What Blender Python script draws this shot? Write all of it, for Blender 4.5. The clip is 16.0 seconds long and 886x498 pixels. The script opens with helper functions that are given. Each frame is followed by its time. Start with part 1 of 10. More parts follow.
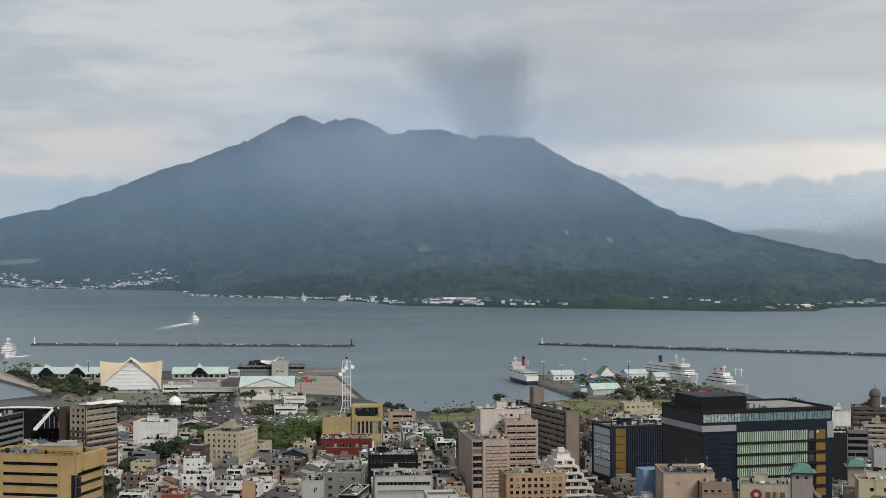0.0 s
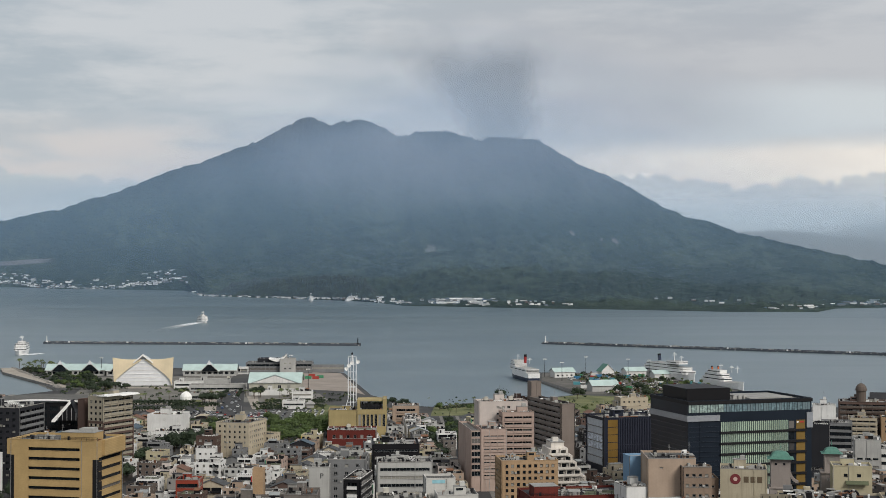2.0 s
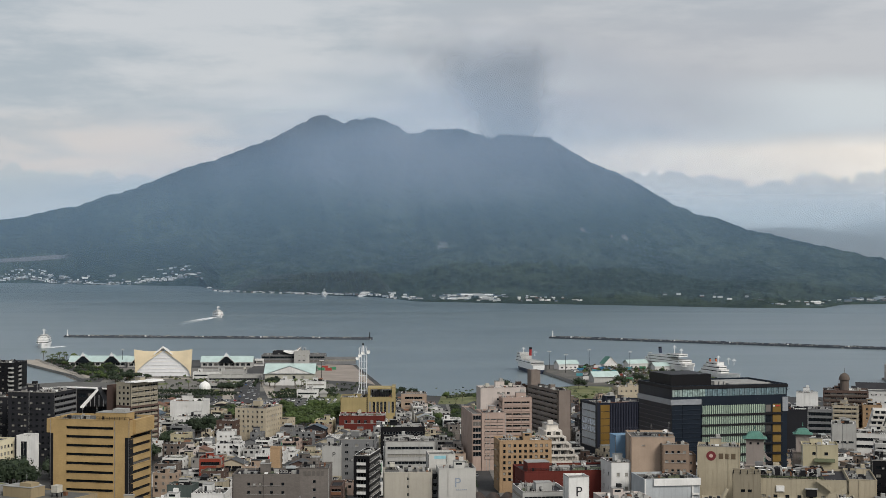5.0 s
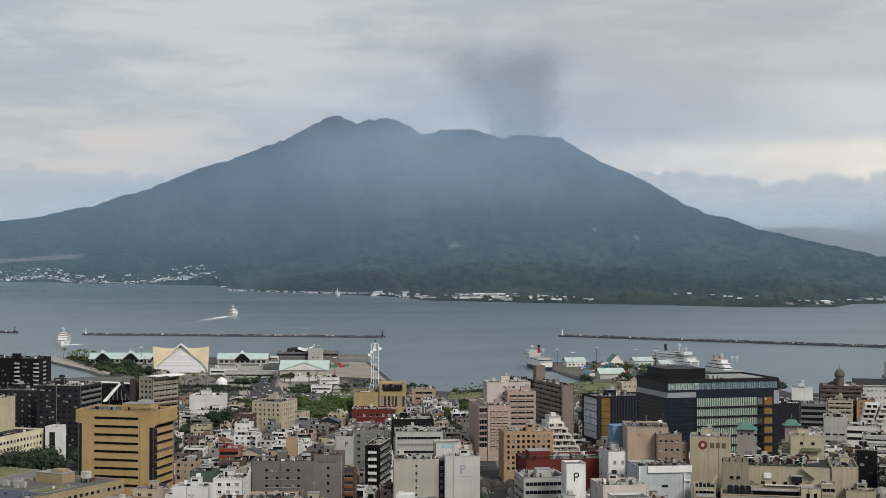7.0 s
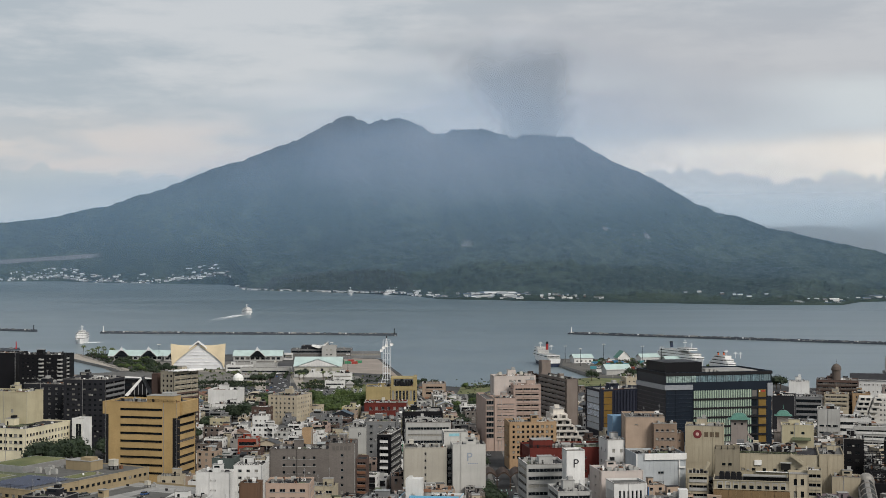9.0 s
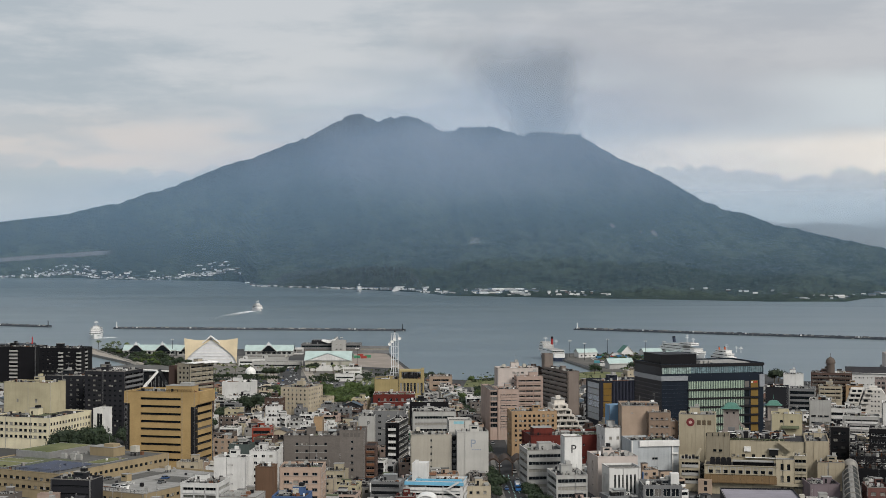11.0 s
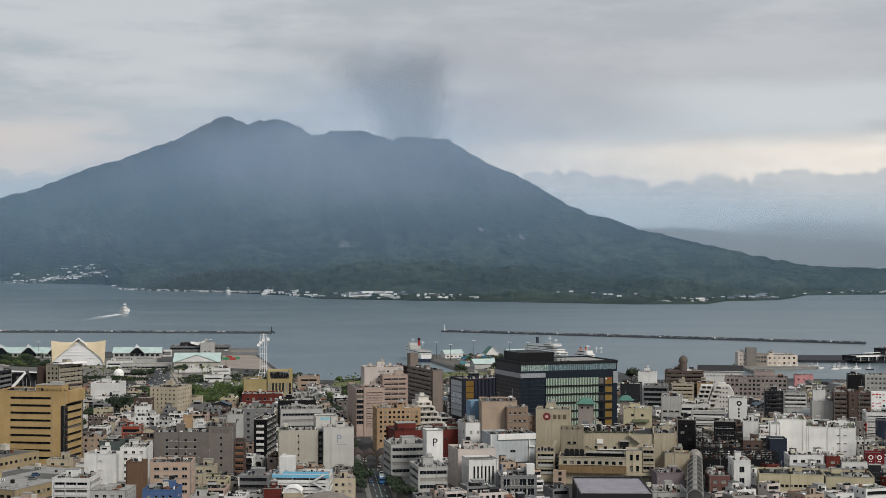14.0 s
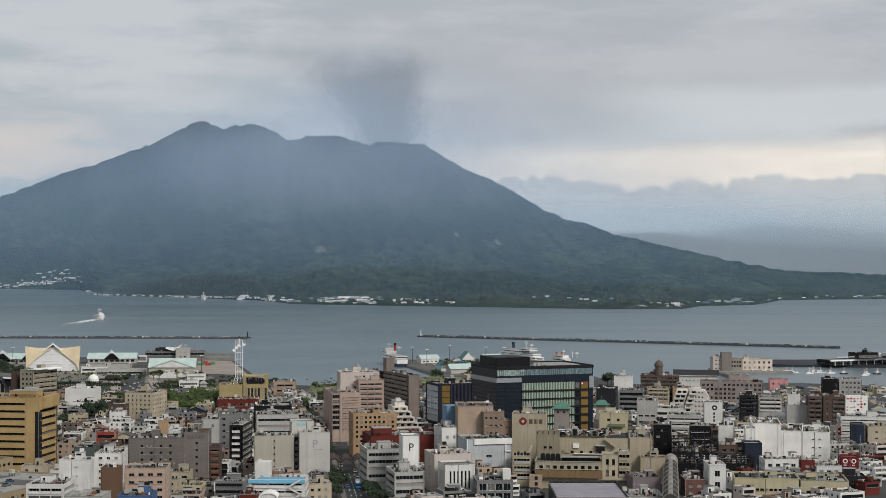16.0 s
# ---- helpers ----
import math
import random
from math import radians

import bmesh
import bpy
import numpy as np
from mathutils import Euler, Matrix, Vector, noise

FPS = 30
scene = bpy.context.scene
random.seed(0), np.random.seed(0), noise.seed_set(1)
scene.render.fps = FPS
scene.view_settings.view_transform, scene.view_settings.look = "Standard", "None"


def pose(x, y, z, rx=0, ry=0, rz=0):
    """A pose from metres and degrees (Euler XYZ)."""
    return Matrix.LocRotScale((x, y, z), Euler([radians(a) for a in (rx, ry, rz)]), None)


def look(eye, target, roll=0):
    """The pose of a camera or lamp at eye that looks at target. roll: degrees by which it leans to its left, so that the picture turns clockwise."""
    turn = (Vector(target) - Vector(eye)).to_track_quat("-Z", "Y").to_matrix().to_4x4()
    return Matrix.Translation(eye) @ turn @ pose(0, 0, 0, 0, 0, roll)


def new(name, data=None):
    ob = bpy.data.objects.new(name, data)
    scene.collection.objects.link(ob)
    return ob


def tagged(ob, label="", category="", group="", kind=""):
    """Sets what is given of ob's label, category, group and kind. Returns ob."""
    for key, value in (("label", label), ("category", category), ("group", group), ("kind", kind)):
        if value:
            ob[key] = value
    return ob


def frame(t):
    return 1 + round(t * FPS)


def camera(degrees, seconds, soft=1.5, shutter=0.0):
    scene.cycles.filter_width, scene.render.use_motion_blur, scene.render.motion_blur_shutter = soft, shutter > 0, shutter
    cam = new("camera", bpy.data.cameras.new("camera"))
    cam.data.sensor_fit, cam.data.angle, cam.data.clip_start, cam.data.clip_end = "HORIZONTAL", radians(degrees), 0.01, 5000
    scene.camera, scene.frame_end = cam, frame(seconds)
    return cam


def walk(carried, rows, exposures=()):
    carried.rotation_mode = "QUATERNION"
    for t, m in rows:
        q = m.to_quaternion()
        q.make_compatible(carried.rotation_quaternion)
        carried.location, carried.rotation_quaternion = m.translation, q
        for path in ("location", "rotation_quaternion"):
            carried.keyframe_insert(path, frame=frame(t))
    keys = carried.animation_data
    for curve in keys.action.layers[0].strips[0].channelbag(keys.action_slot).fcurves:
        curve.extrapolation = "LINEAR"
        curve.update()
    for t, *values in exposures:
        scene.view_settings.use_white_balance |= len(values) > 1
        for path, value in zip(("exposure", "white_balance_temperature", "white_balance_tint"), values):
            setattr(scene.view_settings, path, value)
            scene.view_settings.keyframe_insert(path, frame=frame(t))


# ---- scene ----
cam = camera(34.466, 16.0, soft=0.42)

# seconds, eye, heading right of +y, tilt up, roll (degrees)
PATH = [
    (0.0, 0.00, 0.09, 105.49, 4.224, 0.716, -0.055),
    (0.5, 0.31, -8.10, 105.26, 4.147, 0.758, -0.045),
    (1.0, 0.60, -16.27, 104.97, 4.055, 0.802, -0.024),
    (1.5, 0.80, -24.36, 104.63, 3.983, 0.798, 0.008),
    (2.0, 0.92, -32.41, 104.32, 3.921, 0.758, 0.023),
    (2.5, 0.97, -40.47, 104.09, 3.874, 0.708, 0.039),
    (3.0, 1.07, -48.69, 103.93, 3.797, 0.668, 0.047),
    (3.5, 1.30, -57.10, 103.80, 3.712, 0.627, 0.056),
    (4.0, 1.61, -65.66, 103.72, 3.622, 0.632, 0.068),
    (6.5, 2.80, -108.51, 103.69, 2.994, 0.586, 0.092),
    (7.0, 3.02, -116.91, 103.76, 2.860, 0.594, 0.101),
    (7.5, 3.19, -125.22, 103.85, 2.724, 0.608, 0.080),
    (8.0, 3.37, -133.55, 103.86, 2.599, 0.600, 0.054),
    (8.5, 3.51, -141.91, 103.78, 2.481, 0.574, 0.022),
    (9.0, 3.62, -150.13, 103.65, 2.359, 0.552, -0.002),
    (9.8, 3.80, -163.20, 103.50, 2.120, 0.500, -0.010),
    (10.6, 3.98, -176.10, 103.38, 1.960, 0.445, -0.010),
    (11.2, 4.12, -185.20, 103.33, 2.110, 0.425, -0.005),
    (11.5, 4.20, -189.51, 103.32, 2.596, 0.431, -0.001),
    (12.0, 4.24, -195.94, 103.33, 3.835, 0.477, 0.030),
    (12.5, 4.34, -200.94, 103.26, 4.945, 0.519, 0.059),
    (13.0, 4.44, -204.52, 103.03, 5.943, 0.553, 0.070),
    (13.5, 4.51, -206.70, 102.68, 6.638, 0.563, 0.092),
    (14.0, 4.49, -207.76, 102.33, 7.200, 0.582, 0.092),
    (14.5, 4.48, -208.12, 102.14, 7.596, 0.633, 0.099),
    (15.0, 4.47, -208.12, 102.09, 7.864, 0.697, 0.103),
    (15.5, 4.46, -207.98, 102.13, 8.046, 0.740, 0.080),
    (16.0, 4.45, -207.76, 102.20, 8.160, 0.789, 0.057),
]


def heading(x, y, z, az, up, roll):
    a, e = radians(az), radians(up)
    way = Vector((math.sin(a) * math.cos(e), math.cos(a) * math.cos(e), math.sin(e)))
    return look((x, y, z), Vector((x, y, z)) + way * 100, roll)


walk(cam, [(t, heading(*row)) for t, *row in PATH], [(0.0, 0.0), (9.0, 0.0), (12.0, -0.02), (15.0, -0.06), (16.0, -0.06)])


# ---------------------------------------------------------------- node helpers
def node(nt, kind, **inputs):
    n = nt.nodes.new(kind)
    for key, value in inputs.items():
        sock = n.inputs[int(key[1:])] if key[0] == "i" and key[1:].isdigit() else n.inputs[key]
        if isinstance(value, bpy.types.NodeSocket):
            nt.links.new(value, sock)
        else:
            sock.default_value = value
    return n


def mathn(nt, op, a, b=0.0, clamp=False):
    n = node(nt, "ShaderNodeMath", i0=a, i1=b)
    n.operation, n.use_clamp = op, clamp
    return n.outputs[0]


def smooth(nt, v, lo, hi, a=0.0, b=1.0):
    n = node(nt, "ShaderNodeMapRange", i0=v, i1=lo, i2=hi, i3=a, i4=b)
    n.interpolation_type = "SMOOTHSTEP"
    return n.outputs[0]


def mixc(nt, f, a, b, mode="MIX"):
    n = nt.nodes.new("ShaderNodeMix")
    n.data_type, n.blend_type = "RGBA", mode
    for sock, value in ((n.inputs[0], f), (n.inputs[6], a), (n.inputs[7], b)):
        if isinstance(value, bpy.types.NodeSocket):
            nt.links.new(value, sock)
        else:
            sock.default_value = (*value, 1) if isinstance(value, tuple) and len(value) == 3 else value
    return n.outputs[2]


def noisen(nt, vec, scale, detail=4.0, rough=0.55, stretch=None):
    if stretch:
        vec = node(nt, "ShaderNodeMapping", Vector=vec, Scale=stretch).outputs[0]
    n = node(nt, "ShaderNodeTexNoise", Vector=vec, Scale=scale, Detail=detail, Roughness=rough)
    return n.outputs[0]


# ---------------------------------------------------------------- sky and sun
SUN_AZ, SUN_EL = 146.0, 40.0
world = bpy.data.worlds.new("overcast_sky")
scene.world = world
world.use_nodes = True
nt = world.node_tree
nt.nodes.clear()
way = node(nt, "ShaderNodeTexCoord").outputs["Generated"]
sep = node(nt, "ShaderNodeSeparateXYZ", i0=way)
wx, wy, wz = sep.outputs
# cloud deck seen in perspective: the direction divided by its height
up = mathn(nt, "ADD", mathn(nt, "MAXIMUM", wz, 0.0), 0.11)
deck = node(nt, "ShaderNodeCombineXYZ", i0=mathn(nt, "DIVIDE", wx, up), i1=mathn(nt, "DIVIDE", wy, up), i2=wz).outputs[0]
big = noisen(nt, deck, 0.55, 5, 0.55)
fine = noisen(nt, deck, 1.9, 6, 0.6)
cover = mathn(nt, "ADD", mathn(nt, "MULTIPLY", big, 0.6), mathn(nt, "MULTIPLY", fine, 0.4))
bands = noisen(nt, way, 6.0, 5, 0.55, (1.0, 1.0, 5.5))
wisps = noisen(nt, way, 16.0, 5, 0.6, (1.0, 1.0, 3.0))
side = mathn(nt, "DIVIDE", wx, mathn(nt, "MAXIMUM", mathn(nt, "ABSOLUTE", wy), 0.05))
veil = mathn(nt, "ADD", mathn(nt, "MULTIPLY", bands, 0.7), mathn(nt, "MULTIPLY", wisps, 0.3))
cloud = mixc(nt, smooth(nt, veil, 0.40, 0.60), (0.455, 0.505, 0.545), (0.64, 0.652, 0.665))
cloud = mixc(nt, smooth(nt, cover, 0.35, 0.65, 0.0, 0.35), cloud, (0.60, 0.625, 0.65))
# overcast thins a little towards the zenith
cloud = mixc(nt, smooth(nt, wz, 0.22, 0.8), cloud, (0.54, 0.545, 0.56))
# warm light shows through low in the west of the volcano
warm_l = mathn(nt, "MULTIPLY", smooth(nt, side, 0.02, -0.13), mathn(nt, "MULTIPLY", smooth(nt, wz, 0.052, 0.066), smooth(nt, wz, 0.112, 0.082)))
cloud = mixc(nt, mathn(nt, "MULTIPLY", warm_l, smooth(nt, veil, 0.40, 0.56, 0.25, 0.85)), cloud, (0.725, 0.655, 0.61))
# east of the volcano lies a mauve shelf of cloud
shelf = mathn(nt, "MULTIPLY", smooth(nt, side, -0.05, 0.13), mathn(nt, "MULTIPLY", smooth(nt, wz, 0.080, 0.100), smooth(nt, wz, 0.215, 0.135, 0.25, 1.0)))
shelf = mathn(nt, "MULTIPLY", shelf, smooth(nt, wz, 0.6, 0.3))
cloud = mixc(nt, mathn(nt, "MULTIPLY", shelf, 0.88), cloud, mixc(nt, smooth(nt, veil, 0.38, 0.62), (0.505, 0.508, 0.535), (0.575, 0.575, 0.59)))
# a paler break in the shelf further east
el = mathn(nt, "ADD", wz, mathn(nt, "MULTIPLY", mathn(nt, "SUBTRACT", bands, 0.5), 0.045))
pale = mathn(nt, "MULTIPLY", smooth(nt, side, 0.215, 0.34), mathn(nt, "MULTIPLY", smooth(nt, el, 0.082, 0.100), smooth(nt, el, 0.135, 0.112)))
cloud = mixc(nt, mathn(nt, "MULTIPLY", pale, 0.8), cloud, (0.69, 0.725, 0.735))
# cream gap under the shelf
wob = mathn(nt, "ADD", wz, mathn(nt, "MULTIPLY", mathn(nt, "SUBTRACT", bands, 0.5), 0.022))
gap = mathn(nt, "MULTIPLY", smooth(nt, wob, 0.040, 0.056), smooth(nt, wob, 0.094, 0.074))
cloud = mixc(nt, mathn(nt, "MULTIPLY", gap, smooth(nt, side, 0.09, 0.21)), cloud, mixc(nt, smooth(nt, wisps, 0.4, 0.65), (0.96, 0.865, 0.765), (1.08, 0.985, 0.87)))
# heaped cloud bank low over the far shore
along = node(nt, "ShaderNodeMapping", Vector=way, Scale=(1.0, 1.0, 0.45)).outputs[0]
lumps = node(nt, "ShaderNodeTexVoronoi", Vector=along, Scale=52.0)
lumps.feature = "SMOOTH_F1"
fluff = node(nt, "ShaderNodeTexVoronoi", Vector=along, Scale=130.0)
fluff.feature = "SMOOTH_F1"
swell = noisen(nt, along, 12.0, 3, 0.5)
edge = mathn(nt, "ADD", 0.0680, mathn(nt, "MULTIPLY", mathn(nt, "SUBTRACT", swell, 0.5), 0.016))
edge = mathn(nt, "SUBTRACT", edge, mathn(nt, "MULTIPLY", mathn(nt, "POWER", lumps.outputs["Distance"], 2.0), 0.019))
edge = mathn(nt, "SUBTRACT", edge, mathn(nt, "MULTIPLY", mathn(nt, "POWER", fluff.outputs["Distance"], 2.0), 0.012))
under = mathn(nt, "SUBTRACT", edge, wz)
bank_m = smooth(nt, under, -0.0008, 0.0022)
rim = mixc(nt, smooth(nt, lumps.outputs["Distance"], 0.25, 0.75), (0.675, 0.665, 0.65), (0.60, 0.60, 0.60))
bank_c = mixc(nt, smooth(nt, under, 0.001, 0.014), rim, mixc(nt, smooth(nt, wisps, 0.4, 0.62), (0.63, 0.636, 0.638), (0.685, 0.685, 0.68)))
bank_c = mixc(nt, smooth(nt, side, 0.04, -0.08), bank_c, (0.475, 0.525, 0.555))
cloud = mixc(nt, mathn(nt, "MULTIPLY", bank_m, smooth(nt, side, -0.12, 0.06, 0.62, 1.0)), cloud, bank_c)
sky = node(nt, "ShaderNodeTexSky")
sky.sky_type, sky.sun_disc = "NISHITA", False
sky.sun_elevation, sky.sun_rotation = radians(SUN_EL), radians(SUN_AZ)
clear = node(nt, "ShaderNodeBackground", Color=sky.outputs[0], Strength=0.05)
cover_bg = node(nt, "ShaderNodeBackground", Color=mixc(nt, 1.0, cloud, (0.965, 0.985, 1.0), "MULTIPLY"), Strength=1.0)
out = node(nt, "ShaderNodeOutputWorld")
both = node(nt, "ShaderNodeMixShader", i0=0.93)
nt.links.new(clear.outputs[0], both.inputs[1])
nt.links.new(cover_bg.outputs[0], both.inputs[2])
nt.links.new(both.outputs[0], out.inputs[0])

sun = new("sun", bpy.data.lights.new("sun", "SUN"))
sun.data.energy, sun.data.angle, sun.data.color = 2.95, radians(24), (1.0, 0.94, 0.86)
a, e = radians(SUN_AZ), radians(SUN_EL)
sun.matrix_world = look((0, 0, 0), (-math.sin(a) * math.cos(e), -math.cos(a) * math.cos(e), -math.sin(e)))
scene.view_settings.exposure = 0.0


# ---------------------------------------------------------------- materials
def blank(name):
    m = bpy.data.materials.new(name)
    m.use_nodes = True
    t = m.node_tree
    return m, t, t.nodes["Principled BSDF"]


def bumped(t, bsdf, height, strength=0.3, dist=0.05):
    b = node(t, "ShaderNodeBump", Strength=strength, Distance=dist, Height=height)
    t.links.new(b.outputs[0], bsdf.inputs["Normal"])


MATS = {}


def wall(name, col, rough=0.8, stain=0.35, tile=None):
    """Painted, rendered or tiled wall with rain streaks, patches and grain."""
    if name in MATS:
        return MATS[name]
    m, t, b = blank(name)
    co = node(t, "ShaderNodeTexCoord").outputs["Object"]
    patch = noisen(t, co, 0.12, 3)
    grain = noisen(t, co, 1.7, 5, 0.65)
    rain = noisen(t, co, 1.0, 4, 0.6, (1.1, 1.1, 0.07))
    rnd = node(t, "ShaderNodeObjectInfo").outputs["Random"]
    c = mixc(t, smooth(t, patch, 0.3, 0.7), tuple(v * 0.86 for v in col), tuple(min(1, v * 1.08) for v in col))
    c = mixc(t, smooth(t, grain, 0.35, 0.75, 0.0, 0.22), c, tuple(v * 0.62 for v in col))
    c = mixc(t, smooth(t, rain, 0.48, 0.78, 0.0, stain), c, tuple(v * 0.42 for v in col))
    c = mixc(t, smooth(t, rnd, 0.0, 1.0, 0.0, 0.45), c, tuple(v * 0.72 for v in col))
    if tile:
        br = node(t, "ShaderNodeTexBrick", Vector=node(t, "ShaderNodeMapping", Vector=co, Rotation=(radians(90), 0, 0)).outputs[0],
                  Scale=1.0)
        br.inputs["Brick Width"].default_value, br.inputs["Row Height"].default_value = tile
        br.inputs["Mortar Size"].default_value = 0.02
        br.inputs["Color1"].default_value = (1, 1, 1, 1)
        br.inputs["Color2"].default_value = (0.88, 0.88, 0.88, 1)
        br.inputs["Mortar"].default_value = (0.86, 0.86, 0.86, 1)
        c = mixc(t, 1.0, c, br.outputs[0], "MULTIPLY")
    t.links.new(c, b.inputs["Base Color"])
    b.inputs["Roughness"].default_value = rough
    b.inputs["Specular IOR Level"].default_value = 0.16
    bumped(t, b, grain, 0.25, 0.04)
    MATS[name] = m
    return m


def plain(name, col, rough=0.6, metal=0.0, var=0.2, scale=0.8):
    if name in MATS:
        return MATS[name]
    m, t, b = blank(name)
    co = node(t, "ShaderNodeTexCoord").outputs["Object"]
    n1, n2 = noisen(t, co, scale, 4), noisen(t, co, scale * 9, 3)
    c = mixc(t, smooth(t, n1, 0.3, 0.7, 0.0, var * 2), col, tuple(v * 0.6 for v in col))
    c = mixc(t, smooth(t, n2, 0.4, 0.8, 0.0, var), c, tuple(min(1, v * 1.3 + 0.01) for v in col))
    t.links.new(c, b.inputs["Base Color"])
    b.inputs["Roughness"].default_value = rough
    b.inputs["Metallic"].default_value = metal
    b.inputs["Specular IOR Level"].default_value = 0.2 if rough > 0.55 else 0.4
    bumped(t, b, n2, 0.15, 0.02)
    MATS[name] = m
    return m


def glass(name, col=(0.007, 0.009, 0.011), rough=0.12, curtain=(0.30, 0.29, 0.26), share=0.25):
    """Dark window glass before dim rooms; some windows have drawn curtains."""
    if name in MATS:
        return MATS[name]
    m, t, b = blank(name)
    rnd = node(t, "ShaderNodeObjectInfo").outputs["Random"]
    co = node(t, "ShaderNodeTexCoord").outputs["Object"]
    n = noisen(t, co, 0.7, 3)
    c = mixc(t, smooth(t, n, 0.35, 0.7), col, tuple(v * 2.2 for v in col))
    c = mixc(t, smooth(t, rnd, 1 - share, 1 - share + 0.02, 0.0, 0.85), c, curtain)
    t.links.new(c, b.inputs["Base Color"])
    b.inputs["Roughness"].default_value = rough
    b.inputs["IOR"].default_value = 1.4
    b.inputs["Specular IOR Level"].default_value = 0.25
    MATS[name] = m
    return m


GLASS = glass("window_glass")
GLASS_OFFICE = glass("office_glass", (0.006, 0.008, 0.010), 0.08, (0.16, 0.15, 0.14), 0.10)
ALU = plain("aluminium_frame", (0.42, 0.42, 0.42), 0.4, 0.6)
DARKMETAL = plain("dark_metal", (0.014, 0.014, 0.016), 0.6, 0.2)
WHITEPAINT = plain("white_paint", (0.80, 0.80, 0.78), 0.5)
ROOF = plain("roof_screed", (0.115, 0.115, 0.11), 0.9, 0.0, 0.35, 0.25)
ROOF_DARK = plain("roof_dark", (0.032, 0.032, 0.036), 0.85, 0.0, 0.35, 0.25)
ROOF_GREEN = plain("roof_green_paint", (0.10, 0.115, 0.07), 0.8, 0.0, 0.3, 0.3)
ROOF_PALE = plain("roof_pale", (0.29, 0.29, 0.28), 0.85, 0.0, 0.35, 0.25)
CONCRETE = wall("concrete", (0.27, 0.26, 0.245), 0.85, 0.5)
UNIT = plain("rooftop_unit_paint", (0.34, 0.34, 0.325), 0.6, 0.0, 0.3, 1.5)
TANKC = plain("tank_cream", (0.50, 0.48, 0.42), 0.55, 0.0, 0.25, 0.9)
RUST = plain("rusty_steel", (0.20, 0.10, 0.06), 0.8, 0.2, 0.4, 1.2)
ASPHALT = plain("asphalt", (0.055, 0.056, 0.058), 0.9, 0.0, 0.4, 0.08)
LINE = plain("road_paint", (0.38, 0.65, 0.62), 0.7)
TIN = plain("pale_tin_roof", (0.30, 0.32, 0.32), 0.5, 0.2, 0.3, 0.5)
COPPER = plain("green_copper", (0.085, 0.20, 0.162), 0.6, 0.1, 0.3, 0.8)
MINT = plain("mint_roof", (0.41, 0.52, 0.50), 0.55, 0.0, 0.2, 0.15)


# ---------------------------------------------------------------- mesh helpers
class Mesh:
    def __init__(self):
        self.v, self.f, self.m, self.mats = [], [], [], []

    def slot(self, mat):
        if mat not in self.mats:
            self.mats.append(mat)
        return self.mats.index(mat)

    def poly(self, pts, mat):
        n = len(self.v)
        self.v += [tuple(p) for p in pts]
        self.f.append(tuple(range(n, n + len(pts))))
        self.m.append(self.slot(mat))

    def box(self, x0, y0, z0, x1, y1, z1, mat, bottom=False):
        p = [(x0, y0, z0), (x1, y0, z0), (x1, y1, z0), (x0, y1, z0), (x0, y0, z1), (x1, y0, z1), (x1, y1, z1), (x0, y1, z1)]
        for q in ((0, 1, 5, 4), (1, 2, 6, 5), (2, 3, 7, 6), (3, 0, 4, 7), (4, 5, 6, 7)) + (((3, 2, 1, 0),) if bottom else ()):
            self.poly([p[i] for i in q], mat)

    def tube(self, a, b, r, mat, n=6, r2=None, caps=True):
        a, b = Vector(a), Vector(b)
        d = (b - a).normalized()
        s = d.orthogonal().normalized()
        w = d.cross(s)
        r2 = r if r2 is None else r2
        ring = [(math.cos(2 * math.pi * i / n), math.sin(2 * math.pi * i / n)) for i in range(n)]
        lo = [a + (s * c + w * q) * r for c, q in ring]
        hi = [b + (s * c + w * q) * r2 for c, q in ring]
        for i in range(n):
            j = (i + 1) % n
            self.poly([lo[i], lo[j], hi[j], hi[i]], mat)
        if caps:
            self.poly(hi, mat)
            self.poly(lo[::-1], mat)

    def lathe(self, cx, cy, prof, mat, n=16):
        for (r0, z0), (r1, z1) in zip(prof, prof[1:]):
            for i in range(n):
                a0, a1 = 2 * math.pi * i / n, 2 * math.pi * (i + 1) / n
                q = [(cx + r0 * math.cos(a0), cy + r0 * math.sin(a0), z0), (cx + r0 * math.cos(a1), cy + r0 * math.sin(a1), z0),
                     (cx + r1 * math.cos(a1), cy + r1 * math.sin(a1), z1), (cx + r1 * math.cos(a0), cy + r1 * math.sin(a0), z1)]
                self.poly(q[:3] if r1 < 1e-6 else q, mat)

    def data(self, name, shade=False):
        me = bpy.data.meshes.new(name)
        me.from_pydata(self.v, [], self.f)
        for mat in self.mats:
            me.materials.append(mat)
        me.polygons.foreach_set("material_index", self.m)
        if shade:
            me.polygons.foreach_set("use_smooth", [True] * len(self.f))
        me.update()
        return me


def part(name, me, parent, at=None, label=""):
    """One mesh under a thing or under a part."""
    ob = new(name, me.data(name) if isinstance(me, Mesh) else me)
    ob.parent = parent
    if at is not None:
        ob.matrix_basis = at
    return tagged(ob, label)


def thing(name, label, category, x, y, z=0.0, rz=0.0, group="", kind=""):
    ob = new(name)
    ob.matrix_basis = pose(x, y, z, 0, 0, rz)
    return tagged(ob, label, category, group, kind)


GROUND = 2.0

# ---------------------------------------------------------------- far distance
# Beyond 3 km the distance is drawn in towards a middle eye, along the lines of sight.
EYE = Vector((2.0, -110.0, 102.0))


def drawn_in(r):
    return r if r < 3000 else 3000 + 1800 * (1 - math.exp(-(r - 3000) / 1800))


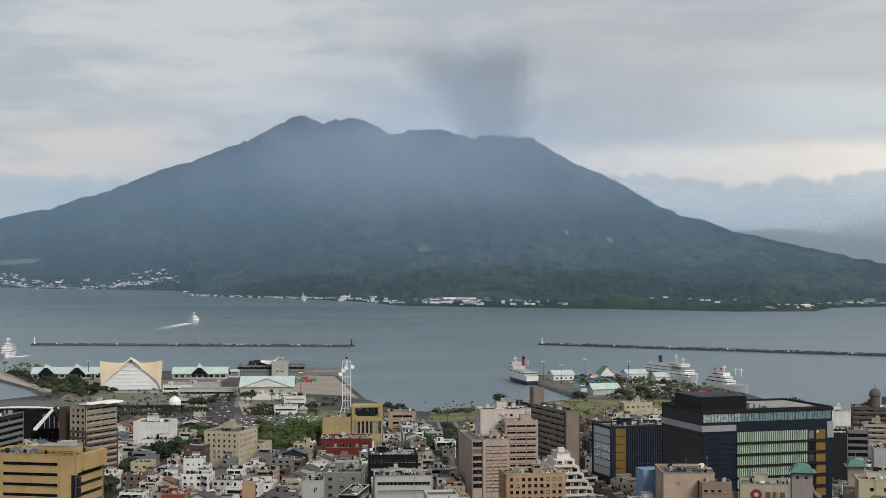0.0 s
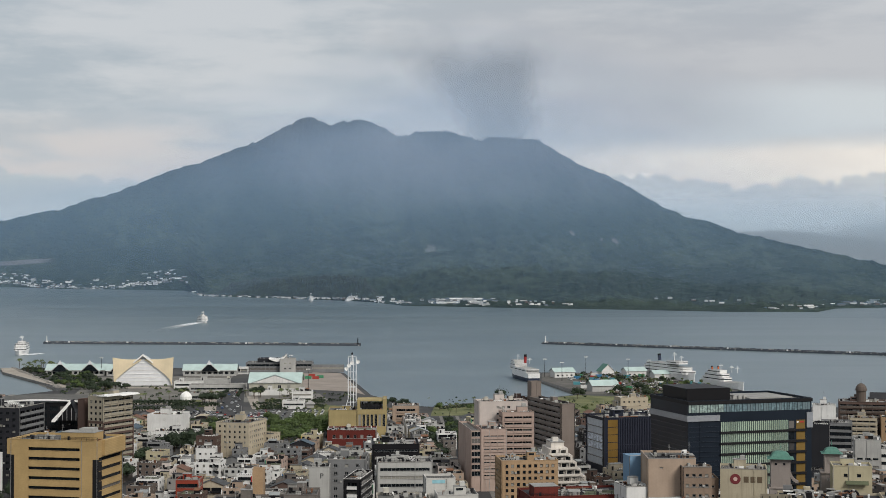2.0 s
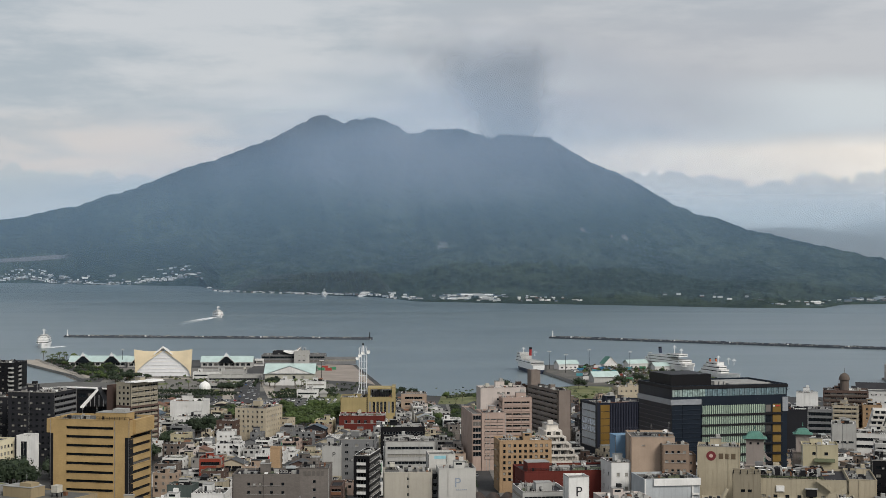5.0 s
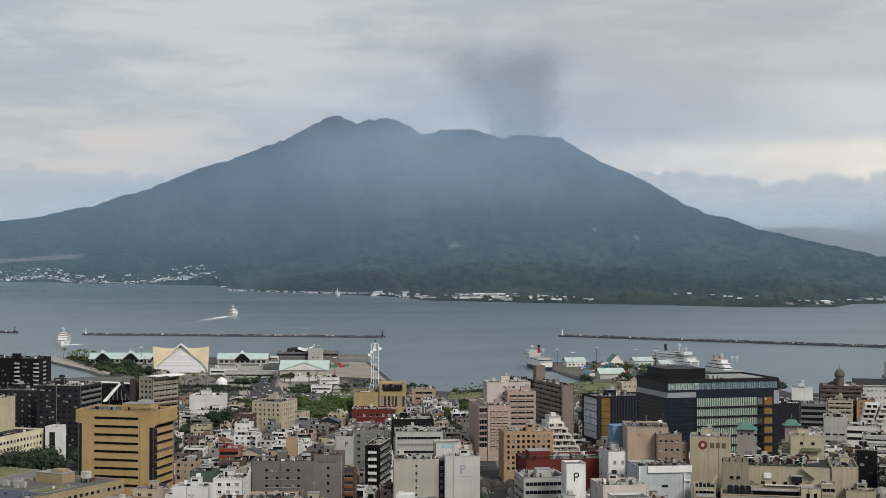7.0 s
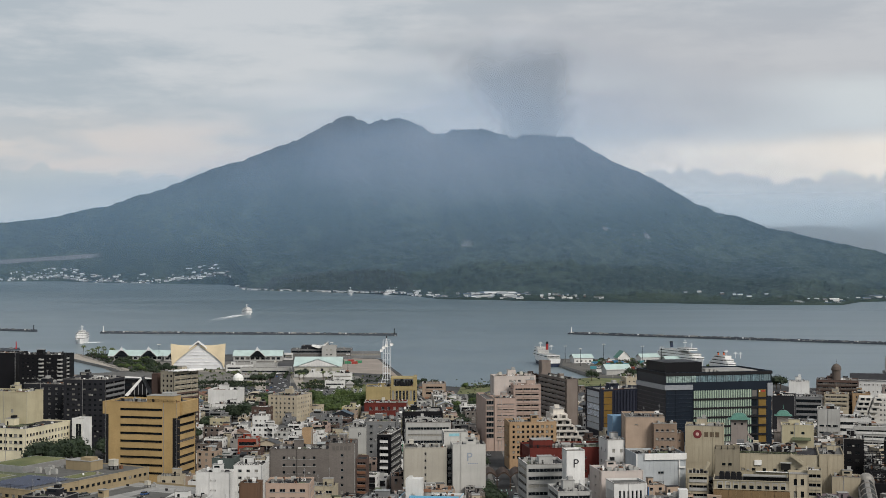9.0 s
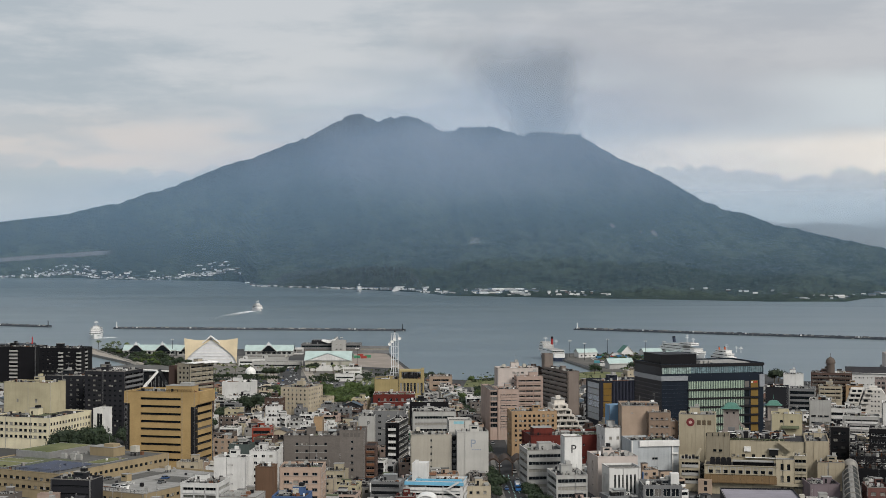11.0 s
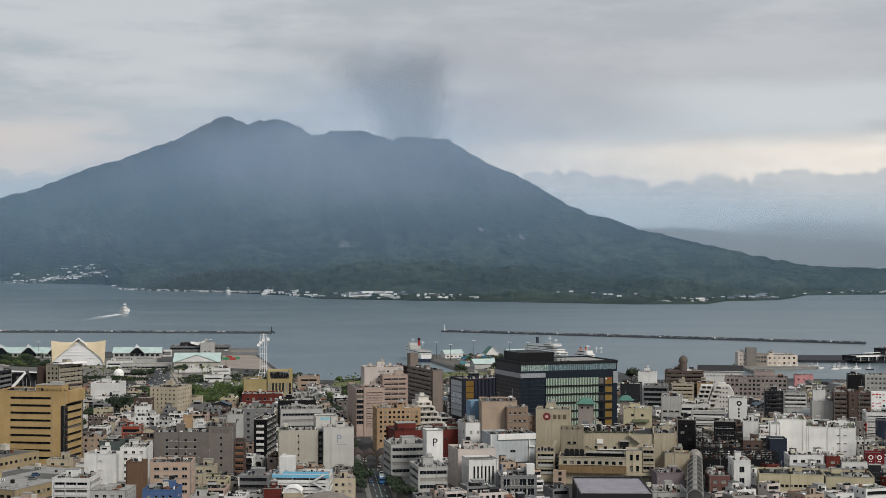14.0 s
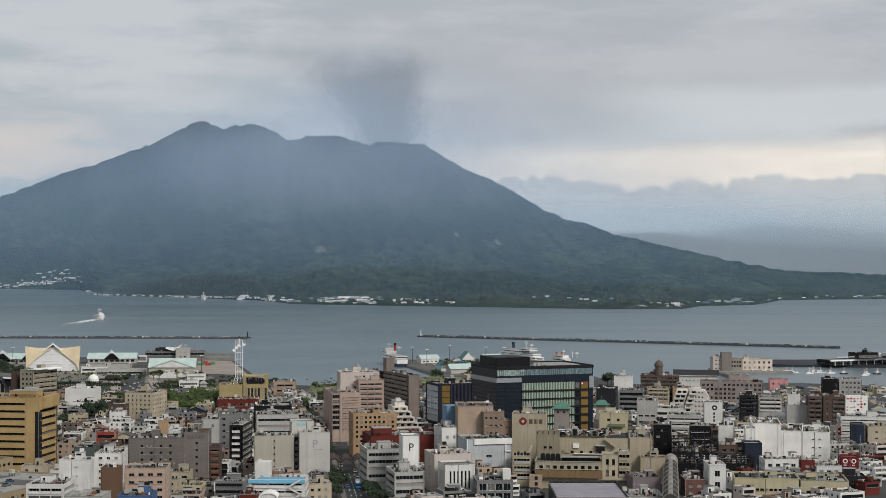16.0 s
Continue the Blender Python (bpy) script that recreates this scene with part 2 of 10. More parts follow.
def far_place(az, r, z):
    """The place of a far point at azimuth az (degrees right of +y), r metres off, at height z."""
    k = drawn_in(r) / r
    a = radians(az)
    return (EYE.x + math.sin(a) * r * k, EYE.y + math.cos(a) * r * k, EYE.z + (z - EYE.z) * k)


def lerp(table, x):
    if x <= table[0][0]:
        return table[0][1]
    for (x0, y0), (x1, y1) in zip(table, table[1:]):
        if x <= x1:
            k = (x - x0) / (x1 - x0)
            return y0 + (y1 - y0) * k
    return table[-1][1]


# sea: rings round the middle eye
m, t, b = blank("bay_water")
co = node(t, "ShaderNodeTexCoord").outputs["Object"]
ripple = noisen(t, co, 0.30, 6, 0.7, (1.0, 0.6, 1.0))
chop = noisen(t, co, 0.06, 4, 0.6, (1.0, 0.5, 1.0))
slick = noisen(t, co, 0.0035, 4, 0.55, (0.45, 1.6, 1.0))
hgt = mathn(t, "ADD", mathn(t, "MULTIPLY", ripple, 0.35), mathn(t, "MULTIPLY", chop, 0.5))
t.links.new(mixc(t, smooth(t, slick, 0.4, 0.65), (0.103, 0.139, 0.160), (0.117, 0.155, 0.175)), b.inputs["Base Color"])
t.links.new(smooth(t, slick, 0.38, 0.66, 0.29, 0.33), b.inputs["Roughness"])
b.inputs["IOR"].default_value = 1.33
bumped(t, b, hgt, 0.35, 0.4)
SEA = m
sea = Mesh()
rs = [900, 1150, 1400, 1700, 2000, 2400, 2800, 3200, 3600, 4000, 4600, 5400, 6400, 7600, 9000, 11000, 14000, 20000, 40000]
az_n = 96
grid = [[far_place(-180 + 360 * i / az_n, r, 0.0) for i in range(az_n)] for r in rs]
for j in range(len(rs) - 1):
    for i in range(az_n):
        k = (i + 1) % az_n
        sea.poly([grid[j][i], grid[j + 1][i], grid[j + 1][k], grid[j][k]][::-1], SEA)
sea.poly(grid[0][::-1], SEA)
water = new("water", sea.data("water"))
tagged(water, "grey-blue rippled sea water of the bay under overcast sky", "sea", kind="structure")

# volcano: a ridge line and a shore line, joined by concave flanks with gullies
RIDGE = [(-30, 60), (-20, 170), (-12.9, 328), (-11.6, 392), (-10.8, 409), (-10.2, 462), (-8.7, 540), (-6.8, 691), (-5.7, 746), (-3.1, 933), (-2.4, 1007),
         (-1.7, 1073), (-1.35, 1083), (-0.95, 1050), (-0.55, 1026), (-0.1, 1052), (0.65, 1068), (1.15, 1042), (1.95, 955), (2.3, 951), (2.75, 980),
         (4.0, 988), (4.65, 951), (5.3, 922), (5.9, 945), (7.6, 922), (8.1, 867), (9.0, 764), (10.8, 620), (12.1, 476), (13.3, 366), (14.1, 341),
         (15.4, 252), (18.6, 118), (20.5, 40), (22.1, -12), (25.6, -36), (30, -60)]
SHORE = [(-30, 8300), (-12.7, 8150), (-10.8, 7430), (-8.7, 7150), (-6.2, 6720), (-5.5, 5420), (-1.3, 4800), (0.9, 4470), (2.2, 4020), (6.6, 3790), (11, 3660),
         (15.2, 3515), (18.2, 3570), (18.9, 3880), (21.0, 4050), (21.5, 4290), (22.0, 4690), (25.9, 4980), (30, 5300)]
m, t, b = blank("volcano_slopes")
geo = node(t, "ShaderNodeNewGeometry").outputs["Position"]
zz = node(t, "ShaderNodeSeparateXYZ", i0=geo).outputs[2]
n1, n2, n3 = noisen(t, geo, 0.005, 6, 0.6, (1.0, 0.6, 1.6)), noisen(t, geo, 0.026, 5, 0.65, (1.0, 0.7, 1.5)), noisen(t, geo, 0.10, 4, 0.7)
# Forest and rock lean blue; some distance haze is put into the colour.
green = mixc(t, smooth(t, n1, 0.38, 0.62), (0.014, 0.026, 0.022), (0.036, 0.052, 0.037))
green = mixc(t, smooth(t, n2, 0.44, 0.60, 0.0, 0.85), green, (0.013, 0.024, 0.020))
green = mixc(t, smooth(t, n3, 0.50, 0.70, 0.0, 0.6), green, (0.066, 0.084, 0.056))
rock = mixc(t, smooth(t, n2, 0.3, 0.7), (0.038, 0.048, 0.060), (0.062, 0.072, 0.084))
line = mathn(t, "ADD", zz, mathn(t, "MULTIPLY", mathn(t, "SUBTRACT", n1, 0.5), 260.0))
ground_c = mixc(t, smooth(t, line, 250.0, 520.0), green, rock)
# grey bed of a debris channel crossing the western fan
sx = node(t, "ShaderNodeSeparateXYZ", i0=geo).outputs[0]
bed = mathn(t, "ABSOLUTE", mathn(t, "SUBTRACT", zz, mathn(t, "ADD", 108.0, mathn(t, "MULTIPLY", mathn(t, "ADD", sx, 1190.0), 0.075))))
bed = mathn(t, "ADD", bed, mathn(t, "MULTIPLY", mathn(t, "SUBTRACT", n2, 0.5), 10.0))
bed = mathn(t, "MULTIPLY", smooth(t, bed, 8.0, 4.0), smooth(t, sx, -900.0, -960.0, 0.0, 0.75))
ground_c = mixc(t, bed, ground_c, (0.135, 0.13, 0.14))
# bare landslide scars in the forest
flat = node(t, "ShaderNodeMapping", Vector=geo, Scale=(1.0, 0.0, 1.0)).outputs[0]
for c0, size in (((268, 0, 166), 15.0), ((254, 0, 158), 8.0), ((-27, 0, 299), 9.0), ((716, 0, 215), 12.0), ((805, 0, 193), 9.0), ((850, 0, 190), 13.0)):
    gap_v = node(t, "ShaderNodeVectorMath", i0=flat, i1=c0)
    gap_v.operation = "DISTANCE"
    near_v = mathn(t, "ADD", gap_v.outputs["Value"], mathn(t, "MULTIPLY", mathn(t, "SUBTRACT", n2, 0.5), size * 2.2))
    ground_c = mixc(t, smooth(t, near_v, size, size * 0.4, 0.0, 0.42), ground_c, (0.17, 0.155, 0.15))
t.links.new(ground_c, b.inputs["Base Color"])
b.inputs["Roughness"].default_value = 0.95
b.inputs["Specular IOR Level"].default_value = 0.1
bumped(t, b, mathn(t, "ADD", n2, mathn(t, "MULTIPLY", n3, 0.35)), 0.7, 9.0)
SLOPE = m


def inland(az, r):
    """Height of the slopes at azimuth az, r metres from the middle eye, and the ridge's height and distance."""
    r0 = lerp(SHORE, az)
    mean = sum(lerp(SHORE, az + 0.6 * k) for k in range(-5, 6)) / 11
    r1 = max(mean + 2400, 10400 - 0.5 * abs(az - 3) ** 1.9, r0 + 1500)
    peak = EYE.z + lerp(RIDGE, az) * (r1 / 10400)
    s = max(0.004 + 0.00003 * max(0, r - r0), (r - mean) / (r1 - mean))
    return peak * (0.38 * s + 0.62 * min(1.0, s) ** 2.3), peak, r1


volcano = Mesh()
n_az, n_r = 840, 90
rows_v = []
for i in range(n_az + 1):
    az = -30 + 60 * i / n_az
    top, r0 = lerp(RIDGE, az), lerp(SHORE, az)
    _, peak, r1 = inland(az, r0)
    col = []
    for j in range(n_r + 6):
        s = j / n_r
        r = r0 + (r1 - r0) * s
        if s <= 1:
            # gentle forest fan below, steep cone above
            base = inland(az, r)[0]
            p = Vector((az * 1.1, s * 2.2, 0.3))
            gully = noise.fractal(Vector((az * 0.42, s * 1.3, 5.0)), 1.0, 2.0, 3)
            rib = abs(noise.noise(Vector((az * 0.95 + 3.2 * s, s * 2.6, 2.0))))
            z = base * (1 + (0.15 * gully - 0.11 * rib + 0.03) * math.sin(math.pi * min(1, s)) ** 0.8)
            # old lava lobes step down over the fan
            lobe = noise.noise(Vector((az * 0.33, s * 5.5, 9.0))) + 0.4 * noise.noise(Vector((az * 1.3, s * 16, 3.0)))
            z += 11 * max(-1, min(1, lobe * 2.6)) * min(1, s * 9) * max(0, 1 - s * 1.5)
            z += 13 * noise.fractal(Vector((az * 2.2, s * 42, 1.0)), 1.0, 2.0, 4) * min(1, s * 12)
            z += (4 + 11 * max(0, min(1, (top - 700) / 300))) * noise.fractal(Vector((az * 7.0, s * 24.0, 7.0)), 0.8, 2.1, 3) * max(0, (s - 0.8) / 0.2)
            if j == 0:
                z = 0.6
            elif j == 1:
                z = max(z, 6)
        else:
            z = peak - (s - 1) * 3800
        col.append(far_place(az, r, z))
    rows_v.append(col)
for i in range(n_az):
    for j in range(n_r + 5):
        volcano.poly([rows_v[i][j], rows_v[i + 1][j], rows_v[i + 1][j + 1], rows_v[i][j + 1]], SLOPE)
me = volcano.data("volcano", True)
tagged(new("volcano", me), "forested dark green volcano with a bare grey summit, steep cone above gentle slopes", "volcano", kind="structure")

# ---------------------------------------------------------------- land
m, t, b = blank("town_ground")
geo = node(t, "ShaderNodeNewGeometry").outputs["Position"]
n1, n2, n3 = noisen(t, geo, 0.02, 4), noisen(t, geo, 0.25, 5, 0.65), noisen(t, geo, 3.0, 3)
c = mixc(t, smooth(t, n1, 0.35, 0.65), (0.020, 0.021, 0.023), (0.050, 0.050, 0.048))
c = mixc(t, smooth(t, n2, 0.4, 0.75, 0.0, 0.5), c, (0.045, 0.045, 0.047))
t.links.new(c, b.inputs["Base Color"])
b.inputs["Roughness"].default_value = 0.92
bumped(t, b, n3, 0.3, 0.02)
TOWN = m
QUAY = plain("quay_concrete", (0.24, 0.235, 0.22), 0.9, 0.0, 0.35, 0.12)
PAVED_PINK = plain("pink_paving", (0.28, 0.245, 0.215), 0.9, 0.0, 0.25, 0.06)


def lawn_mat(name, a, bcol):
    mm, tt, bb = blank(name)
    g = node(tt, "ShaderNodeNewGeometry").outputs["Position"]
    p, q = noisen(tt, g, 0.05, 4), noisen(tt, g, 1.2, 4, 0.7)
    cc = mixc(tt, smooth(tt, p, 0.35, 0.65), a, bcol)
    cc = mixc(tt, smooth(tt, q, 0.4, 0.8, 0.0, 0.5), cc, tuple(v * 0.5 for v in a))
    tt.links.new(cc, bb.inputs["Base Color"])
    bb.inputs["Roughness"].default_value = 0.95
    bumped(tt, bb, q, 0.6, 0.15)
    return mm


LAWN = lawn_mat("lawn_grass", (0.075, 0.092, 0.028), (0.15, 0.155, 0.065))


def slab(name, label, category, pts, z0, z1, top, side, kind="structure"):
    """A flat piece of ground with walls at its rim; the rim runs anticlockwise."""
    me = Mesh()
    me.poly([(x, y, z1) for x, y in pts], top)
    n = len(pts)
    for i in range(n):
        (x0, y0), (x1, y1) = pts[i], pts[(i + 1) % n]
        me.poly([(x0, y0, z0), (x1, y1, z0), (x1, y1, z1), (x0, y0, z1)], side)
    return tagged(new(name, me.data(name)), label, category, kind=kind)


DARK_QUAY = plain("dark_concrete", (0.035, 0.038, 0.046), 0.8, 0.0, 0.35, 0.2)
slab("ground", "grey asphalt and concrete town ground behind a sea wall", "ground",
     [(-2500, -2200), (2500, -2200), (2500, 800), (1200, 850), (620, 905), (505, 985), (462, 1000), (466.5, 1124), (540, 1126), (550, 1150), (542, 1192), (474, 1182), (466, 1128), (444, 985), (335, 1000),
      (332, 1150), (285, 1345), (190, 1358), (177, 1264), (190, 1115), (129, 1060), (92, 1046), (64, 1020), (50, 1029), (22, 1119), (0, 1366), (-60, 1405),
      (-110, 1440), (-325, 1450), (-332, 1420), (-296, 1332), (-238, 1180), (-262, 1140), (-500, 1090), (-2500, 1000)],
     -4, GROUND, TOWN, QUAY)
slab("quay", "dark concrete pier beyond the marina", "quay", [(560, 1222), (950, 1110), (950, 1260), (570, 1300)], -4, 2.5, DARK_QUAY, DARK_QUAY)
slab("pavement", "grey concrete apron round the harbour warehouse", "pavement", [(468, 1128), (540, 1127), (549, 1150), (541, 1191), (475, 1181)], 2.0, 2.02, QUAY, QUAY)
slab("pavement", "pinkish paved waterfront apron at the pier end", "pavement", [(-50, 1190), (8, 1150), (17, 1122), (-3, 1360), (-55, 1385)], 2.0, 2.03, PAVED_PINK, PAVED_PINK)
slab("lawn", "yellow-green mown waterfront lawn with worn patches", "lawn",
     [(60, 955), (150, 960), (235, 990), (300, 1030), (300, 1090), (215, 1095), (188, 1108), (129, 1055), (92, 1040), (66, 1015)], 2.0, 2.05, LAWN, LAWN)
slab("lawn", "strip of grass behind the pink boathouse", "lawn", [(455, 920), (520, 912), (535, 952), (472, 966)], 2.0, 2.05, LAWN, LAWN)
slab("lawn", "small lawn beside the car park", "lawn", [(-32, 955), (30, 955), (42, 1010), (-20, 1040)], 2.0, 2.05, LAWN, LAWN)

# ---------------------------------------------------------------- buildings
TAKEN = []      # footprints: centre, half sizes, turn


def covered(x, y, margin=0.0):
    for cx, cy, hw, hd, c, s in TAKEN:
        dx, dy = x - cx, y - cy
        if abs(dx * c - dy * s) < hw + margin and abs(dx * s + dy * c) < hd + margin:
            return True
    return False


WINDOWS = {}


def window_mesh(w, h, frame_mat, glass_mat, bars=0, deep=0.08):
    """Frame, bars and a pane set back in it; origin at the lower left of the outer face, looking along -y."""
    key = (round(w, 2), round(h, 2), frame_mat.name, glass_mat.name, bars)
    if key not in WINDOWS:
        me = Mesh()
        f = min(0.09, w * 0.08)
        me.box(0, -0.02, 0, f, deep, h, frame_mat)
        me.box(w - f, -0.02, 0, w, deep, h, frame_mat)
        me.box(f, -0.02, h - f, w - f, deep, h, frame_mat)
        me.box(f, -0.02, 0, w - f, deep, f, frame_mat)
        for i in range(bars):
            x = w * (i + 1) / (bars + 1)
            me.box(x - f * 0.4, 0.0, f, x + f * 0.4, deep, h - f, frame_mat)
        me.poly([(f, 0.04, f), (w - f, 0.04, f), (w - f, 0.04, h - f), (f, 0.04, h - f)], glass_mat)
        WINDOWS[key] = me.data("window")
    return WINDOWS[key]


class Facade:
    """Rows of openings on one wall. kind: grid, ribbon, balcony or plain."""

    def __init__(self, kind="plain", fh=3.0, cols=0, pitch=3.0, ww=1.5, wh=1.4, sill=0.9, edge=1.0, top=1.2, skip=0, depth=0.22, frame=None, pane=None, rail=None, bars=None, low=0.0):
        self.kind, self.fh, self.cols, self.pitch, self.ww, self.wh, self.sill = kind, fh, cols, pitch, ww, wh, sill
        self.edge, self.top, self.skip, self.depth, self.frame, self.pane, self.rail, self.bars, self.low = edge, top, skip, depth, frame, pane, rail, bars, low

    def spans(self, w):
        if self.kind == "plain" or w < 2 * self.edge + 0.6:
            return []
        if self.kind == "ribbon":
            return [(self.edge, w - self.edge)]
        n = self.cols or max(1, int((w - 2 * self.edge + (self.pitch - self.ww)) / self.pitch))
        step = (w - 2 * self.edge) / n
        ww = min(self.ww, step - 0.3)
        if self.kind == "balcony":
            ww = step - 0.25
        return [(self.edge + step * (i + 0.5) - ww / 2, self.edge + step * (i + 0.5) + ww / 2) for i in range(n)]

    def levels(self, h):
        if self.kind == "plain":
            return []
        out = []
        k = 0
        while True:
            z0 = h - self.top - (k + 1) * self.fh + self.sill
            if z0 < 0.4 + self.low:
                break
            if k >= self.skip:
                out.append((z0, z0 + self.wh))
            k += 1
        return out[::-1]


BLIND = Facade()
LOWCUT = [0.0]      # deep in the town the lowest storeys are bare walls


def build_wall(me, house, o, ux, w, h, fc, mat):
    """One wall face with its openings cut through the skin, and the windows and balconies set in them."""
    o, ux = Vector(o), Vector(ux)
    nrm = Vector((ux.y, -ux.x, 0))
    at = lambda x, z, d=0.0: o + ux * x - nrm * d + Vector((0, 0, z))
    spans, levels = fc.spans(w), [v for v in fc.levels(h) if v[0] > LOWCUT[0]]
    if not spans or not levels:
        me.poly([at(0, 0), at(w, 0), at(w, h), at(0, h)], mat)
        return
    zs = 0.0
    turn = math.atan2(ux.y, ux.x)
    frame_mat, pane = fc.frame or ALU, fc.pane or GLASS
    for z0, z1 in levels:
        me.poly([at(0, zs), at(w, zs), at(w, z0), at(0, z0)], mat)
        xs = 0.0
        for x0, x1 in spans:
            me.poly([at(xs, z0), at(x0, z0), at(x0, z1), at(xs, z1)], mat)
            d = 1.25 if fc.kind == "balcony" else fc.depth
            for a, b2 in (((x0, z0), (x1, z0)), ((x1, z0), (x1, z1)), ((x1, z1), (x0, z1)), ((x0, z1), (x0, z0))):
                me.poly([at(*a), at(*b2), at(*b2, d), at(*a, d)], mat)
            ww, hh = x1 - x0, z1 - z0
            bars = fc.bars if fc.bars is not None else (max(1, int(ww / 1.6)) if ww > 1.3 else 0)
            m4 = Matrix.Translation(at(x0, z0, d)) @ Matrix.Rotation(turn, 4, "Z")
            part("window", window_mesh(ww, hh, frame_mat, pane, bars), house, m4)
            if fc.kind == "balcony":
                key = ("rail", round(ww, 2), (fc.rail or mat).name)
                if key not in WINDOWS:
                    rm = Mesh()
                    rm.box(0, -0.35, -0.2, ww, 0.0, 0.0, fc.rail or mat, True)
                    rm.box(0, -0.35, 0.0, ww, -0.25, 1.05, fc.rail or mat)
                    rm.box(-0.05, -0.4, 1.05, ww + 0.05, -0.2, 1.13, ALU)
                    WINDOWS[key] = rm.data("balcony")
                part("balcony", WINDOWS[key], house, Matrix.Translation(at(x0, z0)) @ Matrix.Rotation(turn, 4, "Z"))
            xs = x1
        me.poly([at(xs, z0), at(w, z0), at(w, z1), at(xs, z1)], mat)
        zs = z1
    me.poly([at(0, zs), at(w, zs), at(w, h), at(0, h)], mat)


def unit_mesh():
    """Rooftop chiller: a casing whose top rises to a fan collar."""
    me = Mesh()
    ring = lambda x, y, z: [(-x, -y, z), (x, -y, z), (x, y, z), (-x, y, z)]
    lev = [ring(0.9, 0.45, 0.0), ring(0.9, 0.45, 1.4), ring(0.86, 0.41, 1.45), ring(0.62, 0.34, 1.45), ring(0.62, 0.34, 1.56), ring(0.54, 0.28, 1.56), ring(0.54, 0.28, 1.48)]
    for k, (lo, hi) in enumerate(zip(lev, lev[1:])):
        for i in range(4):
            me.poly([lo[i], lo[(i + 1) % 4], hi[(i + 1) % 4], hi[i]], UNIT)
    me.poly(lev[-1], DARKMETAL)
    return me.data("air_conditioner")


def tank_mesh():
    me = Mesh()
    for x in (-0.8, 0.8):
        for y in (-0.8, 0.8):
            me.box(x - 0.08, y - 0.08, 0, x + 0.08, y + 0.08, 1.1, DARKMETAL)
    me.box(-1.1, -1.1, 1.0, 1.1, 1.1, 1.12, DARKMETAL)
    me.box(-0.95, -0.95, 1.12, 0.95, 0.95, 2.75, TANKC)
    for k in range(3):
        me.box(-0.99, -0.99, 1.55 + k * 0.5, 0.99, 0.99, 1.62 + k * 0.5, TANKC, True)
    me.box(-1.0, -1.0, 2.75, 1.0, 1.0, 2.85, TANKC, True)
    me.box(-0.3, -0.3, 2.85, 0.3, 0.3, 3.0, TANKC)
    return me.data("water_tank")


def duct_mesh():
    me = Mesh()
    me.tube((0, 0, 0), (0, 0, 1.4), 0.28, UNIT, 8)
    me.tube((0, 0, 1.3), (1.0, 0, 1.7), 0.3, UNIT, 8)
    me.box(0.8, -0.45, 1.4, 1.15, 0.45, 2.1, UNIT)
    return me.data("vent_duct")


def mast_mesh():
    me = Mesh()
    me.tube((0, 0, 0), (0, 0, 4.5), 0.05, ALU, 5)
    for i in range(5):
        me.box(-0.5 + i * 0.05, -0.02, 3.2 + i * 0.25, 0.5 - i * 0.05, 0.02, 3.24 + i * 0.25, ALU)
    return me.data("aerial")


UNIT_ME, TANK_ME, DUCT_ME, MAST_ME = unit_mesh(), tank_mesh(), duct_mesh(), mast_mesh()


def roof_gear(house, w, d, z, rng, n, pent=None, mat=None):
    """Stair head, chillers, tanks, ducts and aerials on a flat roof."""
    spots = []
    if pent is None and w > 7 and d > 7 and rng.random() < 0.72:
        pent = (rng.uniform(0.15, 0.55) * w, rng.uniform(0.35, 0.6) * d, min(w * 0.35, rng.uniform(3, 6)), min(d * 0.3, rng.uniform(3, 5)), rng.uniform(2.4, 3.6))
    if pent:
        px, py, pw, pd, ph = pent
        me = Mesh()
        me.box(px, py, z, px + pw, py + pd, z + ph, mat or CONCRETE)
        me.box(px - 0.15, py - 0.15, z + ph, px + pw + 0.15, py + pd + 0.15, z + ph + 0.18, ROOF_PALE, True)
        side = rng.random()
        if side < 0.45:
            me.box(px + pw * 0.2, py - 0.05, z + 0.1, px + pw * 0.2 + 0.9, py, z + 2.1, DARKMETAL)
        elif side < 0.7:
            me.box(px + pw * 0.15, py - 0.05, z + ph - 1.3, px + pw * 0.75, py, z + ph - 0.5, GLASS)
        if pw > 3.5 and side > 0.4:
            me.box(px + pw * 0.5, py + pd * 0.2, z + ph, px + pw * 0.9, py + pd * 0.8, z + ph + 1.5, rng.choice((UNIT, mat or CONCRETE, DARKMETAL)))
        head = part("stair_head", me, house)
        spots.append((px + pw / 2, py + pd / 2, max(pw, pd) / 2 + 1.0))
        if rng.random() < 0.4:
            part("aerial", MAST_ME, head, pose(px + pw * 0.6, py + pd * 0.5, z + ph + 0.15))
    for _ in range(n):
        for _try in range(8):
            x, y = rng.uniform(1.4, max(1.5, w - 1.4)), rng.uniform(1.4, max(1.5, d - 1.4))
            if all(math.hypot(x - a, y - b3) > r + 1.0 for a, b3, r in spots):
                spots.append((x, y, 1.1))
                k = rng.random()
                if k < 0.62:
                    part("air_conditioner", UNIT_ME, house, pose(x, y, z, 0, 0, rng.choice((0, 90))))
                elif k < 0.8:
                    part("vent_duct", DUCT_ME, house, pose(x, y, z, 0, 0, rng.choice((0, 90, 180, 270))))
                elif k < 0.83:
                    part("water_tank", TANK_ME, house, pose(x, y, z))
                else:
                    part("aerial", MAST_ME, house, pose(x, y, z))
                break


SEED = [0]


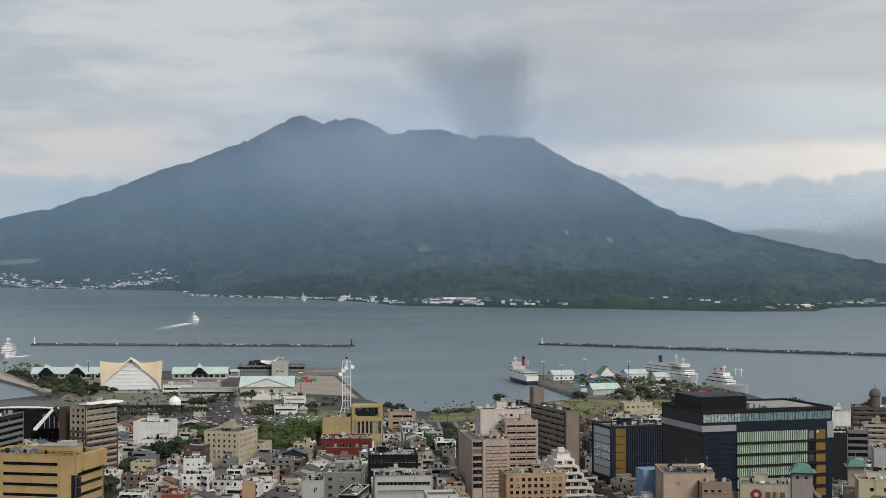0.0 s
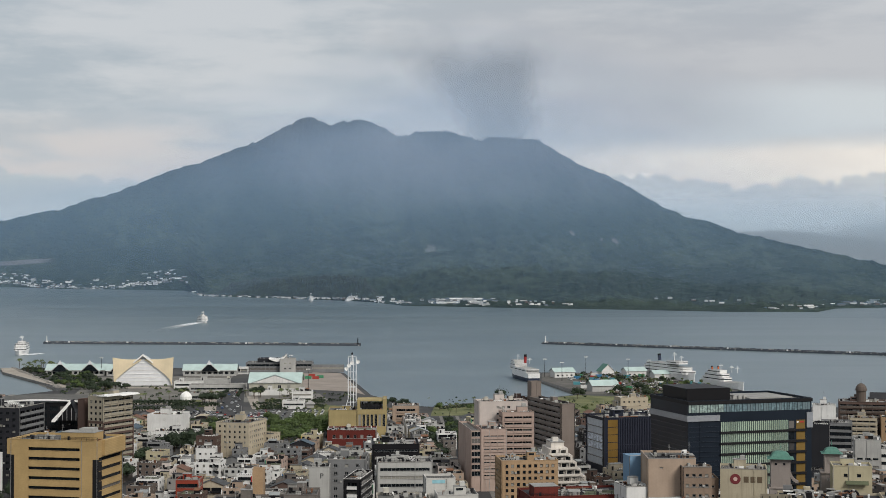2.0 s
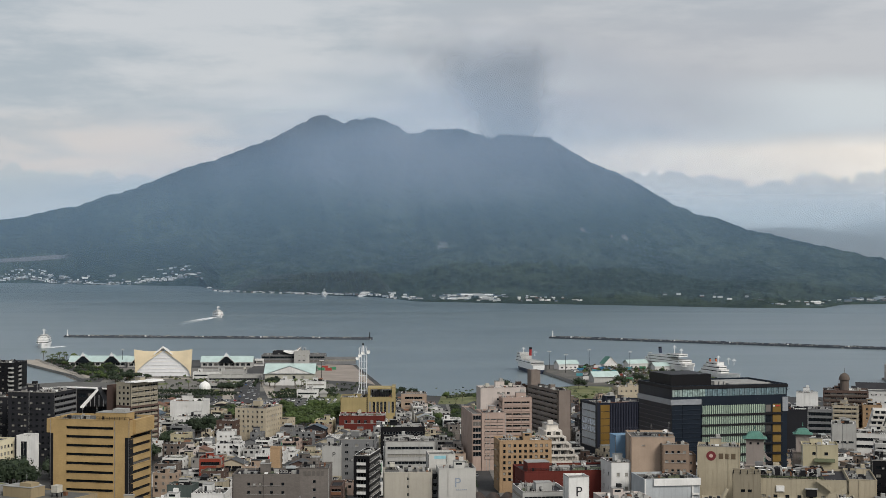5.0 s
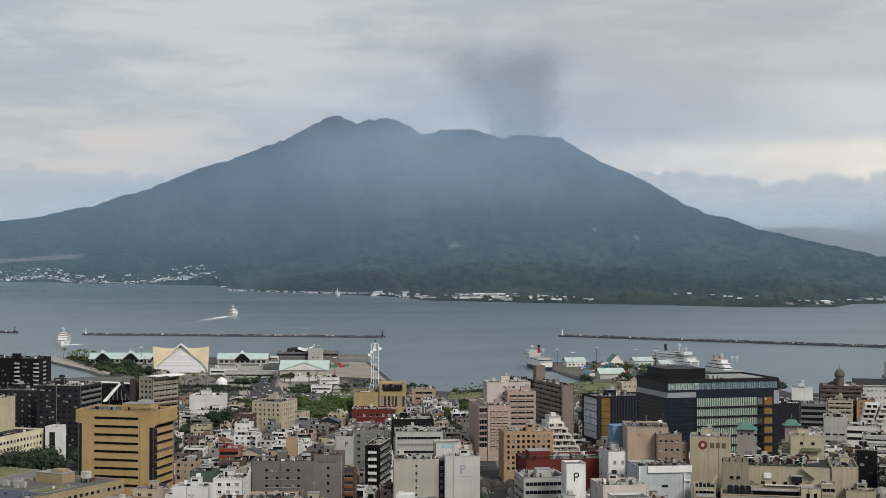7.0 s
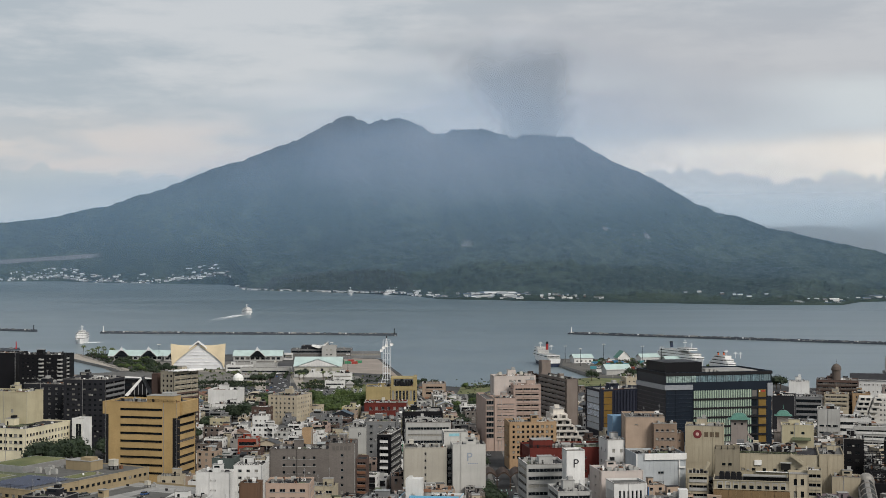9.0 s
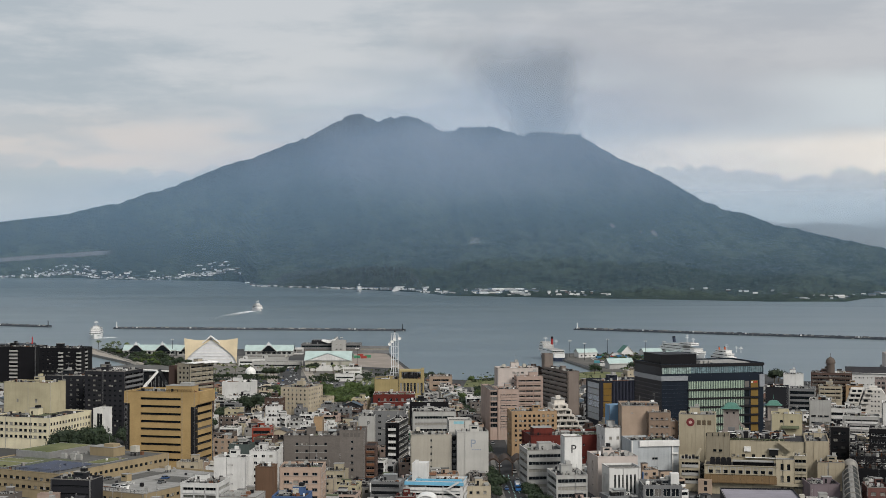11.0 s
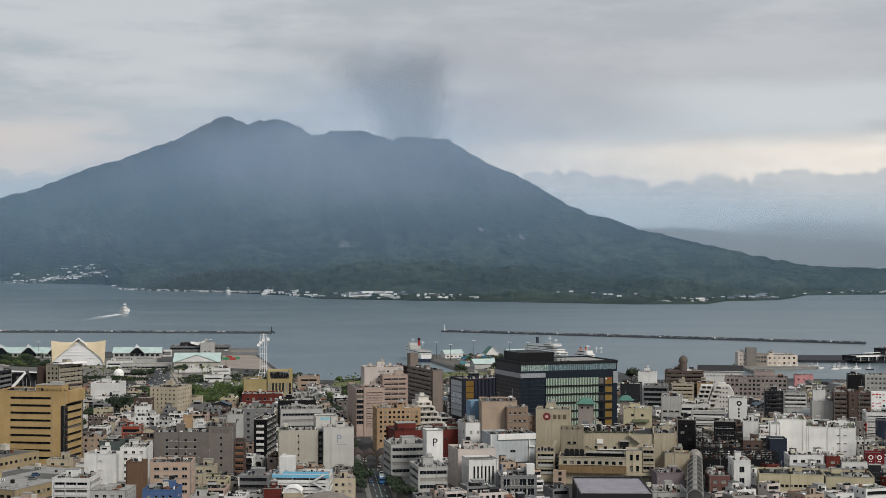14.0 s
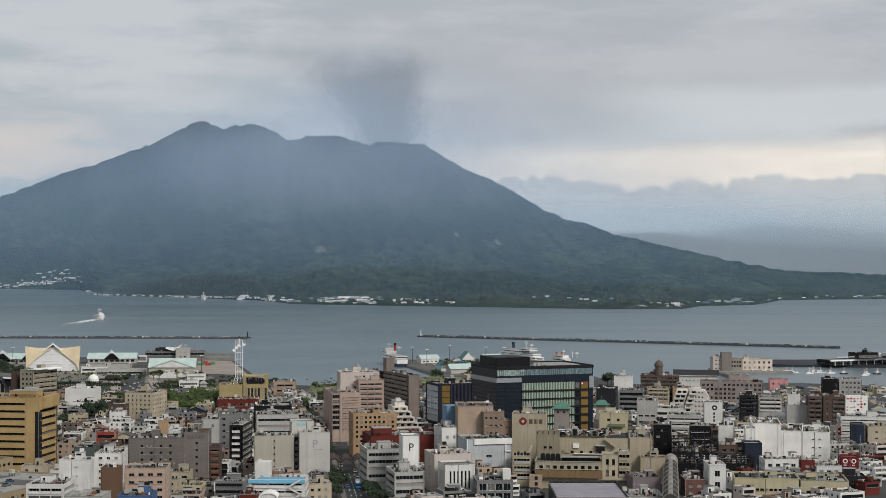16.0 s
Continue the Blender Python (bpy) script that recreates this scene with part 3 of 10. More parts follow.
def clutter(me, w, d, z, rng, at=None):
    """Pipe runs, plinths, small sheds and rails on a flat roof."""
    at = at or (lambda u, v, q: (u, v, q))

    def bx(u0, v0, u1, v1, z0, z1, mat):
        c = [(u0, v0), (u1, v0), (u1, v1), (u0, v1)]
        for i in range(4):
            j = (i + 1) % 4
            me.poly([at(*c[i], z0), at(*c[j], z0), at(*c[j], z1), at(*c[i], z1)], mat)
        me.poly([at(*p, z1) for p in c], mat)

    for _ in range(rng.choice((2, 3, 4))):
        m = rng.choice((DARKMETAL, ALU, UNIT, RUST, DARKMETAL))
        v = rng.uniform(0.8, d - 0.8)
        a, b = sorted((rng.uniform(0.6, w - 0.6), rng.uniform(0.6, w - 0.6)))
        if rng.random() < 0.5:
            bx(a, v, b, v + 0.25, z + 0.15, z + 0.45, m)
        else:
            u = rng.uniform(0.8, w - 0.8)
            a, b = sorted((rng.uniform(0.6, d - 0.6), rng.uniform(0.6, d - 0.6)))
            bx(u, a, u + 0.25, b, z + 0.15, z + 0.5, m)
    # patched waterproofing
    for k in range(rng.choice((1, 2, 3))):
        s, t = rng.uniform(0.2, 0.6) * w, rng.uniform(0.2, 0.6) * d
        u, v = rng.uniform(0.3, w - s - 0.3), rng.uniform(0.3, d - t - 0.3)
        q = z + 0.02 + 0.012 * k
        me.poly([at(u, v, q), at(u + s, v, q), at(u + s, v + t, q), at(u, v + t, q)], rng.choice((ROOF, ROOF_DARK, ROOF_PALE, ROOF_GREEN, ROOF)))
    # rows of outdoor fan units
    for _ in range(rng.choice((0, 1, 1, 2, 2))):
        n, m = rng.choice((2, 3, 4, 6)), rng.choice((UNIT, WHITEPAINT, UNIT))
        if w < n * 1.05 + 1.2 or d < 2.5:
            continue
        u, v = rng.uniform(0.5, w - n * 1.05 - 0.5), rng.uniform(0.5, d - 1.2)
        for k in range(n):
            a = u + k * 1.05
            bx(a, v, a + 0.85, v + 0.36, z + 0.12, z + 0.98, m)
            me.poly([at(a + 0.14, v - 0.02, z + 0.3), at(a + 0.6, v - 0.02, z + 0.3), at(a + 0.6, v - 0.02, z + 0.8), at(a + 0.14, v - 0.02, z + 0.8)], DARKMETAL)
    for _ in range(int(min(15, 3 + w * d / 30))):
        s, t, hh = rng.uniform(0.4, 1.7), rng.uniform(0.4, 1.4), rng.uniform(0.3, 1.7)
        if w < s + 1.4 or d < t + 1.4:
            continue
        u, v = rng.uniform(0.5, w - s - 0.5), rng.uniform(0.4, d - t - 0.5)
        m = rng.choice((DARKMETAL, UNIT, RUST, ROOF_DARK, WHITEPAINT, CONCRETE, DARKMETAL))
        bx(u, v, u + s, v + t, z, z + hh, m)
        if rng.random() < 0.4:
            bx(u + 0.1, v - 0.05, u + s * 0.6, v, z + 0.1, z + hh * 0.8, DARKMETAL)
    if rng.random() < 0.4:
        # steel rail on posts along the front
        n = max(2, int(w / 2.2))
        for i in range(n + 1):
            u = 0.35 + (w - 0.7) * i / n
            bx(u - 0.05, 0.35, u + 0.05, 0.45, z, z + 1.9, DARKMETAL)
        for q in (1.3, 1.85):
            bx(0.3, 0.36, w - 0.3, 0.44, z + q, z + q + 0.1, DARKMETAL)
    if rng.random() < 0.3 and w > 9 and d > 7:
        # lean-to or sheet roof
        s, t = rng.uniform(2.5, 4.5), rng.uniform(2, 3.5)
        u, v = rng.uniform(0.5, w - s - 0.5), rng.uniform(1.0, d - t - 0.5)
        m = rng.choice((RUST, ROOF_PALE, ROOF_DARK, TIN))
        bx(u + 0.2, v + 0.2, u + s - 0.2, v + t - 0.2, z, z + 1.7, rng.choice((DARKMETAL, CONCRETE)))
        me.poly([at(u, v, z + 1.8), at(u + s, v, z + 1.8), at(u + s, v + t, z + 2.5), at(u, v + t, z + 2.5)], m)
        me.poly([at(u, v, z + 1.65), at(u + s, v, z + 1.65), at(u + s, v, z + 1.8), at(u, v, z + 1.8)], m)


def trimwork(me, w, d, h, mat, faces, rng):
    """Coping strips, sills, drainpipes, wall units and panel joints on the outer faces."""
    cap = rng.choice((mat, mat, CONCRETE, mat, WHITE if mat in (WHITE, PALE) else mat))
    pipe = rng.choice((ALU, mat, mat, UNIT, mat, DARKMETAL))
    sill = rng.choice((mat, ROOF_PALE, UNIT, mat))
    for fc, length, at in faces:
        def bx(u0, u1, z0, z1, p, mm):
            c = [(u0, 0.01), (u1, 0.01), (u1, p), (u0, p)]
            for i in (1, 2, 3):
                j = (i + 1) % 4
                me.poly([at(*c[i], z0), at(*c[j], z0), at(*c[j], z1), at(*c[i], z1)], mm)
            for zz3 in (z0, z1):
                me.poly([at(*q, zz3) for q in c], mm)

        bx(-0.06, length + 0.06, h - 0.28, h + 0.02, 0.1, cap)
        for _ in range(rng.choice((1, 1, 2, 3)) if length > 4 else 0):
            u = rng.choice((0.2, length - 0.35, rng.uniform(0.3, length - 0.5)))
            bx(u, u + 0.14, 0.2, h - 0.3, 0.16, pipe)
        spans, levels = fc.spans(length), [v for v in fc.levels(h) if v[0] > LOWCUT[0]]
        if spans and levels and fc.kind != "balcony":
            run = rng.random() < 0.5
            for z0, z1 in levels:
                if z1 - z0 > 4:
                    continue
                if run:
                    bx(spans[0][0] - 0.2, spans[-1][1] + 0.2, z0 - 0.16, z0 - 0.02, 0.14, sill)
                else:
                    for a, b in spans:
                        bx(a - 0.08, b + 0.08, z0 - 0.12, z0 - 0.02, 0.1, sill)
                for (a, b), (a2, b2) in zip(spans, spans[1:]):
                    if a2 - b > 0.95 and rng.random() < 0.10:
                        c = (b + a2) / 2
                        bx(c - 0.4, c + 0.4, z0 + 0.1, z0 + 0.75, 0.4, UNIT)
        elif not spans and h > 6 and length > 5:
            for k in range(1, int(h / 3.3)):
                bx(0.05, length - 0.05, h - k * 3.3, h - k * 3.3 + 0.05, 0.02, mat)
            if rng.random() < 0.5:
                u = rng.uniform(0.3, 0.7) * length
                bx(u, u + 0.05, 0.2, h - 0.3, 0.025, mat)


def block(name, label, x, y, turn, w, d, top, mat, front=BLIND, right=None, left=None, back=None, gear=3, roof=None, parapet=0.8, coping=None, pent=None, base=GROUND, category="building", group=""):
    """A flat-roofed building. (x, y): its front left corner; turn: degrees right of +y that its depth runs."""
    SEED[0] += 1
    rng = random.Random(SEED[0] * 7 + 3)
    h = top - base
    LOWCUT[0] = 5.0 if 560 < y < 800 and h > 12 else 0.0
    house = thing(name, label, category, x, y, base, -turn, group)
    a = radians(turn)
    cx, cy = x + math.cos(a) * w / 2 + math.sin(a) * d / 2, y - math.sin(a) * w / 2 + math.cos(a) * d / 2
    TAKEN.append((cx, cy, w / 2, d / 2, math.cos(a), math.sin(a)))
    right = front if right is None else right
    left = right if left is None else left
    back = BLIND if back is None else back
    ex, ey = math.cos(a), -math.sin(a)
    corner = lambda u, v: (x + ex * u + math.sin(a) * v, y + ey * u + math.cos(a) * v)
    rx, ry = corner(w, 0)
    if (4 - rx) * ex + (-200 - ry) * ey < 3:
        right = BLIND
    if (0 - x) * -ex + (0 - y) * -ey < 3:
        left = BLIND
    me = Mesh()
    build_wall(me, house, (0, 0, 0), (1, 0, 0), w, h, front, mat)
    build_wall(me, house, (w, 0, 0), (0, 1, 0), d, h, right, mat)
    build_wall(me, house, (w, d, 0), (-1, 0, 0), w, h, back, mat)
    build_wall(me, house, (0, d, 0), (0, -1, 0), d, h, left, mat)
    k = 0.25
    cop = coping or mat
    rim = [(0, 0), (w, 0), (w, d), (0, d)]
    inn = [(k, k), (w - k, k), (w - k, d - k), (k, d - k)]
    for i in range(4):
        j = (i + 1) % 4
        me.poly([(*rim[i], h), (*rim[j], h), (*inn[j], h), (*inn[i], h)], cop)
        me.poly([(*inn[i], h), (*inn[j], h), (*inn[j], h - parapet), (*inn[i], h - parapet)], mat)
    part("wall", me, house)
    rf = Mesh()
    rf.poly([(*p, h - parapet) for p in inn], roof or (ROOF, ROOF_DARK, ROOF_PALE, ROOF)[SEED[0] % 4])
    part("roof", rf, house)
    if y < 1100:
        cl = Mesh()
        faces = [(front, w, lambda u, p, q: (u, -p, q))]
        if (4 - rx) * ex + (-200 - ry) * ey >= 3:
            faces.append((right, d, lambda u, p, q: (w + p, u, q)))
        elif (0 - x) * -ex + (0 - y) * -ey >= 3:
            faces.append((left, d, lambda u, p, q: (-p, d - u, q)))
        trimwork(cl, w, d, h, mat, faces, rng)
        if w > 5 and d > 5 and gear:
            clutter(cl, w, d, h - parapet, rng)
        tagged(part("trimwork", cl, house), "ledges, drainpipes, fan units and roof clutter", kind="stuff")
    LOWCUT[0] = 0.0
    if gear:
        roof_gear(house, w, d, h - parapet, rng, gear, pent, mat)
    return house


WHITE = wall("white_wall", (0.67, 0.67, 0.655), 0.75, 0.35)
CREAM = wall("cream_wall", (0.45, 0.395, 0.30), 0.8, 0.35)
BEIGE = wall("beige_tile", (0.43, 0.303, 0.142), 0.6, 0.12, (0.6, 0.3))
BROWN = wall("brown_tile", (0.115, 0.078, 0.066), 0.65, 0.2, (0.5, 0.25))
TAUPE = wall("taupe_wall", (0.13, 0.105, 0.09), 0.75, 0.25)
GREY = wall("grey_wall", (0.19, 0.195, 0.20), 0.8, 0.35)
DGREY = wall("dark_grey_wall", (0.024, 0.025, 0.030), 0.6, 0.25)
BLACKWALL = wall("black_wall", (0.010, 0.010, 0.012), 0.5, 0.2)
STONE = wall("taupe_stone", (0.165, 0.148, 0.136), 0.75, 0.3, (0.9, 0.45))
OCHRE = wall("ochre_tile", (0.40, 0.275, 0.165), 0.7, 0.2, (0.5, 0.25))
PINK = wall("pink_wall", (0.41, 0.315, 0.27), 0.75, 0.25)
PALEPINK = wall("pale_pink_wall", (0.56, 0.50, 0.465), 0.75, 0.25)
REDBRICK = wall("red_brick", (0.13, 0.028, 0.022), 0.75, 0.3, (0.5, 0.16))
TAN = wall("tan_wall", (0.37, 0.285, 0.22), 0.75, 0.2)
SAND = wall("sand_stone", (0.415, 0.37, 0.275), 0.8, 0.7)
YELLOW = wall("yellow_wall", (0.46, 0.415, 0.285), 0.8, 0.3)
PALE = wall("pale_grey_wall", (0.41, 0.41, 0.395), 0.8, 0.4)
BLUEW = wall("blue_wall", (0.18, 0.30, 0.44), 0.7, 0.2)
NAVY = wall("navy_wall", (0.024, 0.032, 0.052), 0.5, 0.15)
CRIMSON = wall("crimson_wall", (0.17, 0.02, 0.025), 0.6, 0.2)
MAUVE = wall("mauve_wall", (0.20, 0.165, 0.18), 0.8, 0.3)
GREENGREY = wall("green_grey_wall", (0.075, 0.095, 0.09), 0.8, 0.3)

GRID = lambda **k: Facade("grid", **k)
RIB = lambda **k: Facade("ribbon", **k)
BAL = lambda **k: Facade("balcony", **k)

# --- the western side, by the tan tower
F = RIB(fh=3.68, wh=1.15, sill=1.3, edge=7.4, top=1.8, depth=0.5, frame=DARKMETAL, pane=GLASS_OFFICE, bars=10)
S = RIB(fh=3.68, wh=1.35, sill=1.2, edge=0.9, top=5.4, depth=0.5, frame=DARKMETAL, pane=GLASS_OFFICE, bars=5)
tower = block("office_tower", "tan tiled office tower with dark ribbon windows and a roof house", -126.5, 523.9, 16, 36, 21.8, 39.1, BEIGE, F, S, gear=6,
              pent=(20.5, 0.9, 13.5, 8, 3.6), roof=ROOF, coping=BEIGE)
# dark strips draw the front and side slots; recess shade is put in colour
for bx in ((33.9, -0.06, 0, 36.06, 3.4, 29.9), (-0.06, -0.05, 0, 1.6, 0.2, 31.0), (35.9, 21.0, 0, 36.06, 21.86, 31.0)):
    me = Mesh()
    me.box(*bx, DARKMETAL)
    part("slot", me, tower, label="dark vertical strip drawn as a recess")
# the two top storeys jut out over both flanks
for x0, x1 in ((-1.4, -0.002), (36.002, 37.2)):
    me = Mesh()
    me.box(x0, 0.0 if x0 < 0 else 3.6, 31.2, x1, 21.8, 37.0, BEIGE, True)
    part("overhang", me, tower)
PALEYELLOW = wall("pale_yellow_wall", (0.66, 0.605, 0.44), 0.8, 0.25)
W1 = GRID(fh=3.4, pitch=3.0, ww=1.9, wh=1.5, sill=1.0, edge=1.0, top=1.9, frame=DARKMETAL, bars=0)
W2 = GRID(fh=3.4, pitch=2.9, ww=1.8, wh=1.5, sill=1.0, edge=1.0, top=1.9, frame=DARKMETAL, bars=0)
block("office_building", "pale yellow office building with regular dark windows and a white cornice", -214.5, 598, 19, 37.5, 43, 19.0, PALEYELLOW, W1, W2, gear=8, coping=WHITEPAINT, roof=ROOF_DARK)
office_stair = block("stair_tower", "white stair tower with a tall dark window at the office", -163.2, 622, 14, 6.6, 10, 20.5, WHITE, BLIND, BLIND, gear=0)
part("window", window_mesh(3.0, 11.0, DARKMETAL, GLASS_OFFICE, 2), office_stair, pose(2.4, -0.06, 4.6))
block("office_building", "pale yellow roof block with a blank wall", -213.5, 625, 19, 29.5, 16, 35.2, YELLOW, GRID(fh=12, pitch=12, ww=1.4, wh=2.0, sill=2, edge=3), BLIND, gear=4, base=18.2)
TER = GRID(fh=3.6, pitch=3.4, ww=2.0, wh=1.3, sill=1.2, edge=1.0, top=1.3, frame=DARKMETAL)
deckhouse = block("parking_house", "low tan parking house with solar panels and lawns on its roof", -189, 454, 29, 60, 74, 13.2, wall("ochre_render", (0.33, 0.265, 0.165), 0.8, 0.35), TER, TER, gear=6, roof=ROOF, pent=(30, 54, 14, 8, 4.0), parapet=0.5)
SOLAR = glass("solar_panel", (0.012, 0.018, 0.04), 0.15, (0.015, 0.02, 0.045), 0.3)
for i in range(3):
    for j in range(9):
        me = Mesh()
        x0, y0 = 31 + i * 7.6, 3.5 + j * 2.9
        me.poly([(x0, y0, 10.95), (x0 + 7.3, y0, 10.95), (x0 + 7.3, y0 + 2.5, 11.5), (x0, y0 + 2.5, 11.5)], SOLAR)
        me.poly([(x0, y0, 10.8), (x0 + 7.3, y0, 10.8), (x0 + 7.3, y0, 10.95), (x0, y0, 10.95)], ALU)
        part("solar_panel", me, deckhouse)
for x0, y0, x1, y1, z1 in ((45, 33, 54, 52, 10.85), (2, 36, 22, 66, 13.6), (3, 6, 24, 30, 10.85)):
    me = Mesh()
    me.box(x0, y0, 10.7, x1, y1, z1, deckhouse.children[0].data.materials[0])
    me.poly([(x0 + 0.6, y0 + 0.6, z1 + 0.05), (x1 - 0.6, y0 + 0.6, z1 + 0.05), (x1 - 0.6, y1 - 0.6, z1 + 0.05), (x0 + 0.6, y1 - 0.6, z1 + 0.05)], LAWN)
    part("roof_lawn", me, deckhouse, label="planted roof lawn")
for x0, y0 in ((27, 40), (31, 42), (36, 40), (28, 47), (41, 60), (50, 62)):
    part("water_tank" if y0 > 58 else "air_conditioner", TANK_ME if y0 > 58 else UNIT_ME, deckhouse, pose(x0, y0, 10.7) @ Matrix.Scale(1.6, 4))
block("parking_house", "lower grey parking deck with cars parked on the roof", -135.9, 424.2, 29, 44, 66, 8.2, MATS["ochre_render"], TER, TER, gear=4, roof=ROOF_PALE)
block("shop_building", "dark slate building at the corner of the parking deck", -135.5, 406, 14, 17.5, 12, 14.2, DGREY, RIB(fh=3.2, wh=0.5, sill=1.4, edge=1.0, frame=DARKMETAL), BLIND, gear=2, roof=ROOF_DARK)
DB = BAL(fh=2.85, cols=5, edge=1.0, wh=2.1, sill=0.3, top=1.2, frame=DARKMETAL)
DBW = BAL(fh=2.85, cols=1, edge=14.0, wh=1.9, sill=0.3, top=1.2, frame=DARKMETAL, rail=PALE)
block("apartment_tower", "black apartment tower with pale balcony edges", -300, 912, 10, 35, 22, 37.8, BLACKWALL, DBW, gear=2, group="black apartment towers")
dark_tower = block("apartment_tower", "black apartment tower with rounded pale balconies", -257.6, 885.5, 10, 31.4, 24, 38.1, BLACKWALL, GRID(fh=2.85, cols=8, ww=1.5, wh=1.1, sill=0.9, edge=1, top=1.5, frame=DARKMETAL),
                   BAL(fh=2.85, cols=1, edge=9.5, wh=2.1, sill=0.3, top=1.2, rail=PALE), gear=3, group="black apartment towers", coping=WHITEPAINT)
shell = Mesh()
for k in range(8):
    a0, a1 = math.pi * k / 8, math.pi * (k + 1) / 8
    f = lambda a3, zz3: (2.0 - 2.0 * math.cos(a3), -1.3 * math.sin(a3) ** 0.7 - 0.1, zz3)
    shell.poly([f(a0, 0), f(a1, 0), f(a1, 1.1), f(a0, 1.1)], PALE)
    shell.poly([f(a0, 0), f(a1, 0), (2.0, 0.0, 0)], CONCRETE)
SHELL = shell.data("balcony")
for k in range(12):
    for u in (14.6, 28.6):
        part("balcony", SHELL, dark_tower, pose(u, 0, 0.6 + k * 2.85), "pale rounded balcony")
block("apartment_tower", "dark grey apartment block with recessed windows", -173, 646, 14, 24.5, 26, 39.7, DGREY,
      GRID(fh=2.85, cols=7, ww=1.6, wh=1.2, sill=1.0, edge=1, top=1.5, frame=DARKMETAL), BAL(fh=2.85, cols=5, edge=0.8, wh=2.1, sill=0.3, top=1.5, rail=GREY), gear=4)
block("apartment_tower", "dark grey lower wing of the apartment block", -200, 668, 14, 27, 20, 35.5, DGREY, GRID(fh=2.85, cols=6, ww=1.6, wh=1.2, sill=1.0, edge=1, top=1.5), gear=2)
GREYCREAM = wall("grey_cream_wall", (0.33, 0.30, 0.235), 0.8, 0.3)
two_tone = block("apartment_building", "apartment building with cream upper floors over brown tiled ones", -126.7, 690, 32, 10.0, 22, 40.6, GREYCREAM,
                 GRID(fh=2.9, cols=3, ww=1.4, wh=1.3, sill=0.9, edge=0.7, top=1.4, frame=DARKMETAL), BAL(fh=2.9, cols=4, edge=0.5, wh=1.9, sill=0.5, top=1.4, rail=GREYCREAM), gear=3, roof=ROOF)
for k in range(9):
    me = Mesh()
    z0 = 38.6 - 1.4 - 2.9 * (k + 4) - 0.55
    me.box(-0.06, -0.1, z0, 10.06, -0.01, z0 + 1.35, BROWN, True)
    me.box(10.36, 0.4, z0, 10.44, 21.6, z0 + 1.0, BROWN, True)
    part("tile_band", me, two_tone, label="brown tiled parapet band")
for u, v in ((-0.08, -0.12), (9.5, -0.12), (10.0, 21.4)):
    me = Mesh()
    me.box(u, v, 0, u + 0.7, v + 0.6, 25.6, BROWN)
    part("tile_pier", me, two_tone, label="brown tiled corner pier")
me = Mesh()
me.box(6.0, -0.4, 38.6, 12.6, 23.2, 39.1, WHITEPAINT, True)
me.box(12.0, 10.0, 38.2, 13.4, 23.2, 38.6, WHITEPAINT, True)
part("roof_rim", me, two_tone, label="white overhanging roof rim")
block("stair_tower", "brown stair tower of the apartment building", -133.0, 697, 32, 4.6, 9, 38.5, BROWN, BLIND, BLIND, gear=0)
SMALL = GRID(fh=2.9, pitch=3.2, ww=1.5, wh=1.2, sill=0.9, edge=0.9, top=1.0)
block("shop_building", "white cubic building with four square upper windows", -114.3, 812.8, 8, 20.5, 18, 18.8, WHITE, GRID(fh=4.5, cols=4, ww=1.5, wh=1.4, sill=1.8, edge=9.5, top=1.0, skip=0), BLIND, gear=2)
block("shop_building", "white low annexe of the cubic building", -110, 795, 8, 26, 14, 11, WHITE, SMALL, gear=2)
CB = GRID(fh=2.8, pitch=3.0, ww=1.1, wh=1.3, sill=0.8, edge=0.9, top=1.0)
block("apartment_building", "cream apartment building with stepped roof and small windows", -68.2, 741.5, 20, 19.1, 24, 21.8, CREAM, CB, CB, gear=4)
block("apartment_building", "cream lower wing with an arched side", -58, 759, 20, 20, 13, 13.5, CREAM, CB, CB, gear=2)
block("house", "dark brown brick house beside the cream apartments", -78, 735, 14, 11, 11, 15, BROWN, SMALL, gear=1)
block("house", "small yellow rendered apartment house among low roofs", -98, 688, 8, 9.5, 10.5, 13, YELLOW, SMALL, gear=1)
block("house", "white house with rounded small windows", -73.6, 690, 0, 10, 9, 14.2, WHITE, GRID(fh=3.2, cols=3, ww=1.0, wh=1.0), gear=1)
ORANGE_ROOF = plain("orange_red_sheet", (0.26, 0.045, 0.025), 0.5, 0.0, 0.2, 0.5)
block("shop_building", "small shop with a bright orange-red roof storey", -71.5, 588, 4, 10, 10, 13.5, ORANGE_ROOF, RIB(fh=3.2, wh=1.6, edge=0.6, frame=DARKMETAL), gear=2, roof=ROOF_DARK)
block("house", "tall brick stair house with a flat tan roof", -37, 560, 0, 5, 6, 21.5, OCHRE, BLIND, gear=0)

# --- middle, west of the main street
GO = GRID(fh=3.1, pitch=5.2, ww=1.1, wh=1.1, sill=1.0, edge=4.0, top=2.2, frame=DARKMETAL)
block("office_building", "taupe stone-clad office building with sparse small windows", -44.7, 455.5, 3, 25, 16, 25.2, STONE, GO, GRID(fh=3.1, cols=2, ww=1.2, wh=1.2), gear=5, roof=ROOF_DARK)
sign_house = block("office_building", "taupe stone-clad office tower end with a lettered parapet", -19.7, 454.3, 3, 11.2, 16, 27.6, STONE,
                   GRID(fh=3.1, cols=1, ww=1.2, wh=1.2, top=3.6, edge=3.5), BLIND, gear=2)
block("apartment_building", "narrow dark red-brown building with rusty galleries", -8.3, 456, 3, 4.6, 14, 20.5, BROWN, BAL(fh=2.8, cols=1, edge=0.4, wh=1.9, sill=0.4, top=0.8, rail=RUST), BLIND, gear=0)
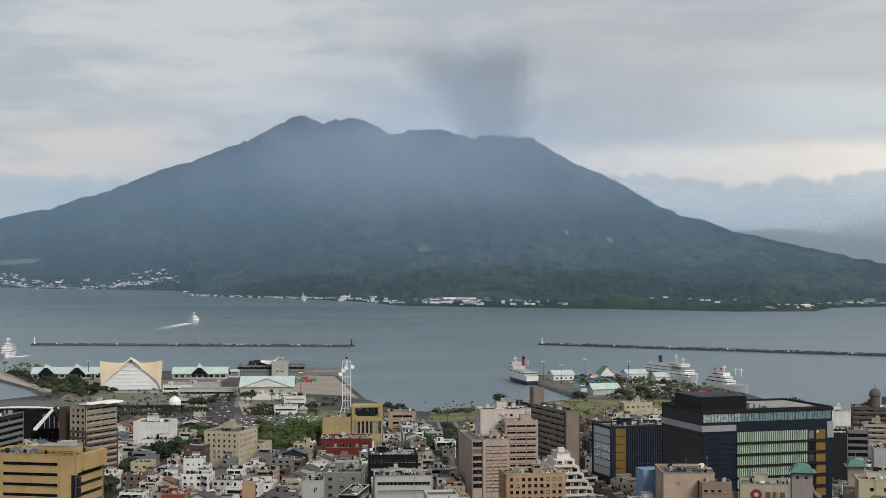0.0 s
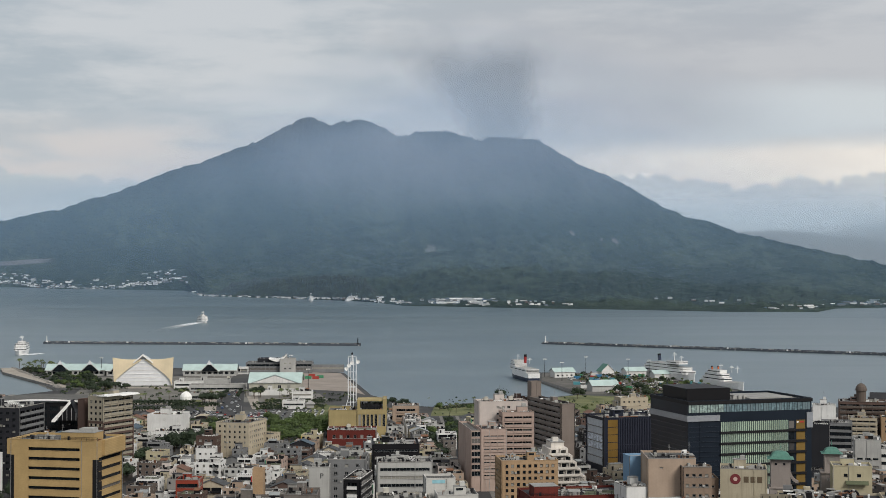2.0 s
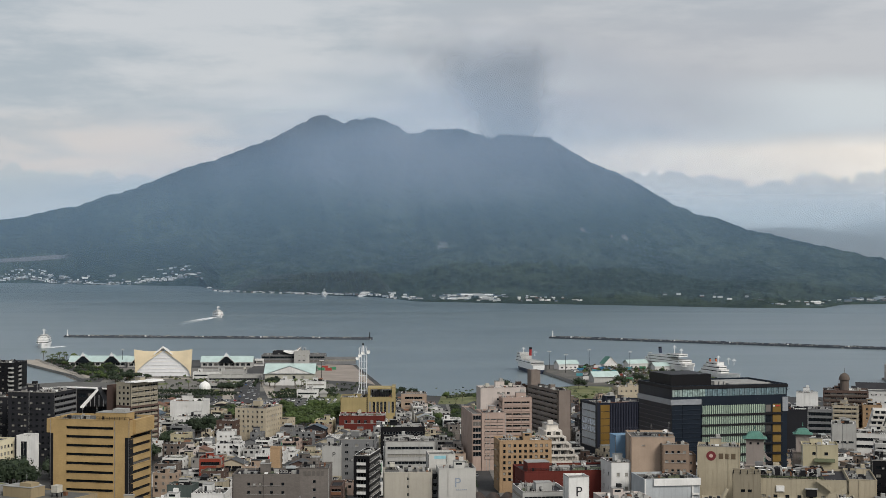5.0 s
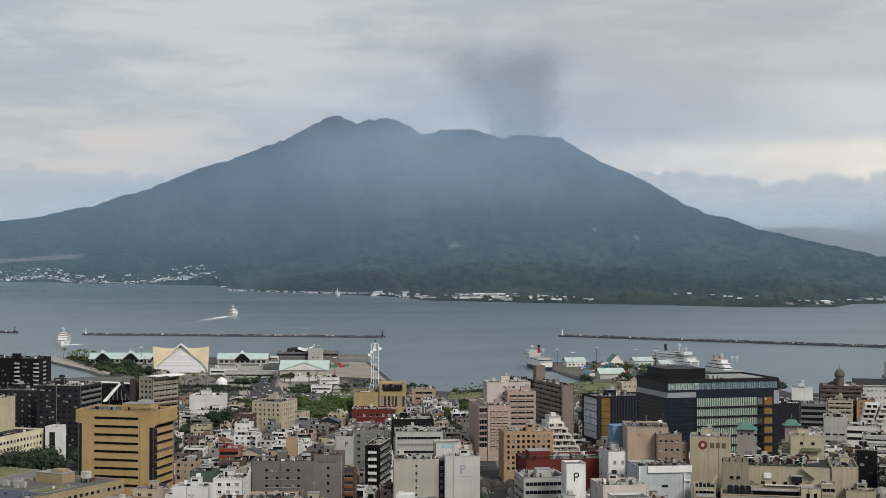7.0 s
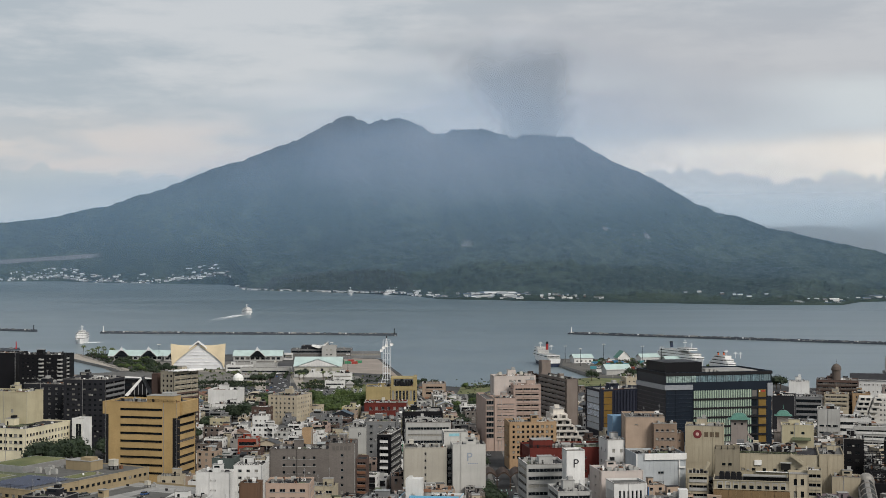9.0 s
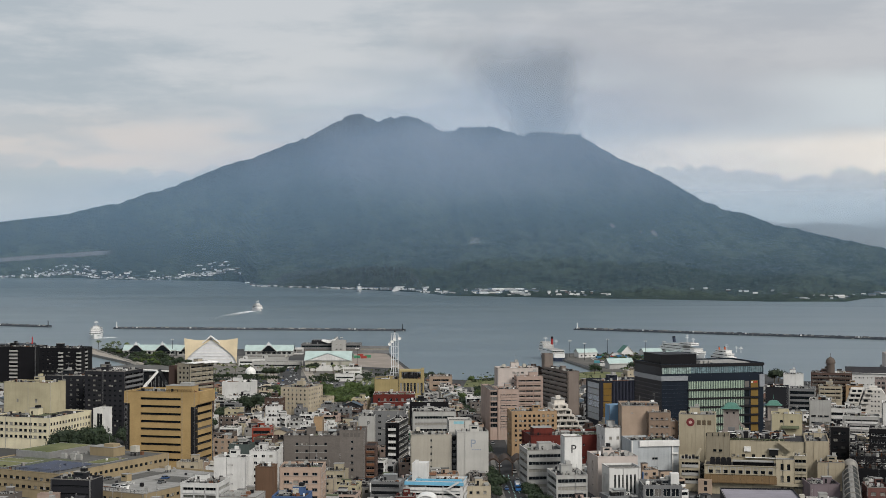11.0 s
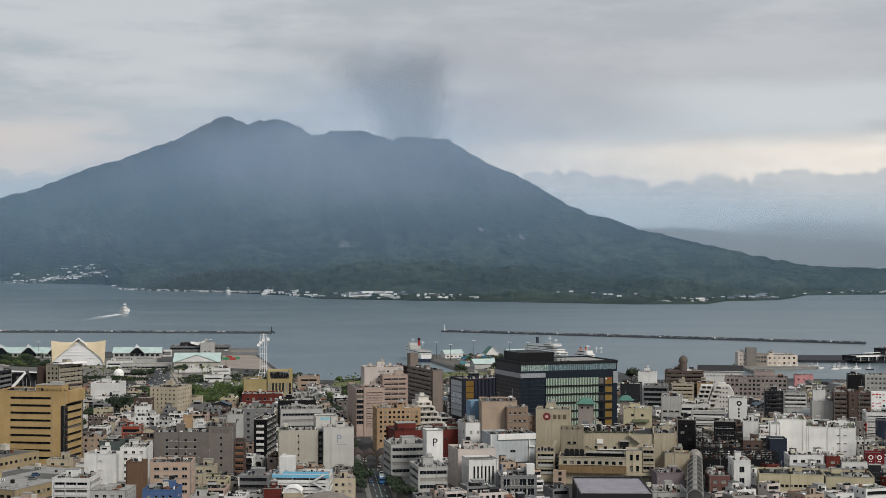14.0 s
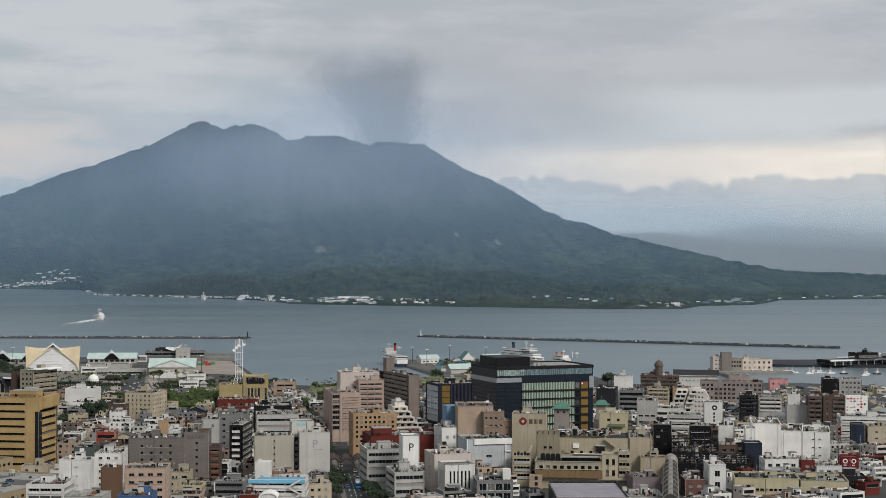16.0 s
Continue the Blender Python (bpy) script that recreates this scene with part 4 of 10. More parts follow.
block("stair_tower", "dark open stair shaft beside the pale slab", 30.9, 467.5, 0, 1.9, 9, 23.0, DGREY, BAL(fh=2.8, cols=1, edge=0.15, wh=1.9, sill=0.4, top=0.8, rail=GREY), BLIND, gear=0)
block("office_building", "narrow white-edged office building with black glass side", 0.4, 508, 12, 6.5, 24, 25, BLACKWALL,
      BAL(fh=3.0, cols=1, edge=1.2, wh=2.3, sill=0.3, rail=WHITE), RIB(fh=3.0, wh=1.7, edge=0.8, frame=WHITEPAINT, pane=GLASS_OFFICE, bars=9), gear=3, coping=WHITEPAINT)
block("office_building", "grey mid-rise block with a white stair head", -6.3, 570, 4, 16, 22, 24.1, GREY, GRID(fh=3.2, cols=3, ww=1.6, wh=1.3), GRID(fh=3.2, cols=5, ww=1.4, wh=1.2), gear=5)
PG = block("shop_building", "grey block with a painted parking letter on its blank wall", -14, 560, 2, 8.5, 12, 22.3, PALE, BLIND, gear=1)
block("shop_building", "dark red brick low building with a white parapet", -8.9, 758, 2, 27, 20, 14.9, REDBRICK, GRID(fh=5, cols=6, ww=1.6, wh=2.0, sill=1.6, edge=2), gear=4, coping=WHITEPAINT)
tel = block("exchange_building", "ochre telephone exchange with tall narrow windows under a white mast", -9.0, 826.4, 2, 17, 22, 19.2, wall("exchange_ochre", (0.36, 0.29, 0.145), 0.8, 0.3), GRID(fh=12, cols=1, ww=3.2, wh=4.5, sill=3.0, edge=9.5, top=6), gear=1, pent=None)
block("exchange_building", "ochre wing with pillars and tall dark slots", 8, 827, 2, 18, 20, 19.4, MATS["exchange_ochre"], GRID(fh=9, cols=7, ww=1.5, wh=7.2, sill=1.0, edge=0.6, top=2.2), gear=9, roof=ROOF_DARK)
frame_top = thing("roof_plant", "olive roof frame over dark machinery on the exchange", "roof plant", 8, 827, 18.6, -2)
for bx in ((0.3, 1.0, 0.0, 2.0, 18.0, 5.6), (15.6, 0.2, 0.0, 17.9, 18.0, 7.2), (0.3, 1.0, 5.6, 17.9, 18.0, 6.4)):
    me = Mesh()
    me.box(*bx, MATS["exchange_ochre"], True)
    part("frame", me, frame_top)
for k in range(7):
    me = Mesh()
    me.box(2.6 + k * 1.8, 2.0, 0.0, 4.1 + k * 1.8, 6.5, 3.4 + (k % 3) * 0.6, DARKMETAL)
    me.tube((3.3 + k * 1.8, 4.0, 3.4), (3.3 + k * 1.8, 4.0, 4.8), 0.5, UNIT if k % 2 else DARKMETAL, 8)
    part("cooling_unit", me, frame_top, label="dark cooling unit")
block("house", "orange-tan four-storey house with deep balconies", 30.7, 868.3, 2, 17, 13, 17.8, TAN, BAL(fh=3.9, cols=2, edge=2.5, wh=2.4, sill=0.5, top=1.4, rail=TAN), gear=2, coping=WHITEPAINT)
WS = block("parking_tower", "blank white parking tower with a faint grey emblem", 33, 462, -2, 14.2, 12, 25.8, wall("off_white_wall", (0.49, 0.485, 0.46), 0.8, 0.3), BLIND, GRID(fh=3, cols=2, ww=1.0, wh=1.6), gear=2)
WT = block("parking_tower", "white tower with a pale blue sign board at its top", 29.8, 476, -2, 10.5, 11, 29.5, MATS["off_white_wall"], GRID(fh=5, cols=2, ww=0.7, wh=0.7, top=5, edge=1.2), gear=0)
block("office_building", "sand-coloured office slab with one column of small windows", 12.2, 466, 0, 18.5, 14, 24.0, wall("pale_cream_wall", (0.42, 0.395, 0.34), 0.8, 0.35), GRID(fh=3.0, cols=1, ww=0.9, wh=1.2, edge=0.8), gear=5)
block("office_building", "grey office block with ribbon windows and roof ducts", 14, 542, 0, 22, 16, 26.5, PALE, RIB(fh=3.2, wh=1.3, edge=1.0, top=1.5, frame=ALU), gear=9)
SKYBLUE = plain("sky_blue_paint", (0.16, 0.42, 0.60), 0.6, 0.0, 0.15, 0.4)
blue_shop = block("shop_building", "white shop building with a sky-blue roof rim and zigzag stairs", 9.0, 386, 10, 23, 14, 15.6, WHITE, BAL(fh=3.0, cols=3, edge=1.0, wh=1.7, sill=0.7, rail=WHITE), gear=8, coping=SKYBLUE, roof=ROOF_PALE)
for bx in ((-0.3, -0.35, 12.0, 23.3, -0.02, 13.3), (-0.35, -0.3, 12.0, -0.02, 14, 13.3), (4.0, 0.6, 13.6, 22.6, 1.0, 14.4)):
    me = Mesh()
    me.box(*bx, SKYBLUE, True)
    part("rim_band", me, blue_shop, label="sky-blue painted roof rim")
me = Mesh()
me.box(2.2, 3.0, 13.0, 8.2, 9.0, 20.2, WHITE)
me.box(3.2, 4.0, 20.2, 4.6, 5.4, 21.2, WHITE)
part("roof_house", me, blue_shop)
for k in range(4):
    me = Mesh()
    z0 = 1.2 + k * 3.0
    xa, xb = (16.4, 21.6) if k % 2 else (21.6, 16.4)
    me.poly([(xa, -1.5, z0), (xb, -1.5, z0 + 3.0), (xb, -1.5, z0 + 3.8), (xa, -1.5, z0 + 0.8)], WHITE)
    me.poly([(xa, -1.5, z0), (xa, -0.2, z0), (xb, -0.2, z0 + 3.0), (xb, -1.5, z0 + 3.0)], BLACKWALL)
    part("stair_flight", me, blue_shop, label="white zigzag outside stair")
block("shop_building", "low maroon shop with a flat dark roof", 5.0, 376, 6, 7.2, 8, 11.2, REDBRICK, BLIND, gear=2, roof=ROOF_DARK)
arched = block("shop_building", "cream shop with an arched white gable roof", 12.9, 374, 6, 7.6, 9, 9.5, CREAM, GRID(fh=3.2, cols=4, ww=0.9, wh=1.6, edge=0.6), gear=0)
me = Mesh()
for k in range(12):
    a0, a1 = math.pi * k / 12, math.pi * (k + 1) / 12
    f = lambda a3, y3, rr: (3.8 + rr * math.cos(a3), y3, 7.3 + rr * 0.62 * math.sin(a3))
    me.poly([f(a0, -0.4, 3.9), f(a0, 9.2, 3.9), f(a1, 9.2, 3.9), f(a1, -0.4, 3.9)], WHITEPAINT)
    me.poly([f(a0, -0.4, 3.5), f(a0, -0.4, 4.1), f(a1, -0.4, 4.1), f(a1, -0.4, 3.5)], WHITEPAINT)
    me.poly([f(a0, 0.0, 3.5), f(a1, 0.0, 3.5), (3.8, 0.0, 7.3)], WHITE)
part("arched_roof", me, arched, label="white arched gable roof")
domed = thing("shop_building", "low grey-brown hall with a round domed roof", "building", 30, 360, GROUND)
TAKEN.append((30, 362, 10, 9, 1, 0))
me = Mesh()
me.lathe(0, 0, [(11.2, 0), (11.2, 5.2), (11.6, 5.3), (11.5, 5.7), (9.8, 7.2), (7.0, 8.6), (3.6, 9.5), (0, 9.8)], plain("brown_grey_sheet", (0.19, 0.165, 0.145), 0.55, 0.1, 0.25, 0.5), 40)
part("dome", me, domed)
block("shop_building", "low cream shop building with small windows", 33.1, 394, -2, 10.5, 12, 12.0, CREAM, GRID(fh=3.0, cols=3, ww=1.3, wh=1.2), gear=2)
block("office_building", "black flat building with white roof boxes", 14, 640, 0, 22, 24, 21.5, BLACKWALL, RIB(fh=3.4, wh=1.2, edge=1.0), gear=7, roof=ROOF_DARK)

# --- east of the main street
HG = GRID(fh=2.5, cols=9, ww=1.25, wh=1.3, sill=0.8, edge=1.0, top=1.4, frame=DARKMETAL, bars=0, low=3.0)
block("hotel", "ochre brick hotel with rows of small square windows", 65, 551, -3, 23.6, 16, 25.4, OCHRE, HG, GRID(fh=2.5, cols=5, ww=0.95, wh=1.1, sill=0.8, edge=1.0, top=1.4, bars=0, low=3.0), gear=11, roof=ROOF)
PF = BAL(fh=3.0, cols=1, edge=1.0, wh=2.0, sill=0.4, top=1.6, rail=PALE)
block("office_building", "pink tiled office building with a curved dark glass flank", 58.5, 620, -4, 4.6, 38, 30.2, PINK, RIB(fh=3.0, wh=2.2, sill=0.4, edge=0.3, top=0.6, pane=GLASS_OFFICE, bars=2), BLIND, left=RIB(fh=30, wh=24, sill=2, edge=0.5, top=0.6, pane=GLASS_OFFICE, bars=14), gear=0)
block("office_building", "pink tiled office building with ribbon windows", 63.2, 619.7, -4, 12, 18, 30.6, PINK, BAL(fh=3.0, cols=3, edge=1.2, wh=1.5, sill=0.8, top=2.4, rail=PINK), gear=6)
block("office_building", "pale pink office building with stepped roof terraces", 66, 660, -4, 24, 14, 39.4, PALEPINK, GRID(fh=3.2, cols=3, ww=1.5, wh=1.2, edge=8), gear=6)
block("office_building", "salmon building wing with deep window bays", 76, 648, -4, 15.5, 10, 35.4, PINK, BAL(fh=3.0, cols=3, edge=1.0, wh=1.9, sill=0.5, top=1.6, rail=PINK), gear=2)
slabb = block("apartment_building", "brown apartment slab with long access galleries", 112, 700, -14, 8.0, 46, 34.2, wall("brown_gable_wall", (0.205, 0.172, 0.152), 0.75, 0.3), BLIND, BLIND,
              left=BAL(fh=2.85, cols=7, edge=0.6, wh=1.8, sill=0.5, top=1.0, rail=wall("gallery_parapet", (0.25, 0.215, 0.195), 0.75, 0.3)), gear=4)
block("stair_tower", "tall taupe lift tower on the apartment slab", 103, 747, -14, 5.8, 6, 42.0, MATS["brown_gable_wall"], BLIND, gear=0)
block("apartment_building", "brown gallery wing of the apartment slab", 95, 753, -14, 8, 14, 32.5, BROWN, BAL(fh=2.85, cols=2, edge=0.6, wh=2.0, sill=0.4, top=1.0, rail=TAUPE), gear=1)
annexe = block("office_building", "dark office block with a yellow-brown window column", 123.5, 640, -13, 32, 22, 33.1, wall("dark_slate_panel", (0.018, 0.022, 0.036), 0.5, 0.15), BLIND, gear=4, roof=ROOF_DARK,
               left=GRID(fh=3.6, cols=1, ww=19, wh=3.3, sill=0.15, edge=1, frame=ALU, pane=glass("pale_glass", (0.33, 0.37, 0.42), 0.25, (0.40, 0.44, 0.48), 0.3), bars=1))
RIBS = plain("slate_fin", (0.045, 0.05, 0.075), 0.5, 0.2)
me = Mesh()
me.box(0, -0.45, 0.5, 0.22, 0.0, 30.6, RIBS)
FINM = me.data("fin")
for k in range(27):
    part("fin", FINM, annexe, pose(7.9 + k * 0.89, 0, 0))
for k in range(3):
    me = Mesh()
    me.box(7.6, -0.5, 9.5 + k * 4.2, 31.8, -0.46, 9.8 + k * 4.2, RIBS, True)
    part("rail", me, annexe)
AMBER = wall("amber_panel", (0.17, 0.105, 0.03), 0.35, 0.1)
me = Mesh()
me.box(0, -0.3, 0, 0.35, 0.2, 34.5, DGREY)
part("fin", me, annexe)
for k in range(8):
    me = Mesh()
    me.box(2.2, -0.12, 1.5 + k * 3.6, 7.2, 0.02, 4.8 + k * 3.6, AMBER)
    part("panel", me, annexe, label="amber panel")


CREAMWHITE = wall("cream_white_wall", (0.61, 0.575, 0.525), 0.75, 0.3)


def sloping_flats(label, x, y, turn, rows, d, fh):
    """White flats whose storeys widen downwards; rows: left and right edge of each storey from the top."""
    t3 = thing("apartment_building", label, "building", x, y, GROUND, -turn)
    a3, w3 = radians(turn), max(b4 for a4, b4 in rows)
    TAKEN.append((x + math.cos(a3) * w3 / 2 + math.sin(a3) * d / 2, y - math.sin(a3) * w3 / 2 + math.cos(a3) * d / 2, w3 / 2, d / 2, math.cos(a3), math.sin(a3)))
    n3 = len(rows)
    for k, (u0, u1) in enumerate(rows):
        z0 = (n3 - 1 - k) * fh
        me3 = Mesh()
        me3.box(u0, 0.9, z0, u1, d, z0 + fh, CREAMWHITE)
        me3.box(u0 - 0.3, -0.3, z0, u1 + 0.3, 0.9, z0 + 0.25, CREAMWHITE, True)
        me3.box(u0 - 0.3, -0.3, z0 + 0.25, u1 + 0.3, -0.1, z0 + 1.15, CREAMWHITE, True)
        part("storey", me3, t3)
        n4 = max(2, int((u1 - u0) / 3.2))
        for i in range(n4):
            c4 = u0 + (u1 - u0) * (i + 0.5) / n4
            part("window", window_mesh(2.1, 1.5, DARKMETAL, GLASS, 1), t3, pose(c4 - 1.05, 0.86, z0 + 0.95))
            me3 = Mesh()
            me3.box(c4 - 1.7, -0.1, z0 + 0.25, c4 - 1.45, 0.9, z0 + fh, CREAMWHITE)
            part("pier", me3, t3)
    u0, u1 = rows[0]
    me3 = Mesh()
    me3.box(u0 + 1.5, 3.0, n3 * fh, u1 - 1.5, d - 2, n3 * fh + 2.6, CREAMWHITE)
    me3.box(u0 + 1.2, 2.7, n3 * fh + 2.6, u1 - 1.2, d - 1.7, n3 * fh + 2.85, ROOF_PALE, True)
    me3.box(u0 + 2.4, 4.0, n3 * fh + 2.85, u0 + 5.0, 6.5, n3 * fh + 4.6, CREAMWHITE)
    part("roof_house", me3, t3)
    return t3


sloping_flats("white apartment building widening downwards storey by storey", 87.6, 600, -4, [(4.2, 13.0), (2.6, 15.0), (1.4, 17.0), (0.7, 19.0), (0.2, 21.0), (0.0, 22.5), (0.0, 23.0)], 16, 3.1)
block("shop_building", "red brick shop building with roof boxes", 68.9, 488, -6, 37.5, 22, 20.6, REDBRICK, GRID(fh=6, cols=5, ww=1.0, wh=1.0, sill=2, edge=2), gear=8, roof=ROOF_DARK, pent=(1.5, 1.0, 9, 8, 4.2))
block("house", "narrow white building with paired windows", 102.3, 478, -8, 9, 14, 25.5, WHITE, GRID(fh=5.5, cols=2, ww=1.3, wh=1.5), gear=1)
block("house", "narrow pale blue building with blank walls", 108, 500, -8, 8, 8, 33.5, BLUEW, BLIND, gear=0)
PT = block("parking_tower", "tall white parking tower with a large black letter", 76.7, 420, -6, 7.4, 8, 28.6, WHITE, BLIND, gear=0)
block("shop_building", "grey shop building with white boxes on a dark roof deck", 62.5, 438, -5, 17, 20, 20.6, PALE, RIB(fh=3.2, wh=1.5, edge=0.6), gear=9, roof=ROOF_DARK, coping=WHITEPAINT, parapet=1.2, pent=(6, 5, 6, 5, 3.4))
block("shop_building", "grey and glass corner building with a rounded front", 70.6, 398, -5, 13, 20, 15.6, PALE, RIB(fh=3.0, wh=1.6, edge=0.6, frame=ALU), gear=5)
block("shop_building", "pinkish white shop building with a slotted white front", 91.3, 424, -7, 17.5, 18, 19.5, PALEPINK, GRID(fh=3.4, cols=1, ww=1.4, wh=0.7, edge=1), gear=6)
fin = block("shop_building", "white slotted front block with tall vertical openings", 93.8, 408, -7, 13.4, 12, 17.2, WHITE, GRID(fh=14, cols=6, ww=0.8, wh=9.5, sill=2.5, edge=1.6, top=1.2, depth=0.5, bars=0), gear=0)
TB = block("department_store", "tan windowless department store block with stacked roof rooms", 110.1, 478, 5, 17.3, 22, 35.7, TAN, GRID(fh=40, cols=2, ww=1.3, wh=0.5, sill=37.0, edge=1.0, top=0.8), BLIND, gear=2, pent=(13.2, 1.0, 3.6, 5, 1.6))
block("department_store", "tan department store wing with small dark windows", 121.5, 472.6, 5, 10.4, 6, 33.3, wall("light_brown_wall", (0.25, 0.185, 0.14), 0.75, 0.3), GRID(fh=3.6, cols=4, ww=1.2, wh=1.0, edge=0.6, top=1.0), BLIND, gear=2)
block("department_store", "brown back wing of the department store", 131.5, 484, 5, 6, 12, 27.5, MATS["light_brown_wall"], GRID(fh=3.4, cols=2, ww=1.0, wh=0.9), gear=2)
LT = block("department_store", "sand-coloured sign tower with a round dark red emblem", 137.4, 481, 15, 16.6, 13, 31.5, SAND, BLIND, BLIND, gear=4)
hall = block("shop_building", "white windowless hall with a stained front and roof beam", 110.8, 455, -5, 21.8, 18, 22.3, wall("blue_grey_wall", (0.40, 0.43, 0.45), 0.8, 0.45), GRID(fh=30, cols=1, ww=2.6, wh=1.1, sill=22.0, edge=9.0, top=0.8), BLIND, gear=3)
for bx in ((3.6, -0.7, 17.6, 22.0, 0.0, 20.2), (0.0, -0.5, 0.0, 0.5, 0.0, 20.2), (18.6, -0.45, 6.0, 19.2, 0.0, 17.4), (18.6, -0.9, 14.0, 21.4, -0.45, 14.7)):
    me = Mesh()
    me.box(*bx, WHITE, True)
    part("beam", me, hall, label="white painted beam")
machine = block("shop_building", "grey roof terrace full of machines over black glass panels", 105.1, 392, 3, 15.5, 16, 12.3, GREY, GRID(fh=4, cols=4, ww=3.0, wh=3.0, sill=0.4, edge=0.8, top=0.9, pane=GLASS_OFFICE, frame=WHITEPAINT), gear=6, roof=ROOF, parapet=1.6, coping=ROOF_PALE)
r = random.Random(31)
me = Mesh()
for _ in range(16):
    u, v, k = r.uniform(1.5, 13.5), r.uniform(1.5, 9), r.random()
    if k < 0.5:
        me.tube((u, v, 8.6), (u + r.uniform(-1, 1), v, 8.6 + r.uniform(1.5, 3.0)), r.uniform(0.2, 0.5), r.choice((DARKMETAL, UNIT, UNIT)), 8)
    else:
        me.box(u, v, 8.6, u + r.uniform(0.8, 2), v + r.uniform(0.8, 1.6), 8.6 + r.uniform(0.8, 2.4), r.choice((UNIT, DARKMETAL, WHITEPAINT)))
tagged(part("machinery", me, machine), "grey ducts and fans", kind="stuff")
me = Mesh()
me.box(11.8, 5.0, 8.6, 15.2, 9.0, 14.2, WHITE)
part("roof_house", me, machine)
terraces = block("department_store", "sand-coloured stair front with rows of dark terraces", 129.8, 440, 12, 8.5, 14, 16.2, SAND, BAL(fh=3.5, cols=1, edge=0.5, wh=2.0, sill=0.5, top=0.5, rail=PALE), BLIND, gear=0)
me = Mesh()
for k in range(5):
    me.box(0.6 + k * 1.5, 0.6, 14.2, 1.7 + k * 1.5, 3.4, 15.2 + (k % 2) * 0.5, DARKMETAL)
me.tube((6.5, 2.0, 14.2), (8.8, 2.0, 18.6), 0.7, SAND, 8)
part("roof_machine", me, terraces, label="dark roof machines")
soot = block("department_store", "soot-stained sand-coloured block with two small windows", 143.1, 449, 15, 10.3, 9, 25.7, wall("sooty_sand", (0.27, 0.24, 0.18), 0.85, 0.9), GRID(fh=9, cols=2, ww=1.5, wh=1.1, sill=3.0, edge=2.6, top=1.6, frame=DARKMETAL), BLIND, gear=0, parapet=1.4)
for k in range(4):
    me = Mesh()
    me.box(0.2 + k * 2.6, -0.25, 23.0, 0.5 + k * 2.6, 0.0, 24.4, DARKMETAL)
    part("bracket", me, soot)
DEP = GRID(fh=30, cols=9, ww=1.7, wh=2.2, sill=26.6, edge=1.2, top=0.9, frame=DARKMETAL, bars=0, depth=0.5)
old_store = block("department_store", "old sand-coloured department store with a row of square windows", 139.1, 434, 15, 30.8, 16, 14.5, SAND, DEP, BLIND, gear=0, roof=ROOF_DARK)
EAVE = wall("brown_eave", (0.145, 0.098, 0.052), 0.85, 0.9)
for k in range(10):
    a = 0.1 + k * 3.06
    me = Mesh()
    me.poly([(a, -1.9, 5.4), (a + 3.0, -1.9, 5.4), (a + 3.0, -0.05, 8.4), (a, -0.05, 8.4)], EAVE)
    me.poly([(a, -1.9, 5.0), (a + 3.0, -1.9, 5.0), (a + 3.0, -1.9, 5.4), (a, -1.9, 5.4)], EAVE)
    part("eave", me, old_store, label="brown weathered eave panel")
me = Mesh()
me.box(-0.2, -0.3, 8.6, 31.0, 0.0, 8.95, SAND, True)
me.box(-0.2, -0.3, 12.2, 31.0, 0.0, 12.5, SAND, True)
part("cornice", me, old_store)
for k in range(9):
    me = Mesh()
    x0 = 1.2 + (30.8 - 2.4) / 9 * (k + 0.5)
    for q in ((x0 - 1.1, x0 - 0.86, 9.1, 11.6), (x0 + 0.86, x0 + 1.1, 9.1, 11.6), (x0 - 1.1, x0 + 1.1, 11.5, 11.75)):
        me.box(q[0], -0.12, q[2], q[1], 0.0, q[3], PALE, True)
    part("window_surround", me, old_store)
for k in range(4):
    me = Mesh()
    me.box(2.4 + k * 2.3, 2.0, 11.7, 4.5 + k * 2.3, 4.6, 14.9, DARKMETAL)
    me.tube((3.45 + k * 2.3, 3.3, 14.9), (3.45 + k * 2.3, 3.3, 15.4), 0.85, DARKMETAL, 12)
    part("cooling_unit", me, old_store, label="dark rooftop cooling unit")
me = Mesh()
me.box(12.0, 1.2, 13.9, 29.5, 5.0, 14.3, ROOF_PALE, True)
for k in range(8):
    me.box(12.1 + k * 2.45, 1.3, 11.7, 12.3 + k * 2.45, 1.5, 13.9, DARKMETAL)
me.box(12.2, 3.5, 11.7, 29.3, 4.8, 13.8, ROOF_DARK)
part("roof_shelter", me, old_store, label="long pale roof shelter on posts")
me = Mesh()
me.box(-2.4, -3.4, 0, 3.4, -0.05, 6.3, TAN)
for k in range(2):
    me.box(0.0, -3.46, 1.6 + k * 2.6, 1.4, -3.4, 3.2 + k * 2.6, DARKMETAL)
part("porch", me, old_store, label="pale orange corner bay")
upper = block("department_store", "sand-coloured roof storey with a planted terrace edge", 152.7, 458, 15, 36.1, 30, 22.1, SAND, GRID(fh=30, cols=7, ww=1.5, wh=1.2, sill=23.6, edge=2.5, top=1.0, frame=DARKMETAL), BLIND, gear=3, roof=ROOF_DARK)
me = Mesh()
r = random.Random(12)
for k in range(420):
    p = Vector((r.uniform(0.3, 27), r.uniform(0.3, 1.6), 20.1 + r.uniform(0, 0.75)))
    u, v = Vector((r.uniform(-1, 1), r.uniform(-1, 1), r.uniform(-1, 1))).normalized() * 0.4, Vector((r.uniform(-1, 1), r.uniform(-1, 1), r.uniform(-1, 1))).normalized() * 0.3
    me.poly([p - u, p - v, p + u, p + v], ROOF_GREEN)
tagged(part("planting", me, upper), "dull green planting along the terrace edge", kind="stuff")
me = Mesh()
me.box(9.5, -0.5, 15.2, 12.5, -0.05, 17.4, WHITEPAINT)
